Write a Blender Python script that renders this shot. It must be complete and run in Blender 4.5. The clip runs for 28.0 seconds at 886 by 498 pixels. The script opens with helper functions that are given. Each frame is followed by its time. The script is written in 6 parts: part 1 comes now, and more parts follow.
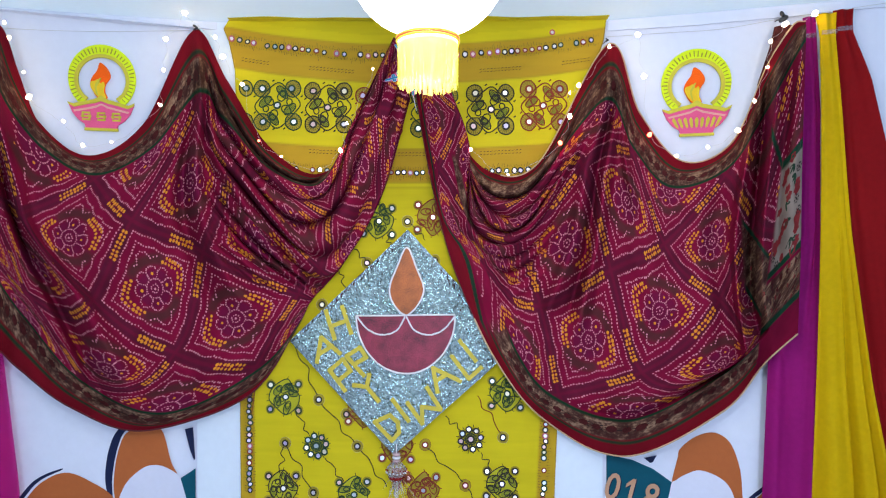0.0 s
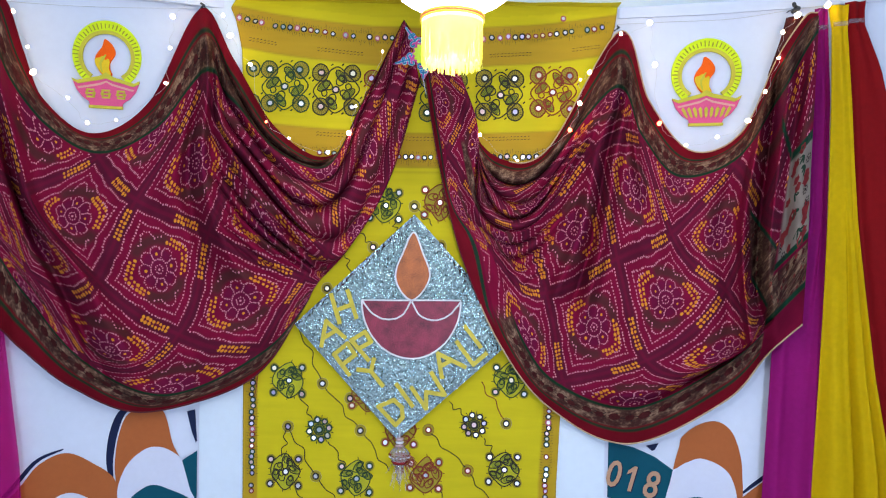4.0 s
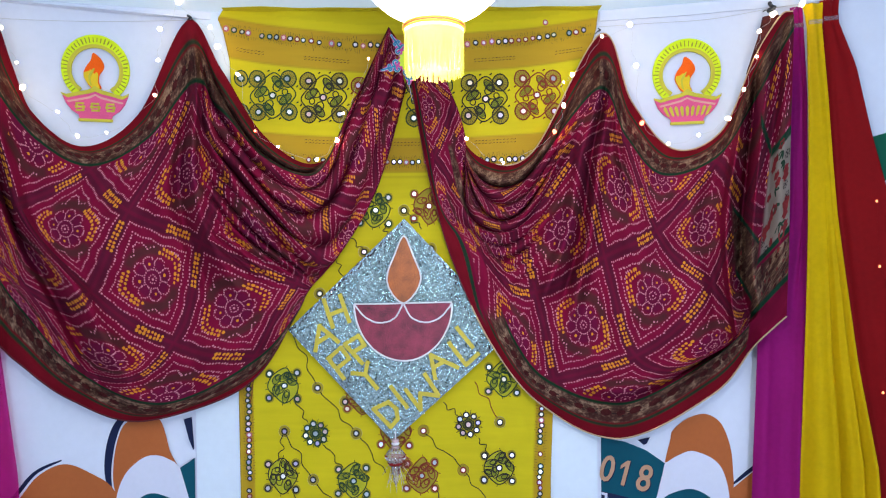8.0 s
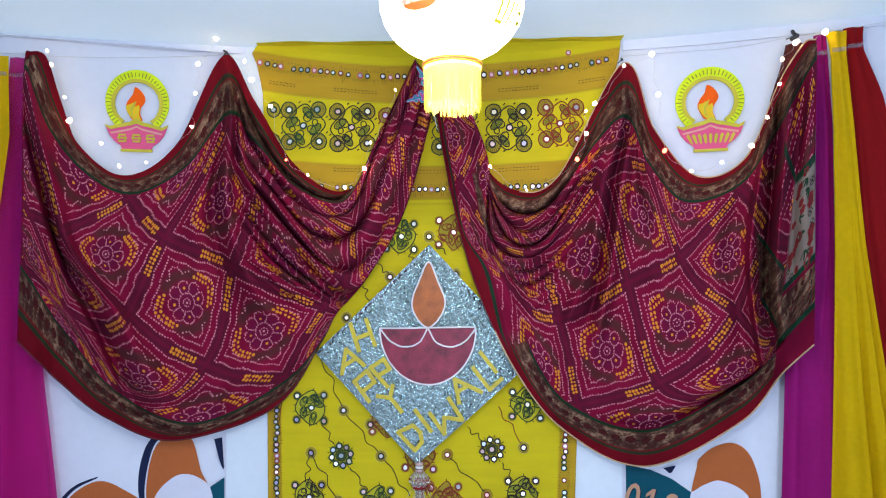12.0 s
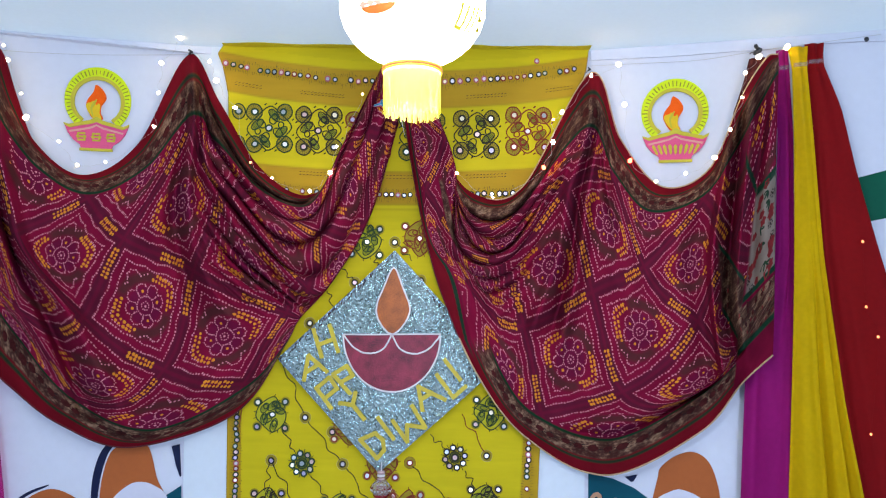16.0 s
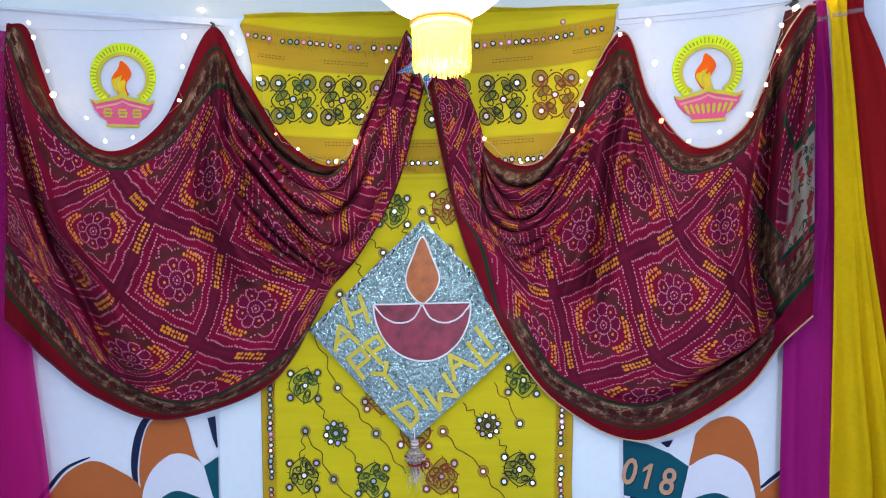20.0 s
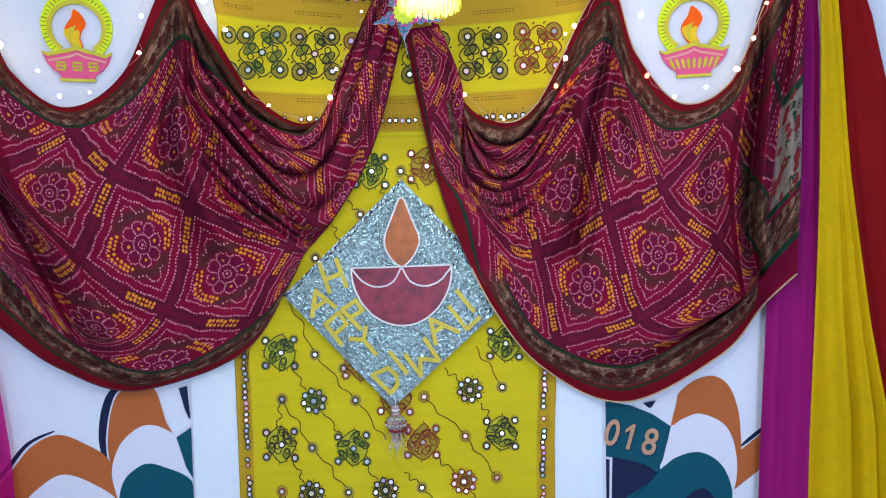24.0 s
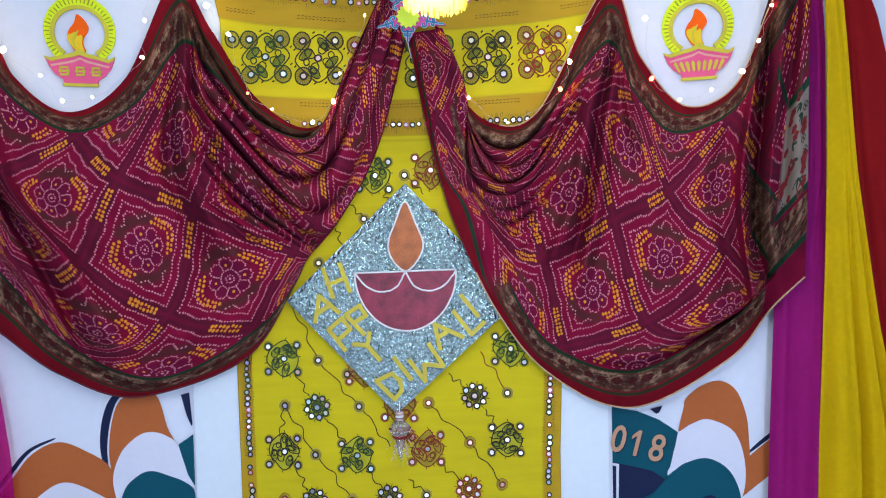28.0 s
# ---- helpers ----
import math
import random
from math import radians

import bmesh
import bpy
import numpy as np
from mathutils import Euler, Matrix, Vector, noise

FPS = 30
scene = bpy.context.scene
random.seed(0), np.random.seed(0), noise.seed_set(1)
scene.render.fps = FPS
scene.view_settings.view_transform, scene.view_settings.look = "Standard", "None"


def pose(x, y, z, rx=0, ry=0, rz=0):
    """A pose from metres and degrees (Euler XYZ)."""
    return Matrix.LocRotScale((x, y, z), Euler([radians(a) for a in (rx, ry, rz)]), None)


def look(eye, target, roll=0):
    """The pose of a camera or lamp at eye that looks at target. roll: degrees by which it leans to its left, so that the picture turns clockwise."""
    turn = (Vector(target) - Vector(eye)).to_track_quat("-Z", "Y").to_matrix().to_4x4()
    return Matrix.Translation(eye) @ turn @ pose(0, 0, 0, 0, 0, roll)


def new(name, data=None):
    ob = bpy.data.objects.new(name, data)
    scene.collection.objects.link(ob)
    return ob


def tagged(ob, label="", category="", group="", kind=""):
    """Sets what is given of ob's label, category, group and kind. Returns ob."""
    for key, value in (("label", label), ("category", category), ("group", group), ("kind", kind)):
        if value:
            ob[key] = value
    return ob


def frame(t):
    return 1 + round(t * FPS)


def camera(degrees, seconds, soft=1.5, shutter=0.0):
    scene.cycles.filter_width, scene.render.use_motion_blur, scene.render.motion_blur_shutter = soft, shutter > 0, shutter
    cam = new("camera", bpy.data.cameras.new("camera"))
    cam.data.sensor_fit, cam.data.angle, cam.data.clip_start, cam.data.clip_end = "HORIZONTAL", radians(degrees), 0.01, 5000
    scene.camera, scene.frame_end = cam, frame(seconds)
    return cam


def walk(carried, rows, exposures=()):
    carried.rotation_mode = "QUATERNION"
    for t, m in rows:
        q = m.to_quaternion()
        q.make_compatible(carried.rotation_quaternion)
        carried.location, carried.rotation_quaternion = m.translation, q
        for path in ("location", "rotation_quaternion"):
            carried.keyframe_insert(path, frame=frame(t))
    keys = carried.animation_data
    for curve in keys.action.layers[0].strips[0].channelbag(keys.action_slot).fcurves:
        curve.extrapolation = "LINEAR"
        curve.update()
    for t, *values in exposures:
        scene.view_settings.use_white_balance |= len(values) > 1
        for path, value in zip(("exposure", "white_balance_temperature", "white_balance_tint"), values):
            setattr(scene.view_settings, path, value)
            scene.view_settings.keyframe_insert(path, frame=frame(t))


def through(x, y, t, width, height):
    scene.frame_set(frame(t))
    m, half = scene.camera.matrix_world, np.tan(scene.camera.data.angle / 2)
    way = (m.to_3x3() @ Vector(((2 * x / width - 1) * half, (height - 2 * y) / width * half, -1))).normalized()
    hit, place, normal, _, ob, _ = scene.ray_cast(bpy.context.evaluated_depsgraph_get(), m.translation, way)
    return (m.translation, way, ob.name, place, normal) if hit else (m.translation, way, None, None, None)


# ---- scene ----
from mathutils.geometry import tessellate_polygon

cam = camera(68.8, 28.0, 1.12)
PATH = [
    (0, (0.184, 0.079, 1.710), (0.154, 2.079, 1.706), 0),
    (0.5, (0.169, 0.068, 1.711), (0.172, 2.068, 1.705), 0.7),
    (1, (0.158, 0.058, 1.706), (0.141, 2.058, 1.696), 0.6),
    (1.5, (0.148, 0.058, 1.700), (0.147, 2.058, 1.688), 0.9),
    (2, (0.151, 0.063, 1.705), (0.133, 2.063, 1.694), 0.5),
    (2.5, (0.146, 0.070, 1.701), (0.139, 2.070, 1.688), 0.4),
    (4.5, (0.133, 0.086, 1.688), (0.126, 2.086, 1.634), 1.3),
    (5, (0.140, 0.083, 1.662), (0.104, 2.081, 1.575), 1.6),
    (5.5, (0.145, 0.083, 1.653), (0.115, 2.079, 1.518), 0.6),
    (6, (0.147, 0.077, 1.649), (0.125, 2.069, 1.473), -0.4),
    (6.5, (0.148, 0.067, 1.655), (0.161, 2.061, 1.513), -0.2),
    (7, (0.148, 0.059, 1.666), (0.165, 2.057, 1.584), -0.7),
    (7.5, (0.134, 0.061, 1.680), (0.176, 2.059, 1.620), -0.2),
    (8, (0.143, 0.056, 1.695), (0.165, 2.056, 1.670), -0.5),
    (8.5, (0.122, 0.051, 1.678), (0.166, 2.051, 1.664), -0.7),
    (9, (0.110, 0.038, 1.692), (0.147, 2.037, 1.695), -0.6),
    (9.5, (0.114, 0.042, 1.690), (0.142, 2.041, 1.709), -0.3),
    (10, (0.125, 0.038, 1.698), (0.116, 2.037, 1.746), -0),
    (10.5, (0.138, 0.037, 1.700), (0.105, 2.036, 1.742), 0.2),
    (11, (0.169, 0.036, 1.709), (0.093, 2.034, 1.731), -0.5),
    (11.5, (0.166, 0.029, 1.703), (0.088, 2.027, 1.753), -0.2),
    (12, (0.169, 0.020, 1.708), (0.091, 2.018, 1.750), -0.3),
    (12.5, (0.181, 0.019, 1.702), (0.097, 2.017, 1.736), 0.4),
    (14.5, (0.191, 0.028, 1.695), (0.087, 2.024, 1.767), 0.3),
    (15, (0.196, 0.031, 1.705), (0.143, 2.030, 1.762), 0.5),
    (15.5, (0.189, 0.031, 1.702), (0.152, 2.029, 1.776), 0.5),
    (16, (0.202, 0.033, 1.711), (0.197, 2.032, 1.770), 0.5),
    (16.5, (0.198, 0.035, 1.701), (0.202, 2.034, 1.767), 0.3),
    (17, (0.196, 0.041, 1.709), (0.208, 2.040, 1.764), 0.1),
    (17.5, (0.215, 0.042, 1.709), (0.201, 2.041, 1.767), -0),
    (18, (0.214, 0.042, 1.714), (0.187, 2.041, 1.758), -0.3),
    (18.5, (0.210, 0.040, 1.716), (0.161, 2.039, 1.753), -0.8),
    (19, (0.198, 0.039, 1.703), (0.146, 2.038, 1.730), -1),
    (19.5, (0.193, 0.041, 1.691), (0.143, 2.040, 1.712), -0.3),
    (20, (0.180, 0.052, 1.672), (0.108, 2.050, 1.672), -0.8),
    (20.5, (0.179, 0.066, 1.665), (0.150, 2.065, 1.666), -1.3),
    (21, (0.165, 0.074, 1.661), (0.169, 2.074, 1.629), -1),
    (21.5, (0.158, 0.087, 1.648), (0.157, 2.087, 1.604), -0.7),
    (22, (0.152, 0.112, 1.658), (0.134, 2.111, 1.581), -1.1),
    (22.5, (0.146, 0.109, 1.652), (0.145, 2.107, 1.560), -0.5),
    (24.5, (0.143, 0.117, 1.644), (0.169, 2.114, 1.551), -1.4),
    (25, (0.136, 0.112, 1.649), (0.156, 2.111, 1.565), -1.5),
    (25.5, (0.144, 0.114, 1.646), (0.170, 2.113, 1.571), -1.8),
    (26, (0.146, 0.117, 1.651), (0.169, 2.115, 1.563), -1.3),
    (26.5, (0.148, 0.117, 1.636), (0.169, 2.116, 1.569), -1.3),
    (27, (0.139, 0.118, 1.644), (0.165, 2.117, 1.576), -1.1),
    (27.5, (0.135, 0.120, 1.643), (0.141, 2.118, 1.565), -1.1),
    (28, (0.136, 0.129, 1.631), (0.155, 2.127, 1.565), -1.4),
]
EXPOSURES = ((0, -0.34), (9, -0.34), (11, -0.38), (14.5, -0.44), (17.5, -0.44), (20, -0.37), (22, -0.33), (28, -0.33))
walk(cam, [(t, look(eye, target, roll)) for t, eye, target, roll in PATH], EXPOSURES)

# ---- light ----
world = bpy.data.worlds.new("world")
scene.world = world
world.use_nodes = True
# sky light added above the room to brighten the ceiling from behind
world.node_tree.nodes["Background"].inputs[0].default_value = (0.60, 0.80, 1.0, 1)
world.node_tree.nodes["Background"].inputs[1].default_value = 1.55

CEIL, BACK, SIDE = 2.415, -2.6, 2.3


def area_lamp(x, y, z, sx, sy, power, colour, aim=None):
    data = bpy.data.lights.new("panel_lamp", "AREA")
    data.shape, data.size, data.size_y, data.energy, data.color = "RECTANGLE", sx, sy, power, colour
    ob = new("panel_lamp", data)
    ob.matrix_world = look((x, y, z), aim or (x, y, 0))
    return ob


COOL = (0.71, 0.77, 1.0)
# unseen ceiling panel added behind the viewer as fill light
ADDED_PANELS = ((0.90, -1.50, 24),)
for px, py, power in ADDED_PANELS:
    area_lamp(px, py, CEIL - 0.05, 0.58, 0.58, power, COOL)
# fill light from a made-up, unseen window behind the viewer
WIN = (0.55, 1.00, 0.60, 0.90)
area_lamp(WIN[0], BACK + 0.02, WIN[1], WIN[2], WIN[3], 64, (0.57, 0.70, 1.0), (WIN[0], 2.0, WIN[1]))


# unseen bulb added above the viewer, guessed from a shaded arc on the ceiling
ADDED_BULB_AT = (0.16, 0.58, 2.10)
pendant_lamp = bpy.data.lights.new("pendant_lamp", "POINT")
pendant_lamp.energy, pendant_lamp.color, pendant_lamp.shadow_soft_size = 32, (0.86, 0.92, 1.0), 0.03
new("pendant_lamp", pendant_lamp).location = (ADDED_BULB_AT[0], ADDED_BULB_AT[1], ADDED_BULB_AT[2] - 0.045)


# ---- helpers for meshes ----
def wall_y(x):
    """Depth of the backdrop: a flat middle panel and two wings that come forward."""
    return 2.10 - max(0.0, x - 0.66) * 0.25 - max(0.0, -0.62 - x) * 0.27


def wall_ys(x):
    return 2.10 - np.maximum(0, x - 0.66) * 0.25 - np.maximum(0, -0.62 - x) * 0.27


def put(name, mesh, mat, parent=None, label=""):
    if mat and not mesh.materials:
        mesh.materials.append(mat)
    ob = new(name, mesh)
    if parent:
        ob.parent = parent
    if label:
        ob["label"] = label
    return ob


def part(name, bm, mat, parent=None, label="", smooth=False):
    """One bmesh as one object under a thing or a part."""
    mesh = bpy.data.meshes.new(name)
    bm.to_mesh(mesh)
    bm.free()
    if smooth:
        mesh.shade_smooth()
    return put(name, mesh, mat, parent, label)


def sheet(name, verts, faces, mat, parent=None, label="", smooth=True):
    mesh = bpy.data.meshes.new(name)
    mesh.from_pydata(verts, [], faces)
    if smooth:
        mesh.shade_smooth()
    return put(name, mesh, mat, parent, label)


def thing(name, label, category, group="", at=(0, 0, 0)):
    ob = new(name)
    ob.location = at
    ob.empty_display_size = 0.05
    return tagged(ob, label, category, group)


def box(bm, x0, x1, y0, y1, z0, z1, bevel=0.0):
    res = bmesh.ops.create_cube(bm, size=1)
    vs = res["verts"]
    bmesh.ops.transform(bm, matrix=Matrix.Translation(((x0 + x1) / 2, (y0 + y1) / 2, (z0 + z1) / 2)) @ Matrix.Diagonal((x1 - x0, y1 - y0, z1 - z0, 1)), verts=vs)
    if bevel:
        es = list({e for v in vs for e in v.link_edges})
        bmesh.ops.bevel(bm, geom=es, offset=bevel, segments=2, affect="EDGES", profile=0.5)
    return vs


def tube(bm, pts, r, sides=6, closed=False, taper=None):
    """A round cord through the points."""
    pts = [Vector(p) for p in pts]
    n = len(pts)
    rings = []
    for k, p in enumerate(pts):
        a = pts[(k - 1) % n] if (closed or k > 0) else p
        b = pts[(k + 1) % n] if (closed or k < n - 1) else p
        d = (b - a).normalized() if (b - a).length > 1e-9 else Vector((0, 0, 1))
        side = d.cross(Vector((0, 1, 0)))
        if side.length < 1e-4:
            side = d.cross(Vector((1, 0, 0)))
        side.normalize()
        up = side.cross(d)
        rr = r if taper is None else r * taper[k]
        rings.append([bm.verts.new(p + (side * math.cos(2 * math.pi * s / sides) + up * math.sin(2 * math.pi * s / sides)) * rr) for s in range(sides)])
    for k in range(n if closed else n - 1):
        A, B = rings[k], rings[(k + 1) % n]
        for s in range(sides):
            bm.faces.new((A[s], A[(s + 1) % sides], B[(s + 1) % sides], B[s]))
    if not closed:
        bm.faces.new(rings[0][::-1])
        bm.faces.new(rings[-1])


def smooth_line(pts, per=8, closed=False):
    """Catmull-Rom curve through 2D or 3D points."""
    P = [np.array(p, float) for p in pts]
    n = len(P)
    out = []
    for k in range(n if closed else n - 1):
        if closed:
            a, b, c, d = P[k - 1], P[k], P[(k + 1) % n], P[(k + 2) % n]
        else:
            a, b, c, d = P[max(k - 1, 0)], P[k], P[k + 1], P[min(k + 2, n - 1)]
        for s in range(per):
            t = s / per
            out.append(0.5 * (2 * b + (c - a) * t + (2 * a - 5 * b + 4 * c - d) * t * t + (3 * b - a - 3 * c + d) * t ** 3))
    if not closed:
        out.append(P[-1])
    return out


def plate(bm, outline, depth_of, thick):
    """A flat piece with an outline in (x, z), its front at depth_of(x), thick deep."""
    front = [bm.verts.new((p[0], depth_of(p[0]), p[1])) for p in outline]
    back = [bm.verts.new((p[0], depth_of(p[0]) + thick, p[1])) for p in outline]
    area = sum(outline[k - 1][0] * outline[k][1] - outline[k][0] * outline[k - 1][1] for k in range(len(outline)))
    if area < 0:
        front, back = front[::-1], back[::-1]
    n = len(front)
    for k in range(n):
        bm.faces.new((front[k], back[k], back[(k + 1) % n], front[(k + 1) % n]))
    for tri in tessellate_polygon([[Vector((v.co.x, v.co.z, 0)) for v in front]]):
        f = bm.faces.new([front[k] for k in tri])
        f.normal_update()
        if f.normal.y > 0:
            f.normal_flip()


# ---- materials ----
def material(name, base=(0.8, 0.8, 0.8), rough=0.6, metal=0.0, var=0.0, var_scale=8.0, bump=0.0, bump_scale=120.0, sheen=0.0, spec=0.5, coords="Object"):
    """Principled surface whose colour varies at two scales, with fine relief."""
    m = bpy.data.materials.new(name)
    m.use_nodes = True
    nt = m.node_tree
    b = nt.nodes["Principled BSDF"]
    b.inputs["Base Color"].default_value = (*base, 1)
    b.inputs["Roughness"].default_value = rough
    b.inputs["Metallic"].default_value = metal
    b.inputs["Specular IOR Level"].default_value = spec
    if sheen:
        b.inputs["Sheen Weight"].default_value = sheen
        b.inputs["Sheen Roughness"].default_value = 0.4
    tc = nt.nodes.new("ShaderNodeTexCoord")
    if var:
        n1 = nt.nodes.new("ShaderNodeTexNoise")
        n1.inputs["Scale"].default_value, n1.inputs["Detail"].default_value = var_scale, 6
        n2 = nt.nodes.new("ShaderNodeTexNoise")
        n2.inputs["Scale"].default_value, n2.inputs["Detail"].default_value = var_scale * 14, 3
        add = nt.nodes.new("ShaderNodeMath")
        add.operation = "ADD"
        mr = nt.nodes.new("ShaderNodeMapRange")
        mr.inputs[1].default_value, mr.inputs[2].default_value = 0.7, 1.3
        mr.inputs[3].default_value, mr.inputs[4].default_value = 1 - var, 1 + var * 0.6
        mul = nt.nodes.new("ShaderNodeVectorMath")
        mul.operation = "SCALE"
        mul.inputs[0].default_value = base
        for n in (n1, n2):
            nt.links.new(tc.outputs[coords], n.inputs["Vector"])
        nt.links.new(n1.outputs["Fac"], add.inputs[0])
        nt.links.new(n2.outputs["Fac"], add.inputs[1])
        nt.links.new(add.outputs[0], mr.inputs[0])
        nt.links.new(mr.outputs[0], mul.inputs["Scale"])
        nt.links.new(mul.outputs[0], b.inputs["Base Color"])
    if bump:
        nb = nt.nodes.new("ShaderNodeTexNoise")
        nb.inputs["Scale"].default_value, nb.inputs["Detail"].default_value = bump_scale, 4
        bp = nt.nodes.new("ShaderNodeBump")
        bp.inputs["Strength"].default_value, bp.inputs["Distance"].default_value = bump, 0.002
        nt.links.new(tc.outputs[coords], nb.inputs["Vector"])
        nt.links.new(nb.outputs["Fac"], bp.inputs["Height"])
        nt.links.new(bp.outputs["Normal"], b.inputs["Normal"])
    return m


def glowing(name, colour, strength):
    m = bpy.data.materials.new(name)
    m.use_nodes = True
    b = m.node_tree.nodes["Principled BSDF"]
    b.inputs["Base Color"].default_value = (*colour, 1)
    b.inputs["Emission Color"].default_value = (*colour, 1)
    b.inputs["Emission Strength"].default_value = strength
    b.inputs["Roughness"].default_value = 0.6
    return m


def sheer(name, base, through=0.25, see=0.0, rough=0.75, bump=0.12, var=0.12):
    """Thin cloth that lets some light through."""
    m = material(name, base, rough, var=var, var_scale=5, bump=bump, bump_scale=500, spec=0.15)
    nt = m.node_tree
    b = nt.nodes["Principled BSDF"]
    tr = nt.nodes.new("ShaderNodeBsdfTranslucent")
    tr.inputs[0].default_value = (*base, 1)
    mix = nt.nodes.new("ShaderNodeMixShader")
    mix.inputs[0].default_value = through
    nt.links.new(b.outputs[0], mix.inputs[1])
    nt.links.new(tr.outputs[0], mix.inputs[2])
    last = mix
    if see:
        tp = nt.nodes.new("ShaderNodeBsdfTransparent")
        tp.inputs[0].default_value = (*[min(1, c * 0.6 + 0.4) for c in base], 1)
        last = nt.nodes.new("ShaderNodeMixShader")
        last.inputs[0].default_value = see
        nt.links.new(mix.outputs[0], last.inputs[1])
        nt.links.new(tp.outputs[0], last.inputs[2])
    nt.links.new(last.outputs[0], nt.nodes["Material Output"].inputs[0])
    return m


M_WALL = material("white_board", (0.73, 0.80, 0.87), 0.55, var=0.03, var_scale=3, bump=0.05, bump_scale=60)
M_CEIL = material("ceiling_paint", (0.84, 0.88, 0.93), 0.7, var=0.03, var_scale=2, bump=0.04, bump_scale=90)
M_CANOPY = sheer("canopy_cloth", (0.86, 0.89, 0.93), 0.45, bump=0.01, var=0.03)
# added floor, pale so that it throws light up to the ceiling
M_FLOOR = material("added_floor_pale", (0.66, 0.66, 0.66), 0.3, var=0.12, var_scale=6)
# grey of the added walls, darker for contrast in the foil's reflections
M_PAINT = material("added_wall_grey", (0.52, 0.53, 0.55), 0.7, var=0.05, var_scale=2)
M_BANNER = material("vinyl_white", (0.68, 0.705, 0.80), 0.4, var=0.03, var_scale=3)
M_TEAL = material("print_teal", (0.002, 0.075, 0.112), 0.6, var=0.05, var_scale=5, spec=0.12)
M_NAVY = material("print_navy", (0.010, 0.016, 0.055), 0.6, var=0.05, var_scale=5, spec=0.12)
M_ORANGE = material("print_orange", (0.44, 0.118, 0.032), 0.6, var=0.05, var_scale=5, spec=0.12)
M_WHITEP = material("print_white", (0.66, 0.66, 0.76), 0.4, var=0.03, var_scale=5)
M_GREENP = material("print_green", (0.004, 0.10, 0.055), 0.6, var=0.05, var_scale=5, spec=0.12)
M_BRONZE = material("print_bronze", (0.50, 0.27, 0.15), 0.4, var=0.08, var_scale=20)
M_MAGENTA = sheer("magenta_chiffon", (0.32, 0.006, 0.15), 0.12, 0.02)
M_PINK = sheer("pink_chiffon", (0.72, 0.012, 0.34), 0.25, 0.66)
M_YELLOWC = sheer("yellow_chiffon", (0.86, 0.60, 0.003), 0.30, 0.24)
M_REDC = sheer("red_chiffon", (0.29, 0.004, 0.006), 0.22, 0.06)


def saree_cloth():
    """Printed cloth: the print's colours sit on the mesh, the floral border is grown from cells."""
    m = material("bandhani_cloth", (0.2, 0.02, 0.04), 0.85, bump=0.25, bump_scale=420, spec=0.05)
    nt = m.node_tree
    b = nt.nodes["Principled BSDF"]
    at = nt.nodes.new("ShaderNodeAttribute")
    at.attribute_name = "print"
    uv = nt.nodes.new("ShaderNodeUVMap")
    uv.uv_map = "cloth"
    vor = nt.nodes.new("ShaderNodeTexVoronoi")
    vor.inputs["Scale"].default_value = 28
    vor2 = nt.nodes.new("ShaderNodeTexVoronoi")
    vor2.inputs["Scale"].default_value = 70
    ns = nt.nodes.new("ShaderNodeTexNoise")
    ns.inputs["Scale"].default_value, ns.inputs["Detail"].default_value = 120, 6
    for n in (vor, vor2, ns):
        nt.links.new(uv.outputs[0], n.inputs["Vector"])
    ramp = nt.nodes.new("ShaderNodeValToRGB")
    cr = ramp.color_ramp
    cr.elements[0].position, cr.elements[0].color = 0.24, (0.050, 0.016, 0.013, 1)
    cr.elements[1].position, cr.elements[1].color = 0.80, (0.29, 0.175, 0.11, 1)
    for pos, col in ((0.42, (0.070, 0.030, 0.022, 1)), (0.58, (0.135, 0.070, 0.045, 1))):
        e = cr.elements.new(pos)
        e.color = col
    add = nt.nodes.new("ShaderNodeMath")
    add.operation = "MULTIPLY_ADD"
    add.inputs[1].default_value = 1.0
    nt.links.new(ns.outputs["Fac"], add.inputs[0])
    half = nt.nodes.new("ShaderNodeMath")
    half.operation = "MULTIPLY_ADD"
    half.inputs[1].default_value, half.inputs[2].default_value = 0.62, -0.20
    nt.links.new(vor.outputs["Distance"], half.inputs[0])
    nt.links.new(half.outputs[0], add.inputs[2])
    sub = nt.nodes.new("ShaderNodeMath")
    sub.operation = "MULTIPLY_ADD"
    sub.inputs[1].default_value = -0.28
    nt.links.new(vor2.outputs["Distance"], sub.inputs[0])
    nt.links.new(add.outputs[0], sub.inputs[2])
    nt.links.new(sub.outputs[0], ramp.inputs[0])
    mix = nt.nodes.new("ShaderNodeMix")
    mix.data_type = "RGBA"
    nt.links.new(at.outputs["Alpha"], mix.inputs["Factor"])
    nt.links.new(ramp.outputs[0], mix.inputs["A"])
    nt.links.new(at.outputs["Color"], mix.inputs["B"])
    n2 = nt.nodes.new("ShaderNodeTexNoise")
    n2.inputs["Scale"].default_value, n2.inputs["Detail"].default_value = 9, 6
    nt.links.new(uv.outputs[0], n2.inputs["Vector"])
    mr = nt.nodes.new("ShaderNodeMapRange")
    mr.inputs[1].default_value, mr.inputs[2].default_value, mr.inputs[3].default_value, mr.inputs[4].default_value = 0.3, 0.7, 0.78, 1.15
    nt.links.new(n2.outputs["Fac"], mr.inputs[0])
    sc = nt.nodes.new("ShaderNodeVectorMath")
    sc.operation = "SCALE"
    nt.links.new(mix.outputs["Result"], sc.inputs[0])
    nt.links.new(mr.outputs[0], sc.inputs["Scale"])
    nt.links.new(sc.outputs[0], b.inputs["Base Color"])
    return m


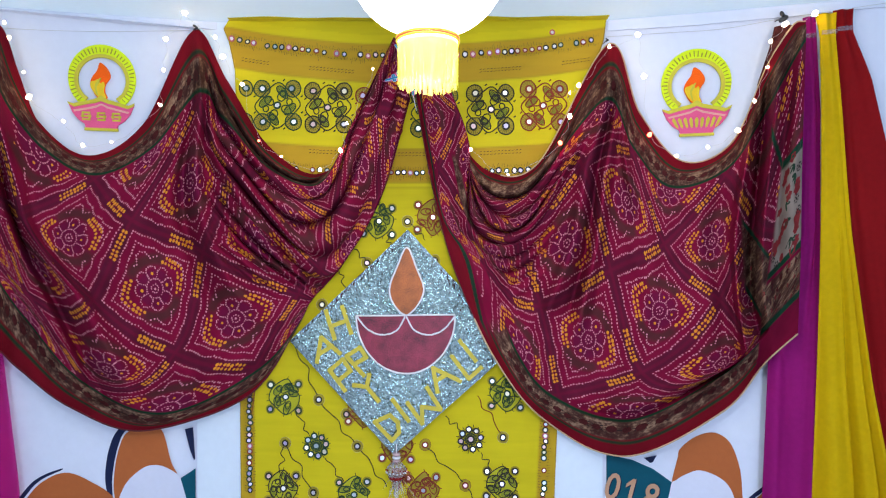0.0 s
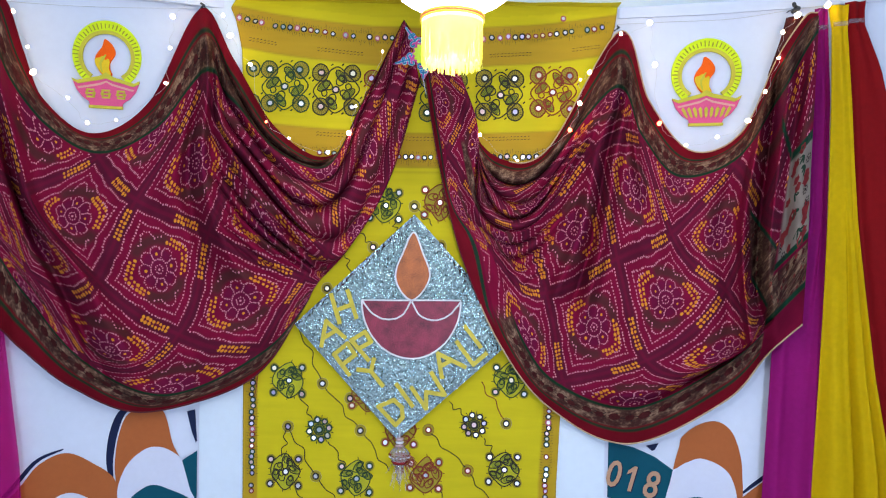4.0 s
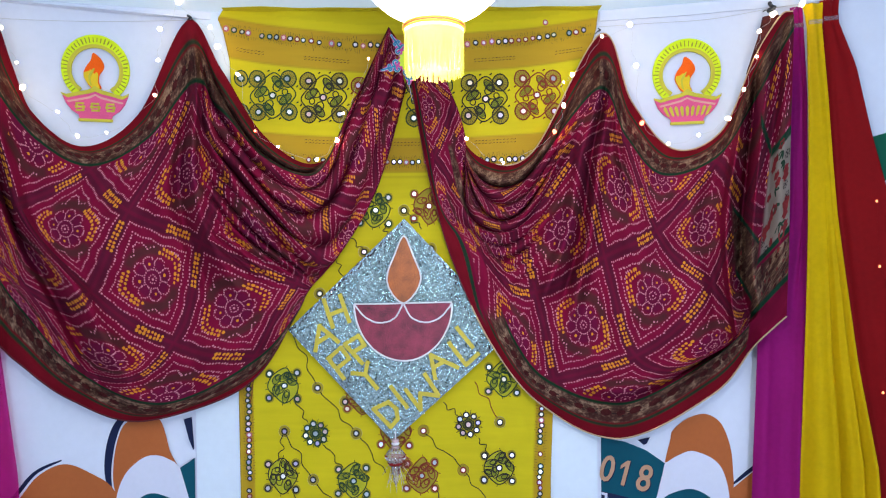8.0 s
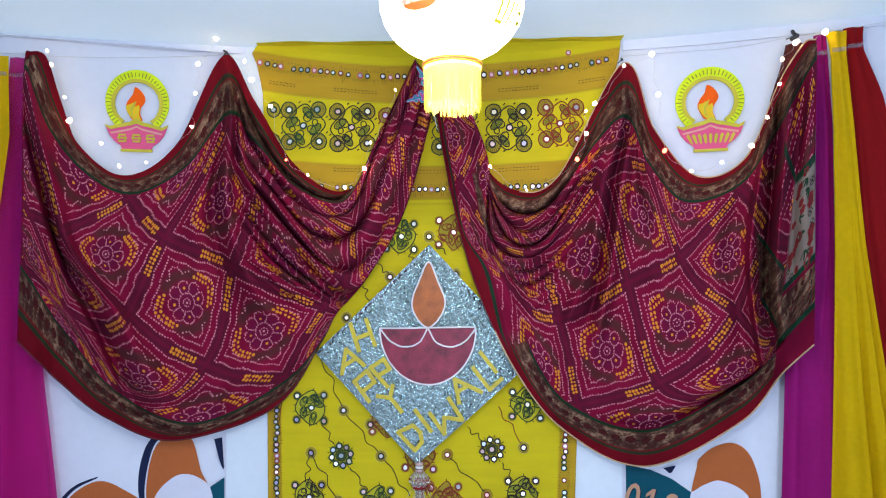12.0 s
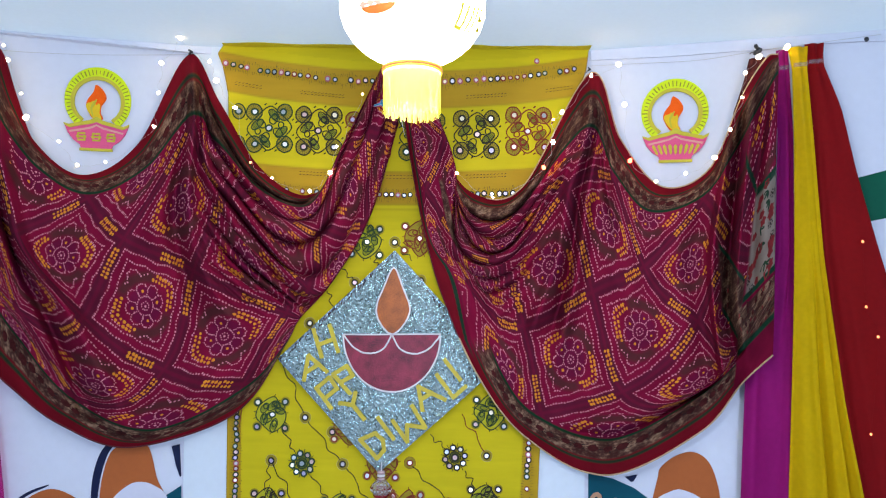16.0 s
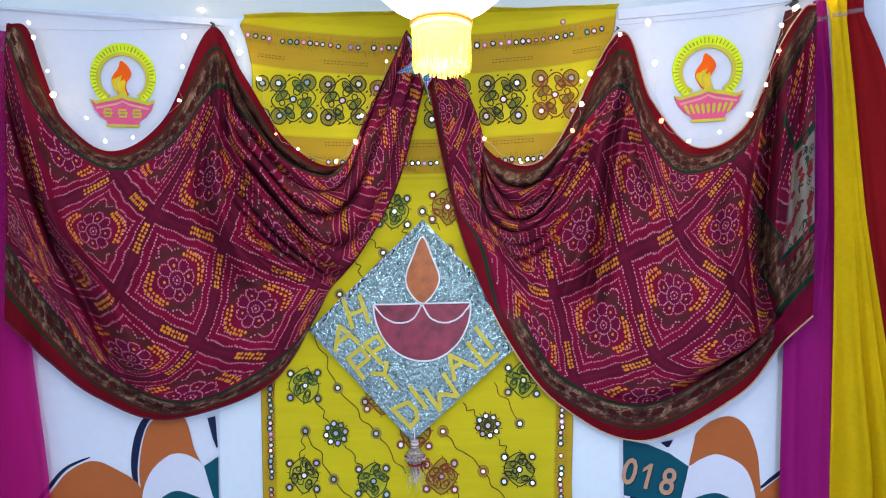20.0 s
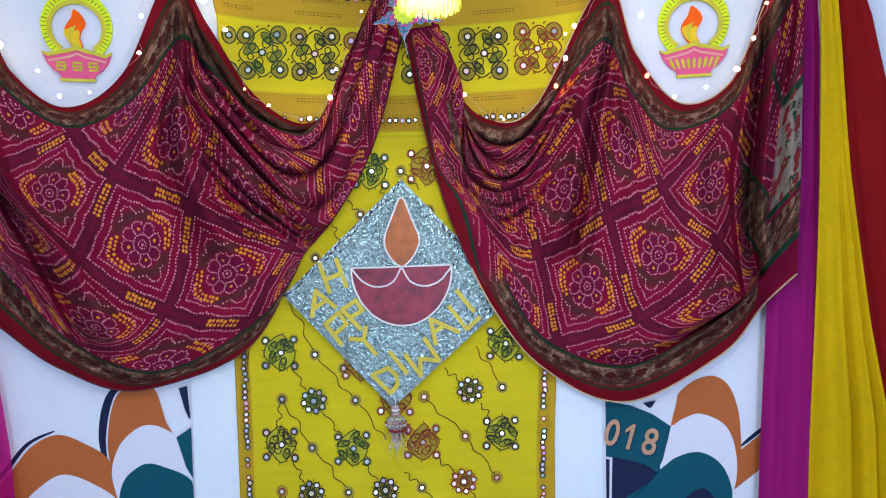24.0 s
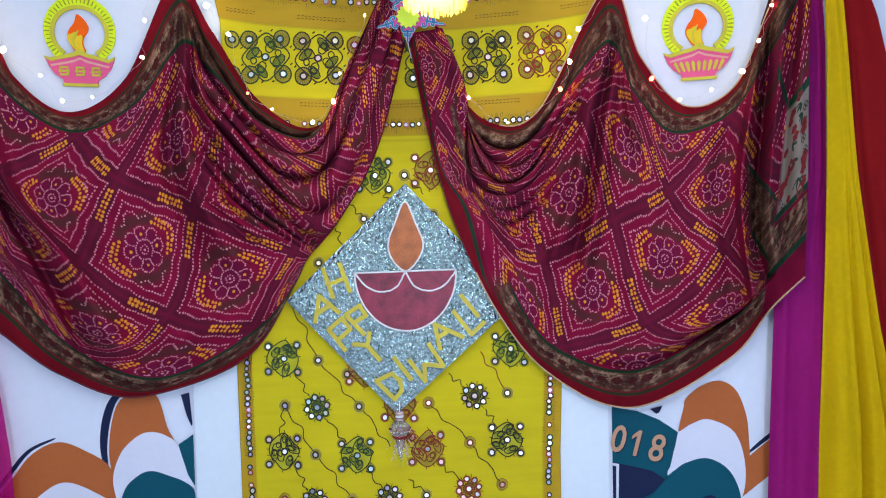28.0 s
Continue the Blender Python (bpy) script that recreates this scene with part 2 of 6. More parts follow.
M_SAREE = saree_cloth()
M_PRED = material("print_dark_red", (0.17, 0.018, 0.020), 0.85, var=0.3, var_scale=60, spec=0.1)
M_PRED2 = material("print_maroon", (0.062, 0.010, 0.010), 0.85, var=0.6, var_scale=45, spec=0.1)
M_PLEAF = material("print_leaf", (0.020, 0.045, 0.026), 0.85, var=0.3, var_scale=60, spec=0.1)
M_PSEED = material("print_black", (0.022, 0.014, 0.014), 0.85, var=0.2, var_scale=60, spec=0.1)
M_DOTW = material("dot_pink_white", (0.60, 0.21, 0.26), 0.8, spec=0.2)
M_DOTY = material("dot_orange", (0.66, 0.225, 0.014), 0.8, spec=0.2)
M_HEMD = material("hem_maroon", (0.10, 0.006, 0.012), 0.8, var=0.2, var_scale=40)
M_FOLD = material("fold_maroon", (0.10, 0.022, 0.020), 0.85, var=0.7, var_scale=30, spec=0.1)
M_HEM = material("hem_gold", (0.55, 0.36, 0.20), 0.6, var=0.2, var_scale=40)

# ---- room ----
def slab(name, pts, z0, z1, mat, label):
    bm = bmesh.new()
    lo = [bm.verts.new((x, y, z0)) for x, y in pts]
    hi = [bm.verts.new((x, y, z1)) for x, y in pts]
    bm.faces.new(lo[::-1])
    bm.faces.new(hi)
    for k in range(len(pts)):
        bm.faces.new((lo[k - 1], lo[k], hi[k], hi[k - 1]))
    bmesh.ops.recalc_face_normals(bm, faces=bm.faces)
    return tagged(part(name, bm, mat), label, kind="structure")


def board_wall(name, x0, x1, mat, label, off=0.0, top=CEIL, bottom=0.0, deep=0.05):
    bm = bmesh.new()
    a = [(x0, wall_y(x0) - off), (x1, wall_y(x1) - off)]
    pts = a + [(x1, a[1][1] + deep), (x0, a[0][1] + deep)]
    lo = [bm.verts.new((x, y, bottom)) for x, y in pts]
    hi = [bm.verts.new((x, y, top)) for x, y in pts]
    bm.faces.new(lo)
    bm.faces.new(hi[::-1])
    for k in range(4):
        bm.faces.new((lo[k - 1], hi[k - 1], hi[k], lo[k]))
    bmesh.ops.recalc_face_normals(bm, faces=bm.faces)
    return tagged(part(name, bm, mat), label, kind="structure")


# floor out of view, added to close the room
slab("floor", [(-SIDE, BACK), (SIDE, BACK), (SIDE, 2.3), (-SIDE, 2.3)], -0.1, 0.0, M_FLOOR, "unseen pale floor added to close the room")
# ceiling cloth made translucent so the added sky light brightens it
cv, cf = [], []
for i in range(25):
    for j in range(25):
        x, y = -SIDE - 0.05 + (2 * SIDE + 0.1) * i / 24, BACK - 0.05 + (2.30 - BACK) * j / 24
        cv.append((x, y, CEIL + 0.002 + 0.004 * abs(math.sin(2.1 * x)) * abs(math.sin(1.7 * (y - 2.1)))))
        if i and j:
            k = i * 25 + j
            cf.append((k - 26, k - 25, k, k - 1))
tagged(sheet("ceiling", cv, cf, M_CANOPY), "white cloth ceiling stretched above, made translucent for added sky light", kind="structure")
board_wall("wall_core", -0.62, 0.66, M_BANNER, "white board behind the middle panel")
board_wall("wall_middle", -0.614, 0.648, M_WALL, "white middle panel of the backdrop", 0.012, deep=0.010)
board_wall("wall_left_wing", -SIDE, -0.62, M_BANNER, "white printed wing of the backdrop")
board_wall("wall_right_wing", 0.66, SIDE, M_BANNER, "white printed wing of the backdrop")
def back_wall():
    """Unseen wall added behind the viewer, with a made-up window opening through it."""
    x0, x1 = WIN[0] - WIN[2] / 2, WIN[0] + WIN[2] / 2
    z0, z1 = WIN[1] - WIN[3] / 2, WIN[1] + WIN[3] / 2
    bm = bmesh.new()
    for a, b, c, d in ((-SIDE - 0.1, x0, 0, CEIL), (x1, SIDE + 0.1, 0, CEIL), (x0, x1, 0, z0), (x0, x1, z1, CEIL)):
        box(bm, a, b, BACK - 0.1, BACK, c, d)
    wall = tagged(part("wall_back", bm, M_PAINT), "unseen grey wall added behind the viewer", kind="structure")
    win = tagged(thing("window_1", "added unseen window that brightens the backdrop", "window"), kind="structure")
    for a, b, c, d in ((x0, x1, z0, z0 + 0.04), (x0, x1, z1 - 0.04, z1), (x0, x0 + 0.04, z0 + 0.04, z1 - 0.04), (x1 - 0.04, x1, z0 + 0.04, z1 - 0.04)):
        bm = bmesh.new()
        box(bm, a, b, BACK - 0.07, BACK - 0.02, c, d, 0.004)
        part("window_frame", bm, M_CEIL, win)
    bm = bmesh.new()
    box(bm, x0, x1, BACK - 0.14, BACK - 0.12, z0, z1)
    part("pane", bm, glowing("added_fill_pane", (0.62, 0.78, 1.0), 3.0), win)
    return wall


back_wall()
# side walls out of view, added to close the room
slab("wall_west", [(-SIDE - 0.1, BACK), (-SIDE, BACK), (-SIDE, 2.3), (-SIDE - 0.1, 2.3)], 0, CEIL, M_PAINT, "unseen grey side wall added to close the room")
slab("wall_east", [(SIDE, BACK), (SIDE + 0.1, BACK), (SIDE + 0.1, 2.3), (SIDE, 2.3)], 0, CEIL, M_PAINT, "unseen grey side wall added to close the room")


# ---- the printed saree ----
DIAG = 0.44        # diagonal of one printed tile, metres


def spline_weights(knots, q):
    """Weights by which each knot's value enters a Catmull-Rom curve at q."""
    k = np.asarray(knots, float)
    n = len(k)
    q = np.clip(q, k[0], k[-1])
    s = np.clip(np.searchsorted(k, q, side="right") - 1, 0, n - 2)
    h = k[s + 1] - k[s]
    t = (q - k[s]) / h
    slope = np.zeros((n, n))
    for j in range(n):
        a, b = max(j - 1, 0), min(j + 1, n - 1)
        slope[j, b] += 1 / (k[b] - k[a])
        slope[j, a] -= 1 / (k[b] - k[a])
    eye = np.eye(n)
    h00, h10 = 2 * t ** 3 - 3 * t ** 2 + 1, t ** 3 - 2 * t ** 2 + t
    h01, h11 = -2 * t ** 3 + 3 * t ** 2, t ** 3 - t ** 2
    return h00[:, None] * eye[s] + h01[:, None] * eye[s + 1] + (h * h10)[:, None] * slope[s] + (h * h11)[:, None] * slope[s + 1]


ROWS_V = (-1.4, -1.05, -0.5, 0.0, 0.5, 1.05, 1.4)


class Drape:
    """A hung length of cloth: a coarse net of hanging points, folds laid over it as ridges."""

    def __init__(self, us, net, ridges, ripple, seed, tuck):
        self.tuck = tuck
        self.us, self.net = np.array(us), np.array(net)
        self.ridges, self.ripple, self.seed = ridges, ripple, seed

    def at(self, u, v):
        def ease(a, b, q):
            q = np.clip((q - a) / (b - a), 0, 1)
            return q * q * (3 - 2 * q)

        # swags fan out from the peak and run on to the gather; most of the cloth lies on their crests
        side, start, full, amp, freq, slant = self.ripple
        k = ease(start, full, side * u)
        g = 0.38 + 0.62 * ease(start - 0.05, full + 0.45, side * u)
        ph = 2 * math.pi * (freq * (v + 1.4) / g + slant * side * u + 0.12 * np.sin(2.3 * u + self.seed))
        soft = np.clip((v + 1.4) / 0.25, 0, 1) * (1 - ease(0.0, 0.6, v) if self.tuck else 1 - ease(0.35, 0.95, v))
        wu, wv = spline_weights(self.us, u), spline_weights(ROWS_V, v - 0.72 * k * soft * g / (2 * math.pi * freq) * np.sin(ph))
        xz = np.einsum("ki,kj,ijc->kc", wu, wv, self.net)
        x, z = xz[:, 0], xz[:, 1]
        off = 0.044 + 0.050 * ease(-1.45, -0.7, v) * (1 - ease(0.55, 1.4, v) * 0.9)
        for u0, v0, u1, v1, w, h in self.ridges:
            du, dv = u1 - u0, v1 - v0
            L = math.hypot(du, dv)
            along = ((u - u0) * du + (v - v0) * dv) / L
            across = ((u - u0) * dv - (v - v0) * du) / L
            end = np.clip((along + 0.15) / 0.3, 0, 1) * np.clip((L + 0.15 - along) / 0.3, 0, 1)
            end = end * end * (3 - 2 * end)
            off = off + 1.15 * h * np.exp(-(across / w) ** 2) * end
        tail = np.clip((3.1 - side * u) / 1.0, 0.55, 1)
        off = off + amp * k * g * tail * (1.7 * np.abs(np.sin(ph / 2)) ** 1.5 - 0.6 + 0.30 * np.sin(ph * 1.37 + 2 * u)) * soft
        off = off + 0.0035 * np.sin(15 * (0.8 * v - 0.6 * u) + 2.5 * np.sin(2.1 * u + 1.3 * v + self.seed)) * np.sin(3.1 * u - 2.3 * v + self.seed)
        off = off + 0.005 * np.sin(7 * u + 3 * v + self.seed) * np.sin(5 * v - 2 * u) + 0.0022 * np.sin(17 * u - 9 * v) * np.sin(13 * v + 6 * u)
        off = off + 0.055 * ease(0.85, 1.15, u) * (0 if self.tuck else 1) + 0.050 * ease(1.05, 1.4, -u) * (1 if self.tuck else 0)
        if not self.tuck:
            off = off + 0.035 * ease(0.8, 1.2, v) * (1 - ease(-0.9, -0.4, u)) * ease(-2.6, -2.1, u)
        off = off - 0.12 * ease(1.9, 2.4, side * u) * (1 - ease(-1.12, -1.02, v))
        if not self.tuck:
            off = off - 0.06 * ease(2.2, 2.8, -u) * (1 - ease(0.25, 0.50, v))
        if self.tuck:
            # the gathered end is folded under itself
            k = ease(1.15, 1.7, side * u)
            off = off - 0.12 * k * ease(0.05, 0.30, v)
        off = np.maximum(off, 0.035)
        wall = wall_ys(x)
        lean = (wall - off - 0.1) / (wall - 0.05 - 0.1)
        return np.stack([0.16 + (x - 0.16) * lean, wall - off, 1.69 + (z - 1.69) * lean], 1)


def beside(x, z, a, b):
    """Distance of the points below the line from a to b, in metres."""
    dx, dz = b[0] - a[0], b[1] - a[1]
    d = ((x - a[0]) * dz - (z - a[1]) * dx) / math.hypot(dx, dz)
    return d if dx > 0 else -d


def end_marks(P):
    """Where the woven end of the second saree is green, floral, pale or plain red, 0 to 1."""
    x = P[:, 0]
    for _ in range(4):
        k = (wall_ys(x) - 0.15) / (P[:, 1] - 0.1)
        x = 0.16 + (P[:, 0] - 0.16) * k
    z = 1.69 + (P[:, 2] - 1.69) * k

    def over(d, soft=0.0012):
        t = np.clip(d / soft * 0.5 + 0.5, 0, 1)
        return t * t * (3 - 2 * t)

    def strip(d, lo, hi):
        return over(d - lo) * (1 - over(d - hi))

    upper, low, last = beside(x, z, (1.166, 1.991), (1.12, 1.931)), beside(x, z, (1.167, 1.727), (1.086, 1.631)), beside(x, z, (1.167, 1.594), (1.074, 1.483))
    side = over(-0.005 - beside(z, x, (1.947, 1.117), (1.631, 1.087)), 0.004)
    crease = over(-beside(z, x, (1.711, 1.095), (1.486, 1.069)), 0.003)
    wing = (1 - crease) * over(-beside(z, x, (1.713, 1.023), (1.519, 1.031)), 0.006)
    wing_top, wing_low = beside(x, z, (1.043, 1.761), (1.089, 1.692)), beside(x, z, (1.031, 1.603), (1.07, 1.527))
    mid = beside(x, z, (1.096, 2.046), (1.123, 1.947))
    reach = over(x - 1.096) * over(1.123 - x)
    return {
        "field": side * over(upper) * (1 - over(low)),
        "floral": crease * strip(low, 0.018, 1.0) * (1 - over(last)) + wing * strip(wing_top, 0.009, 1.0) * (1 - over(wing_low)),
        "plain": crease * np.maximum(strip(low, 0.010, 0.018), over(last - 0.010)),
        "green": np.maximum.reduce([side * strip(upper, -0.012, 0.003), crease * strip(low, -0.002, 0.010), crease * strip(last, 0.0, 0.012), wing * strip(wing_top, -0.001, 0.009), wing * strip(wing_low, 0.0, 0.009), reach * strip(mid, -0.005, 0.005)]),
    }


def print_colours(u, v, end=False, P=None):
    """Colours of the print without its dots; alpha 0 where the floral border runs."""
    I, J = u + v, v - u
    p, q = (I + 0.5) % 1 - 0.5, (J + 0.5) % 1 - 0.5
    red, dark, brown, green = np.array((0.190, 0.0050, 0.030)), np.array((0.098, 0.0082, 0.024)), np.array((0.076, 0.020, 0.020)), np.array((0.006, 0.034, 0.014))
    edge = np.maximum(abs(p), abs(q))
    r = np.hypot(p, q)

    def step(a, b, x):
        t = np.clip((x - a) / (b - a), 0, 1)
        return (t * t * (3 - 2 * t))[:, None]

    c = red + (dark - red) * step(0.425, 0.445, edge) * (1 - 0.4 * step(0.475, 0.49, edge))
    up = (p + q) / (r + 1e-6) * 0.7071
    ring = step(0.20, 0.26, r) * (1 - step(0.30, 0.37, r)) * step(0.50, 0.80, abs(up)) * 0.9
    c = c + (brown - c) * ring
    plum = np.array((0.110, 0.006, 0.036))
    c = c + (plum - c) * (1 - step(0.17, 0.21, r)) * 0.65
    a = np.ones(len(u))
    w = abs(v)
    m = step(1.03, 1.045, w)
    c = c + (green - c) * m
    m = step(1.062, 1.072, w)
    c = c + (np.array((0.07, 0.035, 0.025)) - c) * m
    a = a - m[:, 0] * (1 - step(1.237, 1.247, w)[:, 0])
    hem_red = np.array((0.140, 0.004, 0.010))
    c = c + (hem_red - c) * step(1.237, 1.245, w)
    c = c + (np.array((0.010, 0.034, 0.015)) - c) * step(1.258, 1.266, w) * (1 - step(1.282, 1.290, w))
    if end:
        fold = 1 - step(-1.25, -1.08, u)
        rim = np.clip(1.155 + 0.33 * (u + 1.75), 1.155, 1.33)
        wide = np.interp(rim, (1.155, 1.33), (0.026, 0.013))
        m = fold * step(1.02, 1.03, v) * step(-0.07, -0.05, v - rim)
        c = c + (red * 0.8 - c) * m
        m = fold * step(1.02, 1.03, v) * (1 - step(-0.07, -0.05, v - rim))
        c = c + (red - c) * m
        m = fold * (1 - step(0, 0.006, abs(v - rim) - wide))
        c = c + (np.array((0.014, 0.036, 0.018)) - c) * m
        m = fold * step(0, 0.01, v - rim - wide)
        c = c + (np.array((0.15, 0.005, 0.012)) - c) * m
        a = np.maximum(a, (fold * step(1.02, 1.03, v))[:, 0])
        # border folded across the gathered arm
        mid = 0.75 - (u + 2.55) * 0.46
        half = 0.025 + 0.055 * np.clip((u + 2.6) / 0.7, 0, 1)
        m = step(-2.62, -2.52, u) * (1 - step(-1.95, -1.80, u)) * (1 - step(half - 0.01, half + 0.01, abs(v - mid)))
        a = a * (1 - m[:, 0])
        # woven end: green lines, floral strips and a pale printed field, creased down its length
        m = end_marks(P)
        for key, col, al in (("plain", red * 0.75, 1), ("field", np.array((0.21, 0.165, 0.135)), 1), ("floral", brown, 0), ("green", np.array((0.008, 0.040, 0.020)), 1)):
            k = m[key][:, None]
            c = c + (col - c) * k
            a = a * (1 - m[key]) + al * m[key]
    return np.concatenate([c, a[:, None]], 1)


def tile_dots():
    """Dots of one printed tile, (p, q, radius) with the tile one unit wide: white and yellow."""
    white, yellow = [], []

    def line(pts, gap=0.032, r=0.0093, to=white, wave=0.0):
        for (a, b), (c, d) in zip(pts, pts[1:]):
            L = math.hypot(c - a, d - b)
            n = max(1, round(L / gap))
            for k in range(n):
                w = wave * math.sin(k / n * 2 * math.pi * 2.5) * math.sin(math.pi * k / n)
                to.append((a + (c - a) * k / n - (d - b) / L * w, b + (d - b) * k / n + (c - a) / L * w, r))

    def arc(x, y, rad, a0, a1, gap=0.032, r=0.0093):
        n = max(3, round(abs(a1 - a0) * rad / gap))
        white.extend((x + rad * math.cos(a0 + (a1 - a0) * k / n), y + rad * math.sin(a0 + (a1 - a0) * k / n), r) for k in range(n))

    e = 0.425
    line([(-e, -e), (e, -e), (e, e), (-e, e), (-e, -e)], wave=0.010)
    e = 0.345
    line([(-e, -e), (e, -e), (e, e), (-e, e), (-e, -e)], wave=0.010)
    for sx in (-1, 1):
        for sy in (-1, 1):
            if sx == sy:
                line([(sx * 0.08, sy * 0.30), (sx * 0.14, sy * 0.26), (sx * 0.22, sy * 0.29), (sx * 0.27, sy * 0.27), (sx * 0.29, sy * 0.22), (sx * 0.26, sy * 0.14), (sx * 0.30, sy * 0.08)])
            else:
                line([(sx * 0.16, sy * 0.31), (sx * 0.25, sy * 0.30), (sx * 0.30, sy * 0.25), (sx * 0.31, sy * 0.16)])
    arc(0, 0, 0.042, 0, 2 * math.pi, 0.026, 0.0080)
    arc(0, 0, 0.096, 0, 2 * math.pi, 0.025, 0.0082)
    white.append((0, 0, 0.012))
    for k in range(8):
        a = k * math.pi / 4 + 0.2
        line([(q * math.cos(a + t), q * math.sin(a + t)) for q, t in ((0.118, -0.39), (0.178, -0.37), (0.212, -0.22), (0.222, 0.0), (0.212, 0.22), (0.182, 0.36))], 0.023, 0.0080)
        if k % 2:
            yellow.append((0.150 * math.cos(a), 0.150 * math.sin(a), 0.0150))
    for s in (-1, 1):
        path = [(s * 0.03, -s * 0.285), (s * 0.11, -s * 0.280), (s * 0.20, -s * 0.265), (s * 0.245, -s * 0.245), (s * 0.265, -s * 0.20), (s * 0.280, -s * 0.11), (s * 0.285, -s * 0.03)]
        for shift in (-0.020, 0.020):
            line([(x + s * shift, y - s * shift) for x, y in path], 0.041, 0.0165, yellow)
    for shift in (-0.021, 0.021):
        line([(0.04, 0.5 + shift), (0.38, 0.5 + shift)], 0.042, 0.0162, yellow)
        line([(0.5 + shift, -0.38), (0.5 + shift, -0.04)], 0.042, 0.0162, yellow)
    return white, yellow


def saree(name, label, drape, u0, u1, seed, hem_mat):
    """One hung saree: the cloth, its hem and the printed dots."""
    ob = thing(name, label, "saree", "printed sarees")
    nu, nv = int((u1 - u0) / 0.0105), 268
    us, vs = np.linspace(u0, u1, nu), np.linspace(-1.4, 1.4, nv)
    U, V = [g.ravel() for g in np.meshgrid(us, vs, indexing="ij")]
    P = drape.at(U, V)
    idx = np.arange(nu * nv).reshape(nu, nv)
    F = np.stack([idx[:-1, :-1], idx[:-1, 1:], idx[1:, 1:], idx[1:, :-1]], -1).reshape(-1, 4)
    mesh = bpy.data.meshes.new("cloth")
    mesh.from_pydata(P.tolist(), [], F.tolist())
    mesh.shade_smooth()
    lay = mesh.uv_layers.new(name="cloth")
    uv = np.stack([np.where(U > 1.05, 1.05 + (U - 1.05) * 0.55, U) * DIAG, V * DIAG], 1)[F.ravel()]
    lay.data.foreach_set("uv", uv.ravel())
    at = mesh.attributes.new("print", "FLOAT_COLOR", "POINT")
    at.data.foreach_set("color", print_colours(U, V, u1 < 2, P).ravel())
    cloth = put("cloth", mesh, M_SAREE, ob)
    sol = cloth.modifiers.new("thick", "SOLIDIFY")
    sol.thickness, sol.offset = 0.0012, -1
    # hem along the lower edge
    n = 240
    gold_from = -1.25 if hem_mat is M_HEM else u0
    hem = drape.at(np.linspace(gold_from, u1, n), np.full(n, 1.4))
    bm = bmesh.new()
    tube(bm, hem.tolist(), 0.0024, 5)
    part("hem", bm, hem_mat, ob, "", True)
    if gold_from > u0:
        hem = drape.at(np.linspace(u0, gold_from, n), np.full(n, 1.4))
        bm = bmesh.new()
        tube(bm, hem.tolist(), 0.0016, 5)
        part("hem", bm, M_HEMD, ob, "dark maroon hem", True)
    if hem_mat is M_HEM:
        top = drape.at(np.linspace(-1.9, u1, n), np.full(n, -1.4))
        bm = bmesh.new()
        tube(bm, top.tolist(), 0.0022, 5)
        part("hem", bm, hem_mat, ob, "", True)
    # dots
    rnd = np.random.RandomState(seed)
    white, yellow = tile_dots()
    hexa = np.arange(6) * math.pi / 3
    for dots, mat, nm in ((white, M_DOTW, "pale_dots"), (yellow, M_DOTY, "orange_dots")):
        d = np.array(dots)
        cen = []
        for i in range(-5, 6):
            for j in range(-5, 6):
                cen.append(d + np.array((i, j, 0)))
        c = np.concatenate(cen)
        c[:, :2] += rnd.normal(0, 0.0028, (len(c), 2))
        c[:, 2] *= rnd.uniform(0.8, 1.15, len(c))
        u, v = (c[:, 0] - c[:, 1]) / 2, (c[:, 0] + c[:, 1]) / 2
        keep = (u > u0 + 0.03) & (u < u1 - 0.02)
        if u1 > 2:
            keep &= abs(v) < 1.02
        else:
            keep &= (v > -1.02) & (v < np.where(u < -1.16, np.clip(1.155 + 0.33 * (u + 1.75), 1.155, 1.33) - 0.07, 1.02))
            keep &= (u > -1.85) | (u < -2.6) | (abs(v - 0.75 + (u + 2.55) * 0.46) > 0.07)
            marks = end_marks(drape.at(u, v))
            keep &= marks["field"] + marks["floral"] + marks["plain"] + marks["green"] < 0.2
        c = c[keep]
        Ic = c[:, 0, None] + c[:, 2, None] * np.cos(hexa) * 1.1
        Jc = c[:, 1, None] + c[:, 2, None] * np.sin(hexa) * 1.1
        pts = drape.at(((Ic - Jc) / 2).ravel(), ((Ic + Jc) / 2).ravel())
        pts[:, 1] -= 0.0011
        m = len(c)
        tagged(put(nm, sheet_mesh(nm, pts, np.arange(m * 6).reshape(m, 6)), mat, ob), kind="stuff")
    return ob


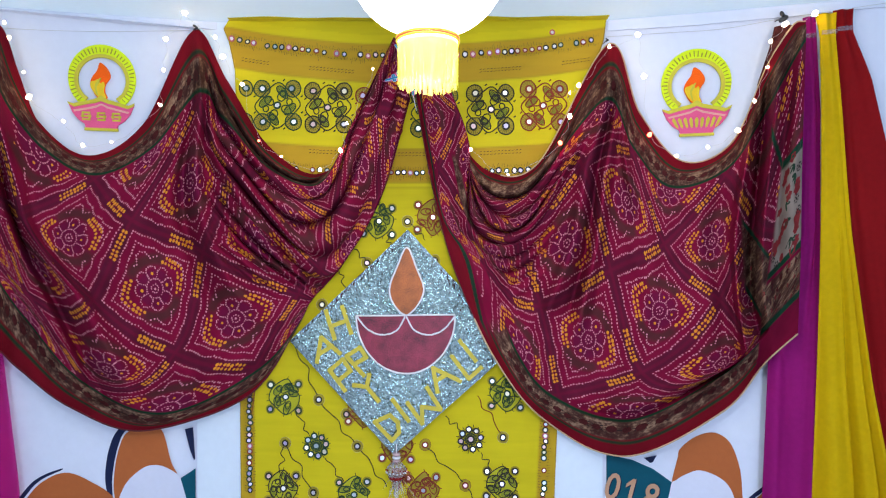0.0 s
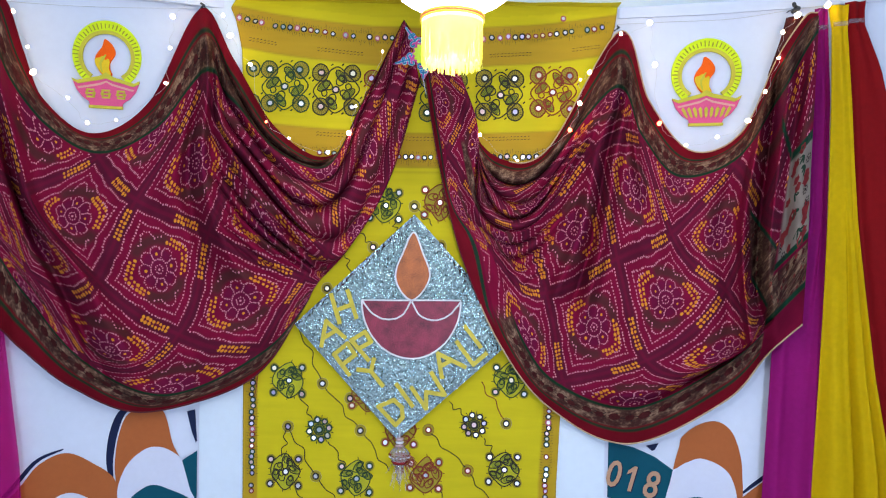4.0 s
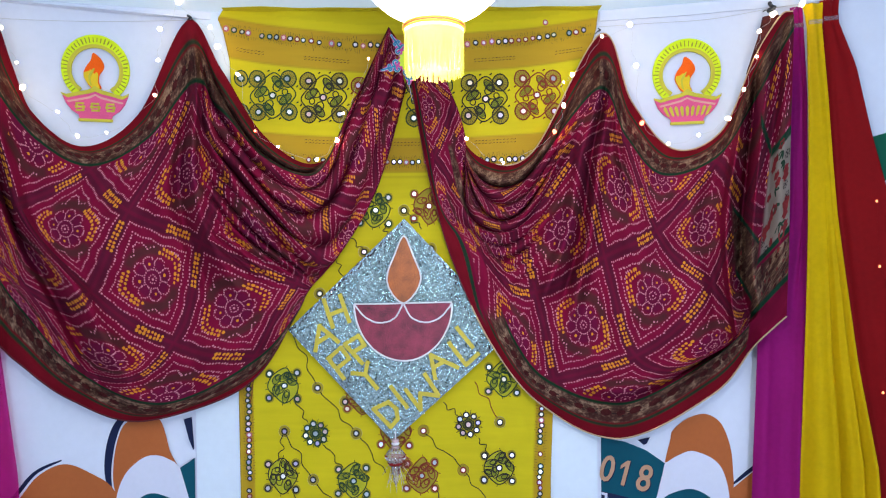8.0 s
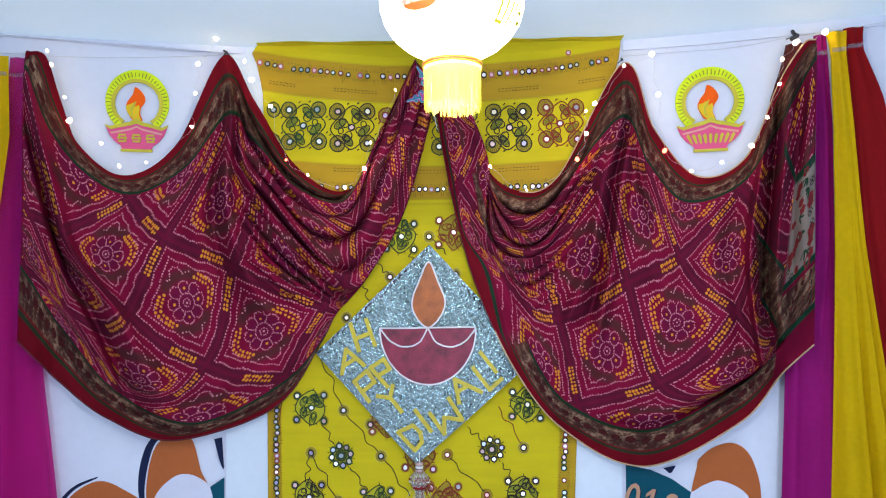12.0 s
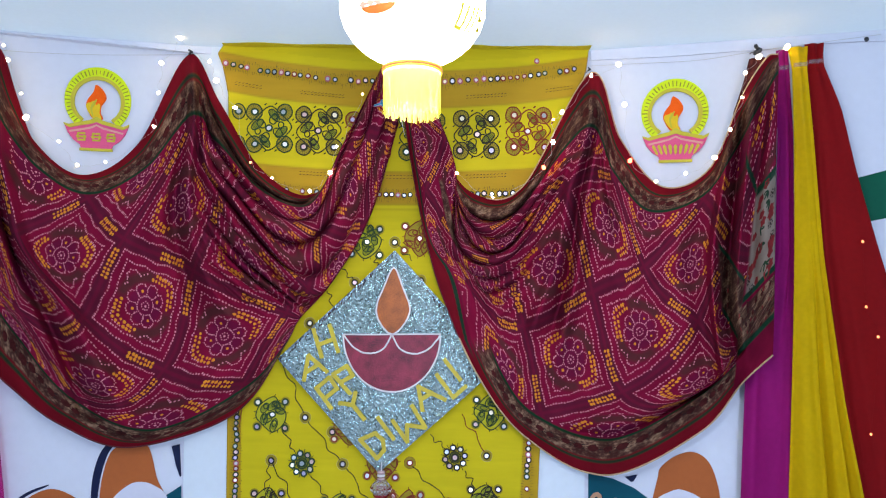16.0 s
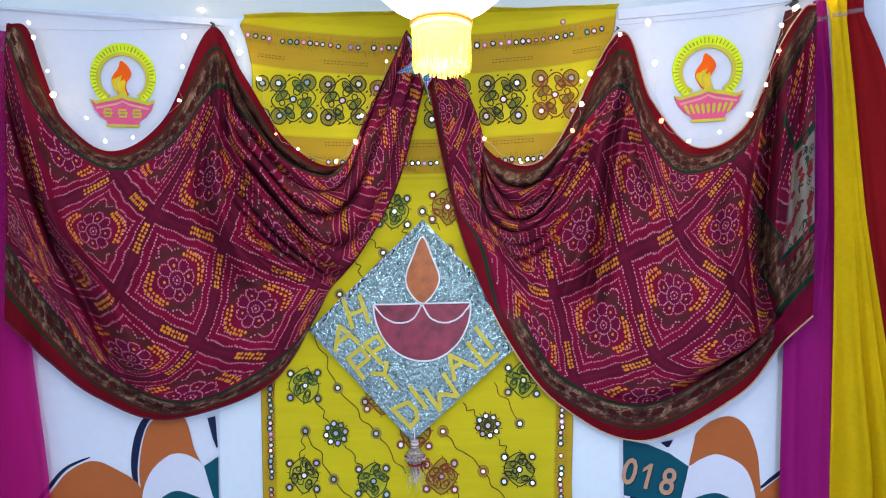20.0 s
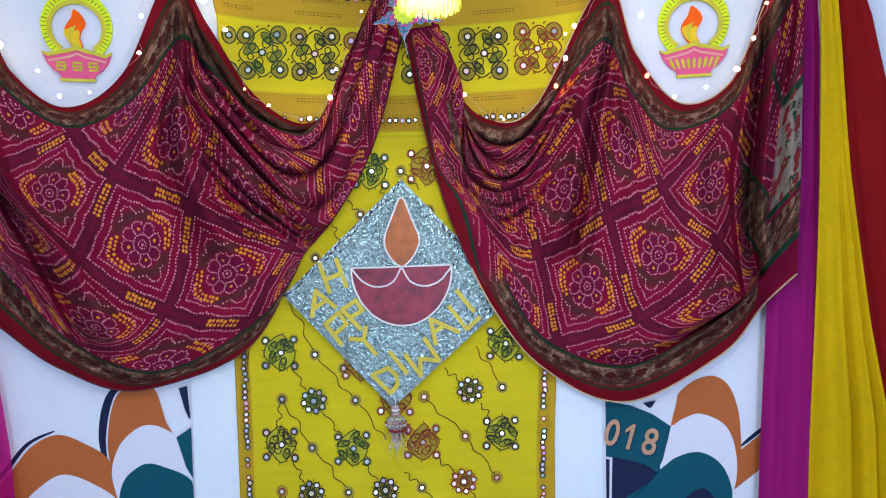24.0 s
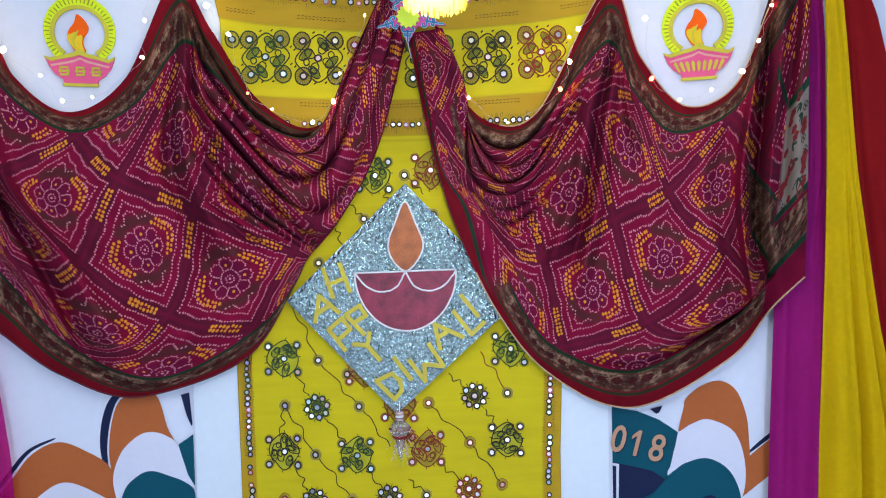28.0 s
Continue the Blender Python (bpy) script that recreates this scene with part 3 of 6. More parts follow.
def border_print(ob, drape, u0, u1, seed):
    """Flowers and leaves printed along the two floral borders of a saree."""
    rnd = np.random.RandomState(seed)
    ang = np.arange(12) * math.pi / 6
    flowers, leaves = [], []
    for side in (-1, 1):
        for u in np.arange(u0 + 0.06, u1 - 0.05, 0.092):
            cu, cv = u + rnd.uniform(-0.012, 0.012), side * (1.152 + rnd.uniform(-0.012, 0.012))
            turn = rnd.uniform(0, 6)
            r = rnd.uniform(0.027, 0.038) * (1 + 0.14 * np.cos(6 * ang + turn))
            flowers.append((cu + r * np.cos(ang), cv + r * np.sin(ang)))
            for k in range(4):
                t, a = turn + 1.6 * k, rnd.uniform(0.010, 0.017)
                x, y = 0.036 + a * np.cos(ang), 0.0055 * np.sin(ang)
                lu, lv = cu + 0.006 + x * math.cos(t) - y * math.sin(t), cv + (x * math.sin(t) + y * math.cos(t)) * 0.8
                if abs(abs(lv).mean() - 1.152) < 0.06:
                    leaves.append((lu, lv))
    for nm, mat, lift, shapes in (("border_leaf", M_PSEED, 0.0010, leaves), ("border_flower", M_PRED2, 0.0014, flowers)):
        u = np.concatenate([s[0] for s in shapes])
        v = np.concatenate([s[1] for s in shapes])
        pts = drape.at(u, v)
        pts[:, 1] -= lift
        n = len(shapes)
        tagged(put(nm, sheet_mesh(nm, pts, np.arange(n * 12).reshape(n, 12)), mat, ob), kind="stuff")


def end_print(ob, drape, seed):
    """Flowers, leaves and seed rosettes printed on the pale end of a saree and its floral strips."""
    rnd = np.random.RandomState(seed)
    ang = np.arange(12) * math.pi / 6
    shapes = {"flower": [], "leaf": [], "rosette": [], "border_flower": [], "border_leaf": []}
    u, v = rnd.uniform(0.55, 1.47, 5000), rnd.uniform(-1.0, 1.3, 5000)
    P, Pu, Pv = drape.at(u, v), drape.at(u + 0.01, v), drape.at(u, v + 0.01)
    marks = end_marks(P)
    su, sv = 0.01 / np.linalg.norm(Pu - P, axis=1), 0.01 / np.linalg.norm(Pv - P, axis=1)
    taken = []

    def stamp(key, k, x, y):
        shapes[key].append((u[k] + x * min(su[k], 4), v[k] + y * min(sv[k], 7)))

    for k in range(5000):
        field, floral = marks["field"][k] > 0.85, marks["floral"][k] > 0.9
        if not (field or floral):
            continue
        here, gap = (P[k, 0], P[k, 2]), 0.015 if field else 0.0145
        if any(math.dist(here, q) < gap for q in taken):
            continue
        taken.append(here)
        turn, pick = rnd.uniform(0, 6), rnd.rand()
        if floral:
            r = rnd.uniform(0.0050, 0.0085) * (1 + 0.16 * np.cos(5 * ang + turn))
            stamp("border_flower" if pick < 0.6 else "flower", k, r * np.cos(ang), r * np.sin(ang))
            for q in range(3):
                t = turn + 2.1 * q
                x, y = 0.0105 + 0.0034 * np.cos(ang), 0.0014 * np.sin(ang)
                stamp("border_leaf", k, x * math.cos(t) - y * math.sin(t), x * math.sin(t) + y * math.cos(t))
        elif pick < 0.55:
            r = rnd.uniform(0.010, 0.017) * (1 + 0.22 * np.cos(5 * ang + turn))
            stamp("flower", k, r * np.cos(ang), r * np.sin(ang))
        elif pick < 0.80:
            for q in (-1, 0, 1):
                a, w, t = rnd.uniform(0.009, 0.014), rnd.uniform(0.0032, 0.0048), turn + q * 0.8
                x, y = a * np.cos(ang) + a, w * np.sin(ang)
                stamp("leaf", k, x * math.cos(t) - y * math.sin(t), x * math.sin(t) + y * math.cos(t))
        else:
            for q in range(9):
                d = 0.0 if q == 8 else 0.0095
                r = 0.0038 if q == 8 else 0.0025
                stamp("rosette", k, d * math.cos(q * 0.785) + r * np.cos(ang), d * math.sin(q * 0.785) + r * np.sin(ang))
    for nm, mat, lift in (("leaf", M_PLEAF, 0.0012), ("flower", M_PRED, 0.0016), ("rosette", M_PSEED, 0.0020), ("border_leaf", M_PSEED, 0.0010), ("border_flower", M_PRED2, 0.0014)):
        pts = drape.at(np.minimum(np.concatenate([q[0] for q in shapes[nm]]), 1.498), np.concatenate([q[1] for q in shapes[nm]]))
        pts[:, 1] -= lift
        n = len(shapes[nm])
        tagged(put(nm, sheet_mesh(nm, pts, np.arange(n * 12).reshape(n, 12)), mat, ob), kind="stuff")


def sheet_mesh(name, pts, faces):
    mesh = bpy.data.meshes.new(name)
    mesh.from_pydata(pts.tolist(), [], faces.tolist())
    return mesh


LEFT_U = (-1.6, -1.4, -1.2, -1.0, -0.5, 0.0, 0.5, 1.0, 1.5, 2.0, 2.6, 3.5)
LEFT_NET = []


def hang(net, *points):
    """One column of hanging points, (x, z), from the upper edge of the cloth to its lower edge."""
    net.append(points)


hang(LEFT_NET, (-1.160, 2.352), (-1.167, 2.260), (-1.168, 2.045), (-1.168, 1.894), (-1.168, 1.793), (-1.170, 1.706), (-1.176, 1.482))
hang(LEFT_NET, (-1.108, 2.342), (-1.158, 2.300), (-1.135, 1.990), (-1.125, 1.825), (-1.130, 1.725), (-1.135, 1.645), (-1.145, 1.445))
hang(LEFT_NET, (-1.067, 2.212), (-1.100, 2.130), (-1.100, 1.895), (-1.080, 1.742), (-1.087, 1.645), (-1.097, 1.575), (-1.108, 1.405))
hang(LEFT_NET, (-1.021, 2.080), (-1.010, 2.001), (-1.063, 1.810), (-1.033, 1.662), (-1.045, 1.572), (-1.059, 1.514), (-1.071, 1.362))
hang(LEFT_NET, (-0.893, 1.983), (-0.874, 1.928), (-0.943, 1.740), (-0.882, 1.556), (-0.844, 1.349), (-0.906, 1.311), (-0.937, 1.239))
hang(LEFT_NET, (-0.748, 2.084), (-0.724, 2.014), (-0.779, 1.793), (-0.716, 1.587), (-0.662, 1.389), (-0.687, 1.207), (-0.743, 1.158))
hang(LEFT_NET, (-0.611, 2.375), (-0.596, 2.190), (-0.619, 1.909), (-0.580, 1.696), (-0.479, 1.493), (-0.415, 1.333), (-0.451, 1.250))
hang(LEFT_NET, (-0.507, 2.224), (-0.519, 2.113), (-0.483, 1.934), (-0.404, 1.729), (-0.288, 1.568), (-0.280, 1.488), (-0.307, 1.444))
hang(LEFT_NET, (-0.380, 2.022), (-0.381, 1.951), (-0.305, 1.799), (-0.220, 1.644), (-0.213, 1.587), (-0.235, 1.598), (-0.252, 1.621))
hang(LEFT_NET, (-0.232, 1.935), (-0.225, 1.902), (-0.183, 1.820), (-0.127, 1.708), (-0.132, 1.708), (-0.145, 1.726), (-0.162, 1.753))
hang(LEFT_NET, (-0.096, 2.046), (-0.124, 2.089), (-0.086, 2.000), (-0.032, 1.881), (-0.039, 1.890), (-0.051, 1.911), (-0.072, 1.947))
hang(LEFT_NET, (0.028, 2.318), (0.004, 2.352), (0.022, 2.300), (0.054, 2.168), (0.045, 2.179), (0.033, 2.200), (0.022, 2.229))
RIGHT_U = (-3.35, -2.65, -2.0, -1.5, -1.0, -0.5, 0.0, 0.5, 1.0, 1.32, 1.5)
RIGHT_NET = []
hang(RIGHT_NET, (0.146, 2.230), (0.146, 2.226), (0.150, 2.223), (0.157, 2.219), (0.164, 2.215), (0.088, 2.206), (0.068, 2.203))
hang(RIGHT_NET, (0.204, 2.045), (0.206, 2.042), (0.210, 2.038), (0.217, 2.034), (0.229, 2.027), (0.126, 2.002), (0.102, 1.997))
hang(RIGHT_NET, (0.307, 1.938), (0.285, 1.889), (0.276, 1.854), (0.262, 1.828), (0.230, 1.805), (0.170, 1.788), (0.144, 1.803))
hang(RIGHT_NET, (0.447, 1.971), (0.428, 1.896), (0.398, 1.800), (0.359, 1.736), (0.316, 1.687), (0.278, 1.647), (0.199, 1.618))
hang(RIGHT_NET, (0.655, 2.327), (0.645, 2.161), (0.580, 1.959), (0.531, 1.725), (0.451, 1.534), (0.383, 1.384), (0.313, 1.372))
hang(RIGHT_NET, (0.745, 2.115), (0.728, 2.012), (0.710, 1.853), (0.664, 1.642), (0.597, 1.432), (0.500, 1.250), (0.464, 1.186))
hang(RIGHT_NET, (0.861, 1.966), (0.829, 1.892), (0.813, 1.722), (0.801, 1.523), (0.752, 1.337), (0.719, 1.190), (0.702, 1.080))
hang(RIGHT_NET, (0.992, 2.014), (0.981, 1.940), (0.941, 1.729), (0.961, 1.558), (0.970, 1.375), (0.959, 1.333), (0.965, 1.229))
hang(RIGHT_NET, (1.085, 2.234), (1.084, 2.108), (1.054, 1.789), (1.045, 1.592), (1.063, 1.477), (1.077, 1.453), (1.076, 1.376))
hang(RIGHT_NET, (1.150, 2.342), (1.158, 2.258), (1.130, 1.890), (1.125, 1.715), (1.130, 1.600), (1.134, 1.553), (1.130, 1.435))
hang(RIGHT_NET, (1.180, 2.350), (1.182, 2.300), (1.173, 1.948), (1.171, 1.786), (1.169, 1.673), (1.167, 1.609), (1.162, 1.467))

left_drape = Drape(LEFT_U, LEFT_NET, [
    (-1.35, -1.0, -0.62, 0.0, 0.10, 0.053), (-0.62, 0.0, -0.15, 1.1, 0.11, 0.053), (-1.45, -0.7, -0.80, 0.25, 0.09, -0.042), (-0.80, 0.25, -0.38, 1.1, 0.08, -0.045),
    (0.54, -1.3, 0.60, 0.4, 0.08, 0.045), (0.72, -1.05, 1.1, 0.1, 0.07, 0.045), (0.44, -1.2, 0.40, 0.3, 0.06, -0.030), (0.5, -1.3, 0.25, -0.3, 0.10, 0.024),
    (-0.1, 0.6, 0.6, 0.95, 0.10, 0.022), (1.0, -0.6, 1.5, -0.1, 0.08, 0.030)],
    (1, 0.45, 0.95, 0.034, 3.1, 0.15), 0.4, True)
right_drape = Drape(RIGHT_U, RIGHT_NET, [
    (-0.98, -1.3, -0.92, 0.5, 0.07, 0.048), (-1.12, -0.8, -1.5, 0.2, 0.07, 0.038), (-0.86, -1.3, -0.62, 0.5, 0.06, 0.040), (-0.8, -1.2, -0.40, -0.5, 0.06, 0.033), (-0.90, -1.0, -0.76, 0.4, 0.045, -0.034),
    (0.78, -1.2, 0.80, 0.9, 0.07, 0.053), (0.98, -1.2, 1.0, 0.9, 0.06, -0.045), (1.12, -1.2, 1.12, 0.8, 0.05, 0.040), (0.5, -0.9, 0.55, 0.6, 0.10, -0.022), (1.27, -1.2, 1.25, 1.0, 0.06, -0.014), (1.40, -1.2, 1.42, 1.2, 0.08, 0.014), (0.2, 0.75, 0.9, 0.8, 0.08, 0.022), (-0.3, 1.02, 0.7, 0.92, 0.05, -0.030), (0.3, 1.12, 0.9, 1.0, 0.05, 0.020)],
    (-1, 0.92, 1.40, 0.032, 2.1, 0.10), 1.9, False)
border_print(saree("saree", "maroon tie-dyed saree with floral border, swagged between hooks", left_drape, -1.6, 3.5, 3, M_HEMD), left_drape, -1.6, 2.0, 11)
second = saree("saree", "maroon tie-dyed saree swag with gold hem beside the curtains", right_drape, -3.35, 1.5, 4, M_HEM)
fv, ff = [], []
for k in range(13):
    t = k / 12
    a = (1.108 + (1.066 - 1.108) * t, 2.343 + (2.180 - 2.343) * t)
    b = (1.150 + (1.070 - 1.150) * t, 2.344 + (2.172 - 2.344) * t)
    for i in range(9):
        q = i / 8
        x, z = a[0] + (b[0] - a[0]) * q, a[1] + (b[1] - a[1]) * q
        fv.append((x, wall_y(x) - 0.036 - 0.012 * math.sin(math.pi * q) * (1 - t) - 0.004 * math.sin(9 * q + 5 * t), z))
        if k and i:
            n = k * 9 + i
            ff.append((n - 10, n - 9, n, n - 1))
sheet("folded_corner", fv, ff, M_FOLD, second, "dark floral corner folded behind the hem").modifiers.new("thick", "SOLIDIFY").thickness = 0.0012
end_print(second, right_drape, 8)
border_print(second, right_drape, -1.08, 0.95, 12)

# ---- printed wings of the backdrop ----
def print_piece(name, mat, parent, outline, off, smooth=True, label=""):
    bm = bmesh.new()
    pts = smooth_line(outline, 6, True) if smooth else outline
    lo, hi = (-2.2, -0.622) if sum(p[0] for p in pts) < 0 else (0.662, 2.2)
    pts = [(min(max(p[0], lo), hi), p[1]) for p in pts]
    plate(bm, pts, lambda x: wall_y(x) - off, 0.0006)
    return part(name, bm, mat, parent, label)


lb = thing("wall_banner", "vinyl banner with orange, white and teal petals", "banner", "printed banners")
print_piece("orange_petal", M_ORANGE, lb, [(-1.300, 0.640), (-1.205, 0.800), (-1.099, 0.937), (-1.046, 1.006), (-0.979, 1.035), (-0.912, 1.002), (-0.846, 0.938), (-0.828, 0.812), (-0.993, 0.677), (-1.150, 0.560)], 0.002)
def petal_line(parent, width, *points):
    """Dark outline that swells along the edge of a petal."""
    line = smooth_line(points, 6)
    left, right = [], []
    for k, p in enumerate(line):
        d = line[min(k + 1, len(line) - 1)] - line[max(k - 1, 0)]
        d = d / math.hypot(*d)
        w = width * (0.25 + 0.75 * math.sin(math.pi * k / (len(line) - 1)) ** 0.7) / 2
        left.append((p[0] - d[1] * w, p[1] + d[0] * w))
        right.append((p[0] + d[1] * w, p[1] - d[0] * w))
    print_piece("outline", M_NAVY, parent, left + right[::-1], 0.0012, False)


petal_line(lb, 0.012, (-1.300, 0.664), (-1.213, 0.814), (-1.108, 0.948), (-1.052, 1.017), (-0.985, 1.047))
print_piece("white_petal", M_WHITEP, lb, [(-1.096, 0.781), (-1.082, 0.830), (-1.020, 0.892), (-0.964, 0.915), (-0.894, 0.878), (-0.828, 0.812), (-0.796, 0.687), (-0.923, 0.501)], 0.003)
print_piece("teal_petal", M_TEAL, lb, [(-1.083, 0.681), (-1.067, 0.724), (-1.011, 0.769), (-0.946, 0.776), (-0.882, 0.738), (-0.843, 0.694), (-0.820, 0.598), (-0.955, 0.488)], 0.004)
petal_line(lb, 0.022, (-0.857, 0.935), (-0.864, 1.006), (-0.853, 1.092), (-0.827, 1.153), (-0.775, 1.176))
print_piece("orange_petal", M_ORANGE, lb, [(-0.845, 0.943), (-0.848, 1.006), (-0.837, 1.087), (-0.813, 1.144), (-0.760, 1.162), (-0.717, 1.144), (-0.692, 1.047), (-0.670, 0.972), (-0.746, 0.905), (-0.827, 0.877)], 0.005)
print_piece("white_petal", M_WHITEP, lb, [(-0.826, 0.813), (-0.841, 0.906), (-0.819, 0.982), (-0.781, 1.024), (-0.745, 1.039), (-0.701, 1.026), (-0.658, 0.980), (-0.625, 0.855), (-0.702, 0.770), (-0.813, 0.747)], 0.006)
print_piece("teal_petal", M_TEAL, lb, [(-0.824, 0.819), (-0.810, 0.876), (-0.782, 0.906), (-0.748, 0.921), (-0.705, 0.907), (-0.625, 0.850), (-0.593, 0.723), (-0.628, 0.513), (-0.776, 0.536), (-0.813, 0.729)], 0.007)
print_piece("navy_petal", M_NAVY, lb, [(-0.782, 0.744), (-0.777, 0.790), (-0.753, 0.811), (-0.717, 0.796), (-0.678, 0.731), (-0.640, 0.631), (-0.628, 0.514), (-0.727, 0.529), (-0.771, 0.649)], 0.008)
print_piece("teal_piece", M_TEAL, lb, [(-0.664, 0.992), (-0.641, 1.006), (-0.613, 1.019), (-0.613, 0.930), (-0.619, 0.859), (-0.640, 0.895)], 0.0065, False)
print_piece("navy_stroke", M_NAVY, lb, [(-0.651, 1.144), (-0.628, 1.149), (-0.620, 1.050), (-0.625, 1.045), (-0.637, 1.080)], 0.009, False)

rb = thing("wall_banner", "vinyl banner with petals and a dated teal panel", "banner", "printed banners")
print_piece("teal_panel", M_TEAL, rb, [(0.618, 1.081), (0.649, 1.067), (0.735, 1.057), (0.796, 1.034), (0.849, 0.998), (0.836, 0.930), (0.819, 0.863), (0.811, 0.805), (0.712, 0.658), (0.624, 0.652)], 0.002, False)
print_piece("navy_block", M_NAVY, rb, [(0.602, 0.893), (0.648, 0.895), (0.708, 0.888), (0.774, 0.876), (0.810, 0.852), (0.776, 0.809), (0.726, 0.773), (0.690, 0.722), (0.681, 0.645), (0.680, 0.511), (0.608, 0.509)], 0.003, False)
print_piece("white_line", M_WHITEP, rb, [(0.649, 0.893), (0.680, 0.891), (0.674, 0.664), (0.669, 0.663), (0.672, 0.883), (0.649, 0.886)], 0.004, False)
print_piece("orange_petal", M_ORANGE, rb, [(0.849, 0.999), (0.853, 1.024), (0.859, 1.050), (0.865, 1.075), (0.872, 1.103), (0.914, 1.142), (0.965, 1.158), (1.007, 1.131), (1.032, 1.062), (1.039, 0.993), (1.038, 0.922), (1.000, 0.865), (0.904, 0.892), (0.864, 0.971), (0.854, 0.988)], 0.003)
print_piece("orange_piece", M_ORANGE, rb, [(1.034, 0.930), (1.066, 0.963), (1.106, 1.001), (1.161, 1.054), (1.151, 0.914), (1.093, 0.884), (1.020, 0.813), (1.016, 0.866)], 0.002, False)
petal_line(rb, 0.011, (1.040, 0.948), (1.068, 0.976), (1.108, 1.014), (1.170, 1.074))
print_piece("white_petal", M_WHITEP, rb, [(0.818, 0.864), (0.826, 0.898), (0.833, 0.931), (0.841, 0.964), (0.848, 0.998), (0.857, 1.005), (0.887, 1.027), (0.933, 1.042), (1.001, 1.006), (1.028, 0.913), (1.019, 0.814), (0.970, 0.772), (0.898, 0.779), (0.854, 0.818)], 0.005)
print_piece("teal_petal", M_TEAL, rb, [(0.680, 0.665), (0.710, 0.729), (0.759, 0.787), (0.791, 0.827), (0.809, 0.851), (0.818, 0.865), (0.839, 0.885), (0.867, 0.907), (0.928, 0.925), (0.987, 0.890), (1.016, 0.807), (0.995, 0.721), (0.966, 0.608), (0.782, 0.470)], 0.006)
print_piece("navy_petal", M_NAVY, rb, [(0.814, 0.673), (0.858, 0.743), (0.905, 0.799), (0.940, 0.814), (0.969, 0.782), (0.973, 0.738), (0.959, 0.681), (0.943, 0.551), (0.846, 0.537)], 0.007)
print_piece("navy_stroke", M_NAVY, rb, [(0.770, 1.066), (0.806, 1.077), (0.795, 1.055), (0.787, 1.052)], 0.004, False)
print_piece("green_band", M_GREENP, rb, [(1.374, 1.976), (1.484, 2.007), (1.691, 2.049), (1.689, 1.913), (1.482, 1.868), (1.386, 1.847)], 0.002, False)


def lettering(name, text, size, mat, parent, m, thick=0.001):
    cu = bpy.data.curves.new(name, "FONT")
    cu.body, cu.size, cu.extrude, cu.align_x, cu.shear = text, size, thick, "CENTER", 0.12
    cu.resolution_u, cu.offset = 3, 0.0013
    if text == "1":
        # an upright one with a flag
        bm = bmesh.new()
        out = [(0.05, 0), (0.17, 0), (0.17, 0.68), (0.07, 0.68), (-0.10, 0.52), (-0.10, 0.42), (0.05, 0.53)]
        f = bm.faces.new([bm.verts.new(((x + 0.12 * y) * size, y * size, -thick)) for x, y in out])
        top = bmesh.ops.extrude_face_region(bm, geom=[f])
        bmesh.ops.translate(bm, verts=[v for v in top["geom"] if isinstance(v, bmesh.types.BMVert)], vec=(0, 0, 2 * thick))
        bmesh.ops.recalc_face_normals(bm, faces=bm.faces)
        mesh = bpy.data.meshes.new(name)
        bm.to_mesh(mesh)
        bm.free()
        bpy.data.curves.remove(cu)
    else:
        tmp = bpy.data.objects.new(name, cu)
        mesh = bpy.data.meshes.new_from_object(tmp)
        bpy.data.objects.remove(tmp)
    ob = put(name, mesh, mat, parent)
    ob.matrix_local = m @ Matrix.Diagonal((0.92, 1.20, 1, 1))
    return ob


for k, ch in enumerate("2018"):
    px, pz = [(0.610, 0.948), (0.670, 0.931), (0.714, 0.922), (0.779, 0.909)][k]
    if k:
        M = Matrix.Translation((px + 0.003, wall_y(px) - 0.0035, pz - 0.004)) @ Euler((radians(90), radians(9), radians(-14))).to_matrix().to_4x4()
        lettering("digit_shadow", ch, 0.101, M_NAVY, rb, M)
        M = Matrix.Translation((px, wall_y(px) - 0.006, pz)) @ Euler((radians(90), radians(9), radians(-14))).to_matrix().to_4x4()
        lettering("digit", ch, 0.099, M_BRONZE, rb, M)

# ---- yellow embroidered dupatta ----
M_DUP = material("dupatta_cloth", (0.6, 0.5, 0.0), 0.75, bump=0.25, bump_scale=380, sheen=0.15, spec=0.25)
_nt = M_DUP.node_tree
_a = _nt.nodes.new("ShaderNodeAttribute")
_a.attribute_name = "print"
_w = _nt.nodes.new("ShaderNodeTexNoise")
_w.inputs["Scale"].default_value, _w.inputs["Detail"].default_value = 1.0, 5
_mp = _nt.nodes.new("ShaderNodeMapping")
_mp.inputs["Scale"].default_value = (6, 6, 60)
_tc = _nt.nodes.new("ShaderNodeTexCoord")
_nt.links.new(_tc.outputs["Object"], _mp.inputs[0])
_nt.links.new(_mp.outputs[0], _w.inputs["Vector"])
_n2 = _nt.nodes.new("ShaderNodeTexNoise")
_n2.inputs["Scale"].default_value, _n2.inputs["Detail"].default_value = 5, 6
_nt.links.new(_tc.outputs["Object"], _n2.inputs["Vector"])
_mr = _nt.nodes.new("ShaderNodeMapRange")
_mr.inputs[1].default_value, _mr.inputs[2].default_value, _mr.inputs[3].default_value, _mr.inputs[4].default_value = 0.7, 1.3, 0.92, 1.06
_ad = _nt.nodes.new("ShaderNodeMath")
_ad.operation = "ADD"
_nt.links.new(_w.outputs["Fac"], _ad.inputs[0])
_nt.links.new(_n2.outputs["Fac"], _ad.inputs[1])
_nt.links.new(_ad.outputs[0], _mr.inputs[0])
_sc = _nt.nodes.new("ShaderNodeVectorMath")
_sc.operation = "SCALE"
_nt.links.new(_a.outputs["Color"], _sc.inputs[0])
_nt.links.new(_mr.outputs[0], _sc.inputs["Scale"])
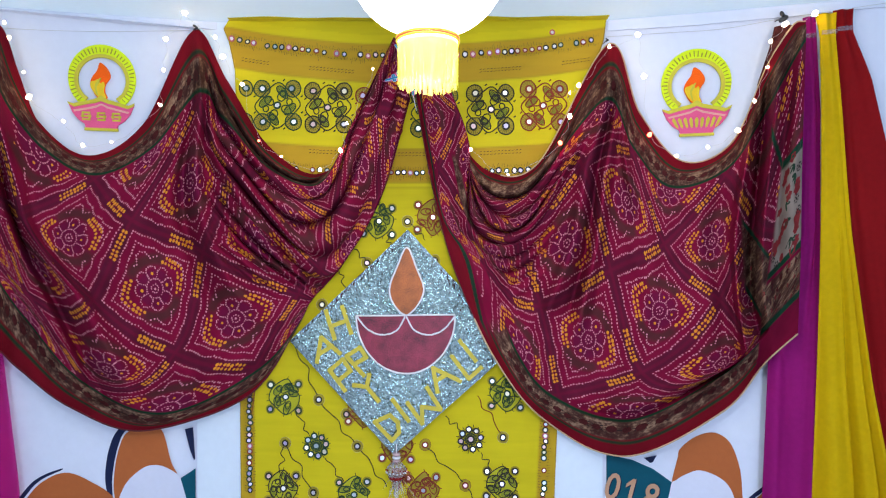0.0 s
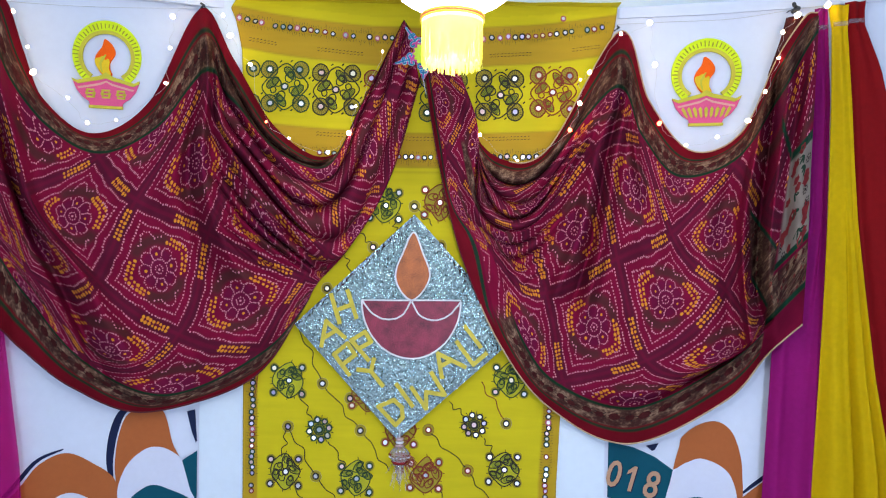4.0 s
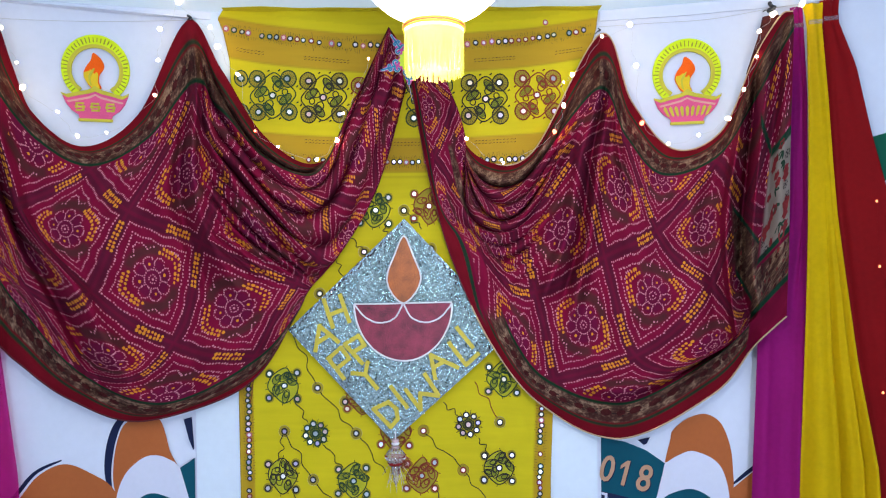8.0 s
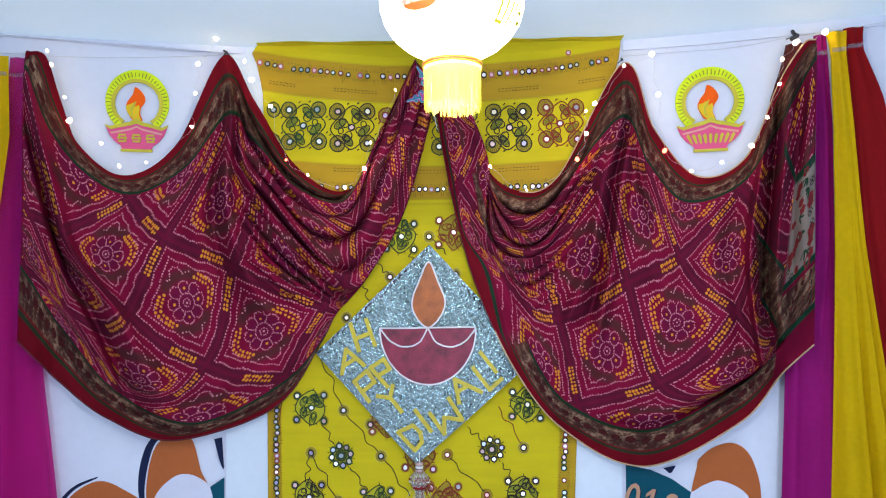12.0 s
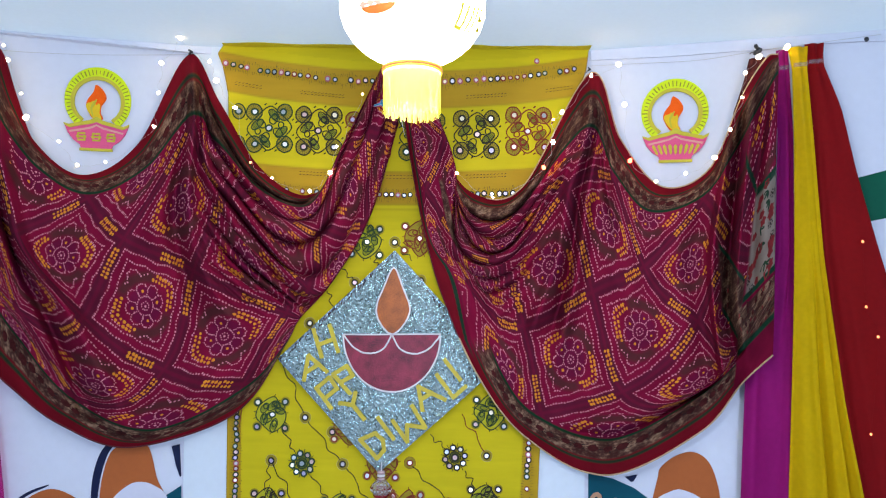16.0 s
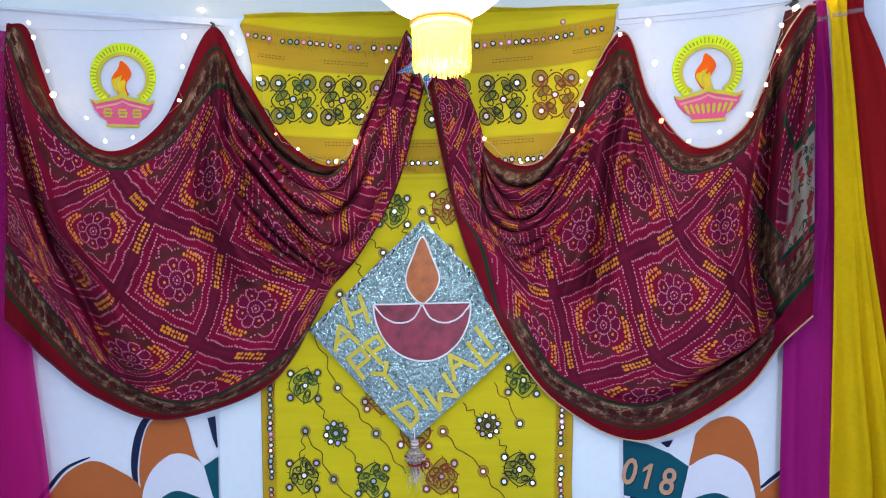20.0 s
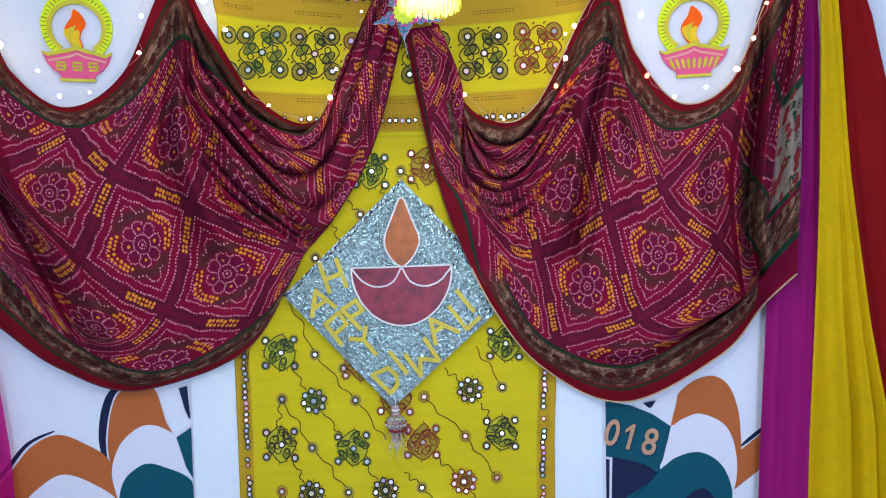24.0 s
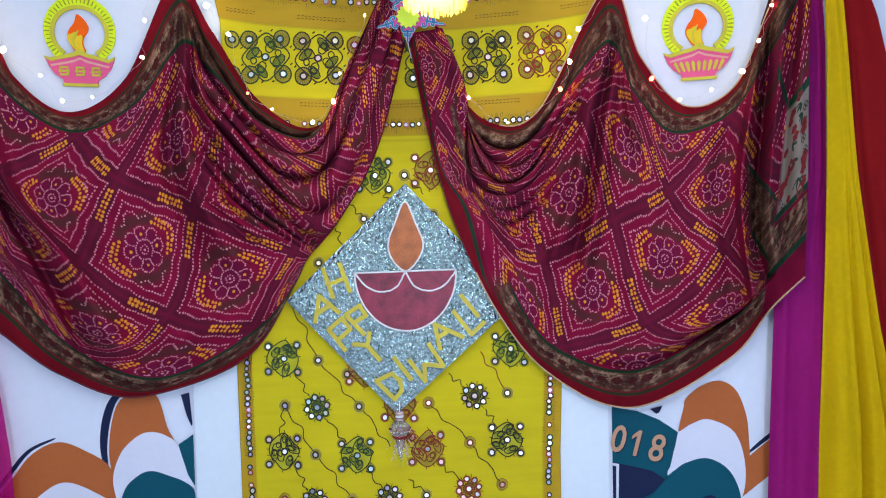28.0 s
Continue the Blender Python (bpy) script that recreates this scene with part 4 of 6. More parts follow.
_nt.links.new(_sc.outputs[0], _nt.nodes["Principled BSDF"].inputs["Base Color"])

M_MIRROR = material("mirror_chip", (0.92, 0.86, 0.91), 0.36, 0.9)
_nt = M_MIRROR.node_tree
_oi = _nt.nodes.new("ShaderNodeObjectInfo")
_rp = _nt.nodes.new("ShaderNodeValToRGB")
_rp.color_ramp.interpolation = "CONSTANT"
_rp.color_ramp.elements[0].color, _rp.color_ramp.elements[1].color = (0.84, 0.79, 0.84, 1), (0.80, 0.56, 0.55, 1)
_rp.color_ramp.elements[1].position = 0.80
for _pos, _col in ((0.40, (0.70, 0.60, 0.86, 1)), (0.55, (0.90, 0.80, 0.62, 1)), (0.68, (0.42, 0.46, 0.52, 1))):
    _rp.color_ramp.elements.new(_pos).color = _col
_nt.links.new(_oi.outputs["Random"], _rp.inputs[0])
_nt.links.new(_rp.outputs[0], _nt.nodes["Principled BSDF"].inputs["Base Color"])
M_FILL = material("thread_fill", (0.24, 0.26, 0.012), 0.85, var=0.25, var_scale=30, bump=0.4, bump_scale=300)
M_FILLB = material("thread_fill_brown", (0.36, 0.27, 0.015), 0.85, var=0.25, var_scale=30, bump=0.4, bump_scale=300)
M_THREAD = {
    "dark": material("thread_black", (0.028, 0.024, 0.012), 0.8, var=0.2, var_scale=60),
    "green": material("thread_green", (0.02, 0.055, 0.018), 0.8, var=0.2, var_scale=60),
    "red": material("thread_red", (0.26, 0.035, 0.012), 0.8, var=0.2, var_scale=60),
    "pink": material("thread_pink", (0.50, 0.12, 0.14), 0.8, var=0.2, var_scale=60),
    "white": material("thread_cream", (0.6, 0.5, 0.25), 0.8, var=0.2, var_scale=60),
}
XC = 0.08
ZTOP, Z1A, Z1B, Z2A, Z2B, Z3 = [p[1] for p in ((0.072, 2.419), (0.071, 2.341), (0.070, 2.225), (0.069, 2.020), (0.068, 1.916), (0.068, 1.900))]
ZEND = 0.62


def sag(x, z):
    k = min(max((z - 1.62) / 0.7, 0.0), 1.0)
    return 0.058 * k * min((x - XC) ** 2 / 0.36, 1.2)


def dup_y(x, z):
    k = min(max((z - 1.5) / 0.9, 0.0), 1.0)
    return 2.10 - 0.021 - 0.0035 * math.sin(9 * x + 2.5 * z) * (1 - k * 0.4) - 0.0025 * math.sin(23 * x + 1.5 * math.sin(3 * z)) - 0.003 * k * math.sin(30 * z + 4 * x)


def dup_edges(z):
    zs = (0.5, 0.95, 1.9, 2.2, 2.263, 2.356, 2.393, 2.43)
    l = (-0.475, -0.475, -0.482, -0.488, -0.491, -0.511, -0.526, -0.502)
    r = (0.497, 0.498, 0.535, 0.600, 0.620, 0.650, 0.655, 0.658)
    return np.interp(z, zs, l), np.interp(z, zs, r)


def band(q, lo, hi, soft=0.004):
    return min(max((q - lo) / soft + 0.5, 0.0), 1.0) * min(max((hi - q) / soft + 0.5, 0.0), 1.0)


dup = thing("dupatta", "yellow dupatta embroidered with mirrors, hung as backdrop", "dupatta")
nx, nz = 230, 380
verts, cols = [], []
YEL, GOLD, BROWN = np.array((0.60, 0.48, 0.004)), np.array((0.47, 0.275, 0.010)), np.array((0.20, 0.10, 0.01))
for k in range(nz):
    z = ZEND + (CEIL + 0.004 - ZEND) * k / (nz - 1)
    a, b = dup_edges(z)
    for i in range(nx):
        x = a + (b - a) * i / (nx - 1)
        verts.append((x, dup_y(x, z), z - 0.005))
        zr = z - sag(x, z)
        g = max(band(zr, Z1B, Z1A), band(zr, Z2B, Z2A), band(-zr, -Z3, 9.0) * max(band(x, a - 1, a + 0.045), band(x, b - 0.055, b + 1)) * 0.9)
        line = max(max(0.0, 1 - abs(zr - e) / 0.005) for e in (Z1A, Z1B, Z2A, Z2B, Z3))
        c = YEL + (GOLD - YEL) * g
        c = c + (BROWN - c) * line * 0.35
        if zr > Z1A + 0.03:
            c = c * 0.92
        cols.append((*c, 1))
idx = np.arange(nx * nz).reshape(nz, nx)
F = np.stack([idx[:-1, :-1], idx[:-1, 1:], idx[1:, 1:], idx[1:, :-1]], -1).reshape(-1, 4)
cl = sheet("cloth", verts, F.tolist(), M_DUP, dup)
cl.data.attributes.new("print", "FLOAT_COLOR", "POINT").data.foreach_set("color", np.array(cols).ravel())
sol = cl.modifiers.new("thick", "SOLIDIFY")
sol.thickness, sol.offset = 0.001, -1
# lip of the cloth turned onto the ceiling
bm = bmesh.new()
lip = []
for i in range(61):
    x = -0.505 + 1.163 * i / 60
    w = 0.030 + 0.006 * math.sin(11 * x) + 0.004 * math.sin(29 * x)
    lip.append((bm.verts.new((x, 2.079, CEIL - 0.004)), bm.verts.new((x, 2.079 - w, CEIL - 0.003)), bm.verts.new((x, 2.079 - w, CEIL - 0.0015)), bm.verts.new((x, 2.079, CEIL - 0.0015))))
for A, B in zip(lip, lip[1:]):
    for s in range(4):
        bm.faces.new((A[s], B[s], B[(s + 1) % 4], A[(s + 1) % 4]))
bmesh.ops.recalc_face_normals(bm, faces=bm.faces)
M_YPLAIN = material("dupatta_plain", (0.58, 0.47, 0.004), 0.8, var=0.1, var_scale=9, bump=0.2, bump_scale=300)
part("folded_top", bm, M_YPLAIN, dup)

# mirror chips with a stitched ring, shared meshes
bm = bmesh.new()
bmesh.ops.create_cone(bm, cap_ends=True, segments=14, radius1=1.0, radius2=0.82, depth=0.5)
bmesh.ops.rotate(bm, cent=(0, 0, 0), matrix=Matrix.Rotation(radians(90), 3, "X"), verts=bm.verts)
CHIP = bpy.data.meshes.new("mirror")
bm.to_mesh(CHIP)
bm.free()
CHIP.materials.append(M_MIRROR)
RING = {}
for key, mat in M_THREAD.items():
    bm = bmesh.new()
    tube(bm, [(math.cos(a) * 1.15, 0, math.sin(a) * 1.18) for a in np.arange(14) * math.pi / 7], 0.42, 5, True)
    RING[key] = bpy.data.meshes.new("thread_ring")
    bm.to_mesh(RING[key])
    bm.free()
    RING[key].shade_smooth()
    RING[key].materials.append(mat)
rnd = random.Random(5)


def chip(x, z, r, key, parent=dup):
    ob = new("mirror", CHIP)
    ob.parent = parent
    ob.matrix_local = Matrix.Translation((x, dup_y(x, z) - 0.0034, z)) @ Euler((radians(rnd.uniform(-14, 4)), radians(rnd.uniform(-20, 20)), radians(rnd.uniform(-9, 9)))).to_matrix().to_4x4() @ Matrix.Diagonal((r, r * 0.5, r * rnd.uniform(0.9, 1.1), 1))
    ring = new("thread_ring", RING[key])
    ring.parent = ob


def on_cloth(pts, lift=0.0028):
    return [(p[0], dup_y(p[0], p[1]) - lift, p[1]) for p in pts]


def threads(name, lines, key, parent, r=0.0012, closed=False):
    bm = bmesh.new()
    for pts in lines:
        tube(bm, on_cloth(pts), r, 4, closed)
    ob = part(name, bm, M_THREAD[key], parent, "", True)
    return tagged(ob, kind="stuff") if len(lines) > 1 else ob


def fills(lines, parent, mat=M_FILL):
    first = None
    for pts in lines:
        bm = bmesh.new()
        f = bm.faces.new([bm.verts.new(p) for p in on_cloth(pts, 0.0014)])
        f.normal_update()
        if f.normal.y > 0:
            f.normal_flip()
        first = part("thread_fill", bm, mat, parent) if first is None or parent is not dup else part("thread_fill", bm, mat, first)
        first = first if parent is not dup else (first if first.parent is dup else first.parent)
    return first


def ellipse(x, z, a, b, turn=0.0, n=16, wob=0.0):
    out = []
    for k in range(n):
        t = 2 * math.pi * k / n
        e, f = a * math.cos(t) * (1 + wob * rnd.uniform(-1, 1)), b * math.sin(t) * (1 + wob * rnd.uniform(-1, 1))
        out.append((x + e * math.cos(turn) - f * math.sin(turn), z + e * math.sin(turn) + f * math.cos(turn)))
    return out


def square_motif(x, z, key):
    """Square of the top band: a looped diamond, four ringed mirrors and one in the middle."""
    w, g = 0.070, 0.82
    core = fills([ellipse(x + sx * 0.048, z + sz * 0.051, 0.0250, 0.0265, 0, 16, 0.05) for sx in (-1, 1) for sz in (-1, 1)], dup, M_FILLB)
    core.name = "embroidered_square"
    fills([ellipse(x + dx * g, z + dz * g, 0.020, 0.0095, t, 14, 0.06) for dx, dz, t in ((0.018, 0.05, -0.9), (-0.046, 0.014, 0.7), (0.046, -0.014, 0.7), (-0.018, -0.05, -0.9))], core)
    lines = [smooth_line([(x, z + w), (x + 0.034, z + 0.046), (x + w, z + 0.007), (x + 0.050, z - 0.025), (x, z - w), (x - 0.034, z - 0.046), (x - w, z - 0.008), (x - 0.050, z + 0.025)], 5, True)]
    lines += [ellipse(x + dx * g, z + dz * g, 0.023, 0.0115, t, 14, 0.06) for dx, dz, t in ((0.018, 0.05, -0.9), (-0.046, 0.014, 0.7), (0.046, -0.014, 0.7), (-0.018, -0.05, -0.9))]
    lines += [ellipse(x + sx * 0.048, z + sz * 0.051, 0.0250, 0.0265, 0, 16, 0.05) for sx in (-1, 1) for sz in (-1, 1)]
    lines += [ellipse(x + dx * 0.66, z + dz * 0.66, 0.012, 0.016, t, 12, 0.08) for dx, dz, t in ((0.02, 0.042, -0.5), (-0.04, 0.02, 0.9), (0.04, -0.02, 0.9), (-0.02, -0.042, -0.5))]
    lines += [ellipse(x + sx * dx * g, z + sz * dz * g, 0.009, 0.010, 0, 9, 0.1) for dx, dz in ((0.02, 0.045), (0.045, 0.012)) for sx, sz in ((1, 1), (-1, -1))]
    threads("thread", lines, key, core, 0.0019, True)
    ticks = [[(x + dx * g, z + dz * g), (x + dx * g + 0.006, z + dz * g + 0.005)] for dx, dz in ((-0.02, 0.09), (0.02, 0.092), (-0.02, -0.092), (0.02, -0.09), (0.088, 0.03), (0.088, -0.03), (-0.09, 0.03), (-0.09, -0.03))]
    threads("stitch", ticks, key, core, 0.002)
    rays = [[(x + sx * 0.048 + q * math.cos(a), z + sz * 0.051 + q * 1.08 * math.sin(a)) for q in (0.011, 0.0240)] for sx in (-1, 1) for sz in (-1, 1) for a in np.arange(18) * math.pi / 9]
    rays += [[(x + dx * g + q * math.cos(t + 1.57) + e * math.cos(t), z + dz * g + q * math.sin(t + 1.57) + e * math.sin(t)) for q in (-0.009, 0.009)] for dx, dz, t in ((0.018, 0.05, -0.9), (-0.046, 0.014, 0.7), (0.046, -0.014, 0.7), (-0.018, -0.05, -0.9)) for e in np.linspace(-0.016, 0.016, 8)]
    threads("stitch", rays, key, core, 0.0005)
    for sx, sz in ((-1, -1), (-1, 1), (1, -1), (1, 1), (0, 0)):
        chip(x + sx * 0.048 + rnd.uniform(-0.004, 0.004), z + sz * 0.051, 0.0085, key, core)


M_FILLP = material("thread_fill_pale", (0.47, 0.44, 0.010), 0.85, var=0.2, var_scale=30, bump=0.4, bump_scale=300)


def knot_motif(x, z, key):
    """Knot of looped thread with mirrors on its corners."""
    turn = rnd.uniform(-0.2, 0.2)
    rim = [(x + sx * 0.047 + rnd.uniform(-0.004, 0.004), z + sz * 0.046 + rnd.uniform(-0.004, 0.004)) for sx, sz in ((0.1, 1.2), (0.62, 0.62), (1.02, 0.1), (0.78, -0.55), (0.0, -1.18), (-0.6, -0.66), (-1.02, -0.05), (-0.72, 0.62))]
    rim = smooth_line(rim, 5, True)
    core = fills([rim], dup, M_FILLB if key == "red" else M_FILLP)
    core.name = "embroidered_knot"
    loops = [(0.006, 0.032, 1.2), (0.030, 0.010, 2.4), (0.012, -0.030, 0.7), (-0.026, -0.014, 2.0), (-0.024, 0.020, 0.4), (0.018, 0.024, 2.9), (-0.008, -0.016, 1.5)]
    lines = [rim]
    pads = []
    for dx, dz, t in loops:
        t += turn + rnd.uniform(-0.8, 0.8)
        cx, cz = x + dx + rnd.uniform(-0.006, 0.006), z + dz + rnd.uniform(-0.006, 0.006)
        big = rnd.uniform(0.8, 1.3)
        pads.append([(p, q) for p, q in ellipse(cx, cz, 0.015, 0.0095, t, 12, 0.06)])
        lines.append(ellipse(cx, cz, 0.0185 * big, 0.0105, t, 14, 0.10))
        lines.append(ellipse(cx + 0.006 * math.cos(t), cz + 0.006 * math.sin(t), 0.0085 * big, 0.0065, t, 11, 0.12))
    for p in pads:
        bm = bmesh.new()
        f = bm.faces.new([bm.verts.new(v) for v in on_cloth(p, 0.0019)])
        f.normal_update()
        if f.normal.y > 0:
            f.normal_flip()
        part("thread_fill", bm, M_FILL if key != "red" else M_FILLB, core)
    threads("thread", lines, key, core, 0.0016, True)
    twigs = []
    for k in range(11):
        p = rim[(k * len(rim)) // 11]
        a = math.atan2(p[1] - z, p[0] - x) + rnd.uniform(-0.5, 0.5)
        twigs.append([p, (p[0] + 0.009 * math.cos(a), p[1] + 0.009 * math.sin(a))])
    threads("stitch", twigs, key, core, 0.0010)
    for sx, sz in ((-0.044, 0.038), (0.042, 0.040), (-0.046, -0.038), (0.042, -0.042), (0.002, 0.0)):
        if sx != 0.002:
            bm = bmesh.new()
            f = bm.faces.new([bm.verts.new(v) for v in on_cloth(ellipse(x + sx, z + sz, 0.0155, 0.016, 0, 13, 0.05), 0.0011)])
            f.normal_update()
            if f.normal.y > 0:
                f.normal_flip()
            part("thread_fill", bm, M_FILLB, core)
        chip(x + sx, z + sz, 0.0075, key, core)


def flower_motif(x, z, key):
    core = fills([ellipse(x, z, 0.020, 0.020, 0, 12, 0.1)], dup, M_FILL)
    core.name = "embroidered_flower"
    twigs = [[(x + 0.012 * math.cos(a), z + 0.012 * math.sin(a)), (x + 0.046 * math.cos(a), z + 0.046 * math.sin(a))] for a in np.arange(16) * math.pi / 8 + 0.2]
    threads("stitch", twigs, key, core, 0.0009)
    threads("thread", [ellipse(x, z, 0.017, 0.017, 0, 12, 0.1)], key, core, 0.0014, True)
    chip(x, z, 0.0085, key, core)
    for k in range(8):
        a = k * math.pi / 4 + 0.2
        chip(x + 0.031 * math.cos(a), z + 0.031 * math.sin(a), 0.0072, key, core)


def single_motif(x, z, key):
    core = fills([ellipse(x, z, 0.018, 0.019, 0, 14, 0.06)], dup, M_FILLB)
    core.name = "embroidered_disc"
    threads("thread", [ellipse(x, z, 0.018, 0.019, 0, 14, 0.06)], "white" if key == "dark" else key, core, 0.0005, True)
    chip(x, z, 0.0072, key, core)


def vine(pts, key):
    """A wavy stem between two motifs."""
    (x0, z0), (x1, z1) = pts
    n = 18
    L = math.hypot(x1 - x0, z1 - z0)
    nx_, nz_ = -(z1 - z0) / L, (x1 - x0) / L
    line = []
    for k in range(n + 1):
        t = k / n
        s = 0.008 * math.sin(t * 2 * math.pi * 1.5 + x0 * 9) * math.sin(math.pi * t) + 0.003 * math.sin(t * 17 + z0 * 40) * math.sin(math.pi * t)
        line.append((x0 + (x1 - x0) * t + nx_ * s, z0 + (z1 - z0) * t + nz_ * s))
    threads("vine", [line], key, dup, 0.0014)


for k, (x, z) in enumerate([(-0.358, 2.151), (-0.201, 2.143), (-0.044, 2.130), (0.127, 2.129), (0.299, 2.135), (0.465, 2.148)]):
    square_motif(x, z, ("green", "dark", "red", "green", "dark", "red")[k])
for dz in (-0.050, 0.052):
    x, z = -0.455, 2.151 + dz
    core = fills([ellipse(x, z, 0.0205, 0.0245, 0, 16, 0.05)], dup, M_FILLB)
    core.name = "embroidered_disc"
    threads("thread", [ellipse(x, z, 0.0205, 0.0245, 0, 16, 0.05)], "green", core, 0.0019, True)
    chip(x, z, 0.0085, "green", core)
KNOTS = [(-0.336, 1.247), (0.350, 1.260), (-0.344, 0.962), (-0.123, 0.946), (0.091, 0.960), (0.334, 0.981), (-0.347, 0.693), (-0.133, 0.693), (0.083, 0.692), (0.324, 0.701)]
for k, (x, z) in enumerate(KNOTS):
    knot_motif(x, z, ("green", "green", "dark", "green", "red", "dark", "red", "green", "green", "red")[k])
for k, (x, z) in enumerate([(-0.046, 1.792), (0.121, 1.804), (-0.092, 1.212), (0.012, 1.098)]):
    knot_motif(x, z, ("green", "red", "red", "red")[k])
FLOWERS = [(-0.238, 1.097), (0.240, 1.117), (-0.254, 0.809), (-0.026, 0.814), (0.216, 0.832)]
for k, (x, z) in enumerate(FLOWERS):
    flower_motif(x, z, ("green", "dark", "dark", "dark", "red")[k])
SINGLES = [(-0.230, 1.240), (-0.111, 1.096), (0.099, 1.101), (0.339, 1.125), (-0.336, 1.103), (-0.247, 0.952), (0.223, 0.974), (0.318, 0.843), (-0.346, 0.815), (-0.140, 0.809), (0.086, 0.818), (0.212, 0.692), (-0.024, 0.670), (-0.261, 0.665), (-0.025, 1.244)]
for k, (x, z) in enumerate(SINGLES):
    single_motif(x, z, "red" if k in (2, 6, 7, 8) else "dark")
for x, z in [(0.044, 1.791), (-0.081, 1.663), (-0.220, 1.534), (0.128, 1.671), (-0.144, 1.196)]:
    single_motif(x, z, "dark")
for pts in ([(-0.302, 1.200), (-0.262, 1.133)], [(-0.210, 1.060), (-0.154, 0.990)], [(-0.305, 1.406), (-0.235, 1.254)], [(-0.221, 1.227), (-0.120, 1.109)], [(-0.099, 1.082), (-0.020, 0.971)],
            [(-0.342, 1.092), (-0.355, 1.009)], [(-0.331, 1.092), (-0.254, 0.963)], [(-0.236, 0.939), (-0.147, 0.824)], [(-0.309, 0.908), (-0.275, 0.843)], [(-0.222, 0.768), (-0.160, 0.715)],
            [(-0.095, 0.898), (-0.049, 0.846)], [(0.001, 0.771), (0.058, 0.720)], [(-0.131, 0.796), (-0.033, 0.681)], [(0.106, 1.090), (0.215, 0.985)], [(0.232, 0.963), (0.311, 0.854)],
            [(0.033, 0.870), (0.081, 0.829)], [(0.095, 0.805), (0.203, 0.703)], [(0.132, 0.912), (0.189, 0.860)], [(0.243, 0.795), (0.293, 0.733)], [(0.272, 1.076), (0.302, 1.025)],
            [(0.162, 1.189), (0.208, 1.144)], [(0.261, 1.252), (0.332, 1.138)], [(-0.350, 0.802), (-0.374, 0.731)], [(-0.339, 0.802), (-0.273, 0.678)],
            [(-0.122, 1.708), (-0.086, 1.672)], [(-0.167, 1.637), (-0.146, 1.583)], [(0.053, 1.784), (0.099, 1.733)], [(-0.019, 1.749), (-0.009, 1.716)]):
    vine(pts, "red" if pts[0][0] > 0.05 and pts[0][1] < 1.3 and rnd.random() < 0.3 else "dark")
for x, z in [(0.491, 2.374)]:
    chip(x, z, 0.006, "pink")
threads("loose_thread", [smooth_line([(-0.426, 1.289), (-0.434, 1.235), (-0.441, 1.182), (-0.445, 1.119)], 5)], "red", dup, 0.0011)
# bead rows on the gold bands and down both sides
RING_ORDER = ("dark", "dark", "red", "green", "pink", "dark")
for n, (zc, step) in enumerate(((Z1A - 0.039, 0.0235), (Z2B + 0.026, 0.0235))):
    x = -0.50
    k = 0
    while x < 0.62:
        zz = zc + sag(x, zc + 0.03)
        if dup_edges(zz)[0] + 0.01 < x < dup_edges(zz)[1] - 0.01:
            if rnd.random() > 0.06:
                chip(x, zz + rnd.uniform(-0.002, 0.002), rnd.uniform(0.0054, 0.0068), rnd.choice(RING_ORDER))
        x += step * rnd.uniform(0.78, 1.12)
        k += 1
    twigs = []
    for i in range(150):
        xx = -0.5 + i * 0.0076
        zz = zc + sag(xx, zc + 0.03)
        h = 0.009 + 0.010 * (1 if (i // 7) % 2 else 0) * rnd.random()
        for s in (-1, 1):
            twigs.append([(xx, zz + s * 0.010), (xx + rnd.uniform(-0.004, 0.004), zz + s * (0.010 + h * rnd.uniform(0.5, 1)))])
    threads("feather_stitch", twigs, "green" if n == 0 else "dark", dup, 0.0004)
for zc in (Z1B + 0.02, Z1B + 0.028, Z2A - 0.018, Z2A - 0.027):
    dash = []
    x = -0.47
    while x < 0.6:
        if math.sin(x * 24) > -0.1:
            zz = zc + sag(x, zc)
            dash.append([(x, zz), (x + 0.007, zz + 0.002)])
        x += 0.011
    threads("running_stitch", dash, "dark", dup, 0.0007)
for side in (0, 1):
    z = Z3 - 0.02
    k = 0
    while z > 0.70:
        x = dup_edges(z)[0] + 0.030 if side == 0 else dup_edges(z)[1] - 0.036
        if not side or z < 1.4 or rnd.random() < 0.8:
            chip(x + rnd.uniform(-0.003, 0.003), z, rnd.uniform(0.0054, 0.0068), rnd.choice(RING_ORDER))
        z -= 0.0175 * rnd.choice((0.9, 0.95, 1.0, 1.0, 1.05, 1.1, 1.0, 2.2))
        k += 1
    tw = []
    for i in range(110):
        zz = Z3 - 0.02 - i * 0.0085
        x = dup_edges(zz)[0] + 0.030 if side == 0 else dup_edges(zz)[1] - 0.036
        for s in (-1, 1):
            tw.append([(x + s * 0.009, zz), (x + s * rnd.uniform(0.013, 0.02), zz + 0.002)])
    threads("feather_stitch", tw, "dark", dup, 0.0004)

# ---- foil board ----
M_FOIL = material("crumpled_foil", (0.40, 0.53, 0.54), 0.20, 0.95, var=0.20, var_scale=9)
_nt = M_FOIL.node_tree
_v = _nt.nodes.new("ShaderNodeTexVoronoi")
_v.feature = "DISTANCE_TO_EDGE"
_v.inputs["Scale"].default_value = 55
_nz = _nt.nodes.new("ShaderNodeTexNoise")
_nz.inputs["Scale"].default_value, _nz.inputs["Detail"].default_value, _nz.inputs["Distortion"].default_value = 40, 2, 2.8
_tc = _nt.nodes.new("ShaderNodeTexCoord")
_ad = _nt.nodes.new("ShaderNodeMath")
_ad.operation = "ADD"
_bp = _nt.nodes.new("ShaderNodeBump")
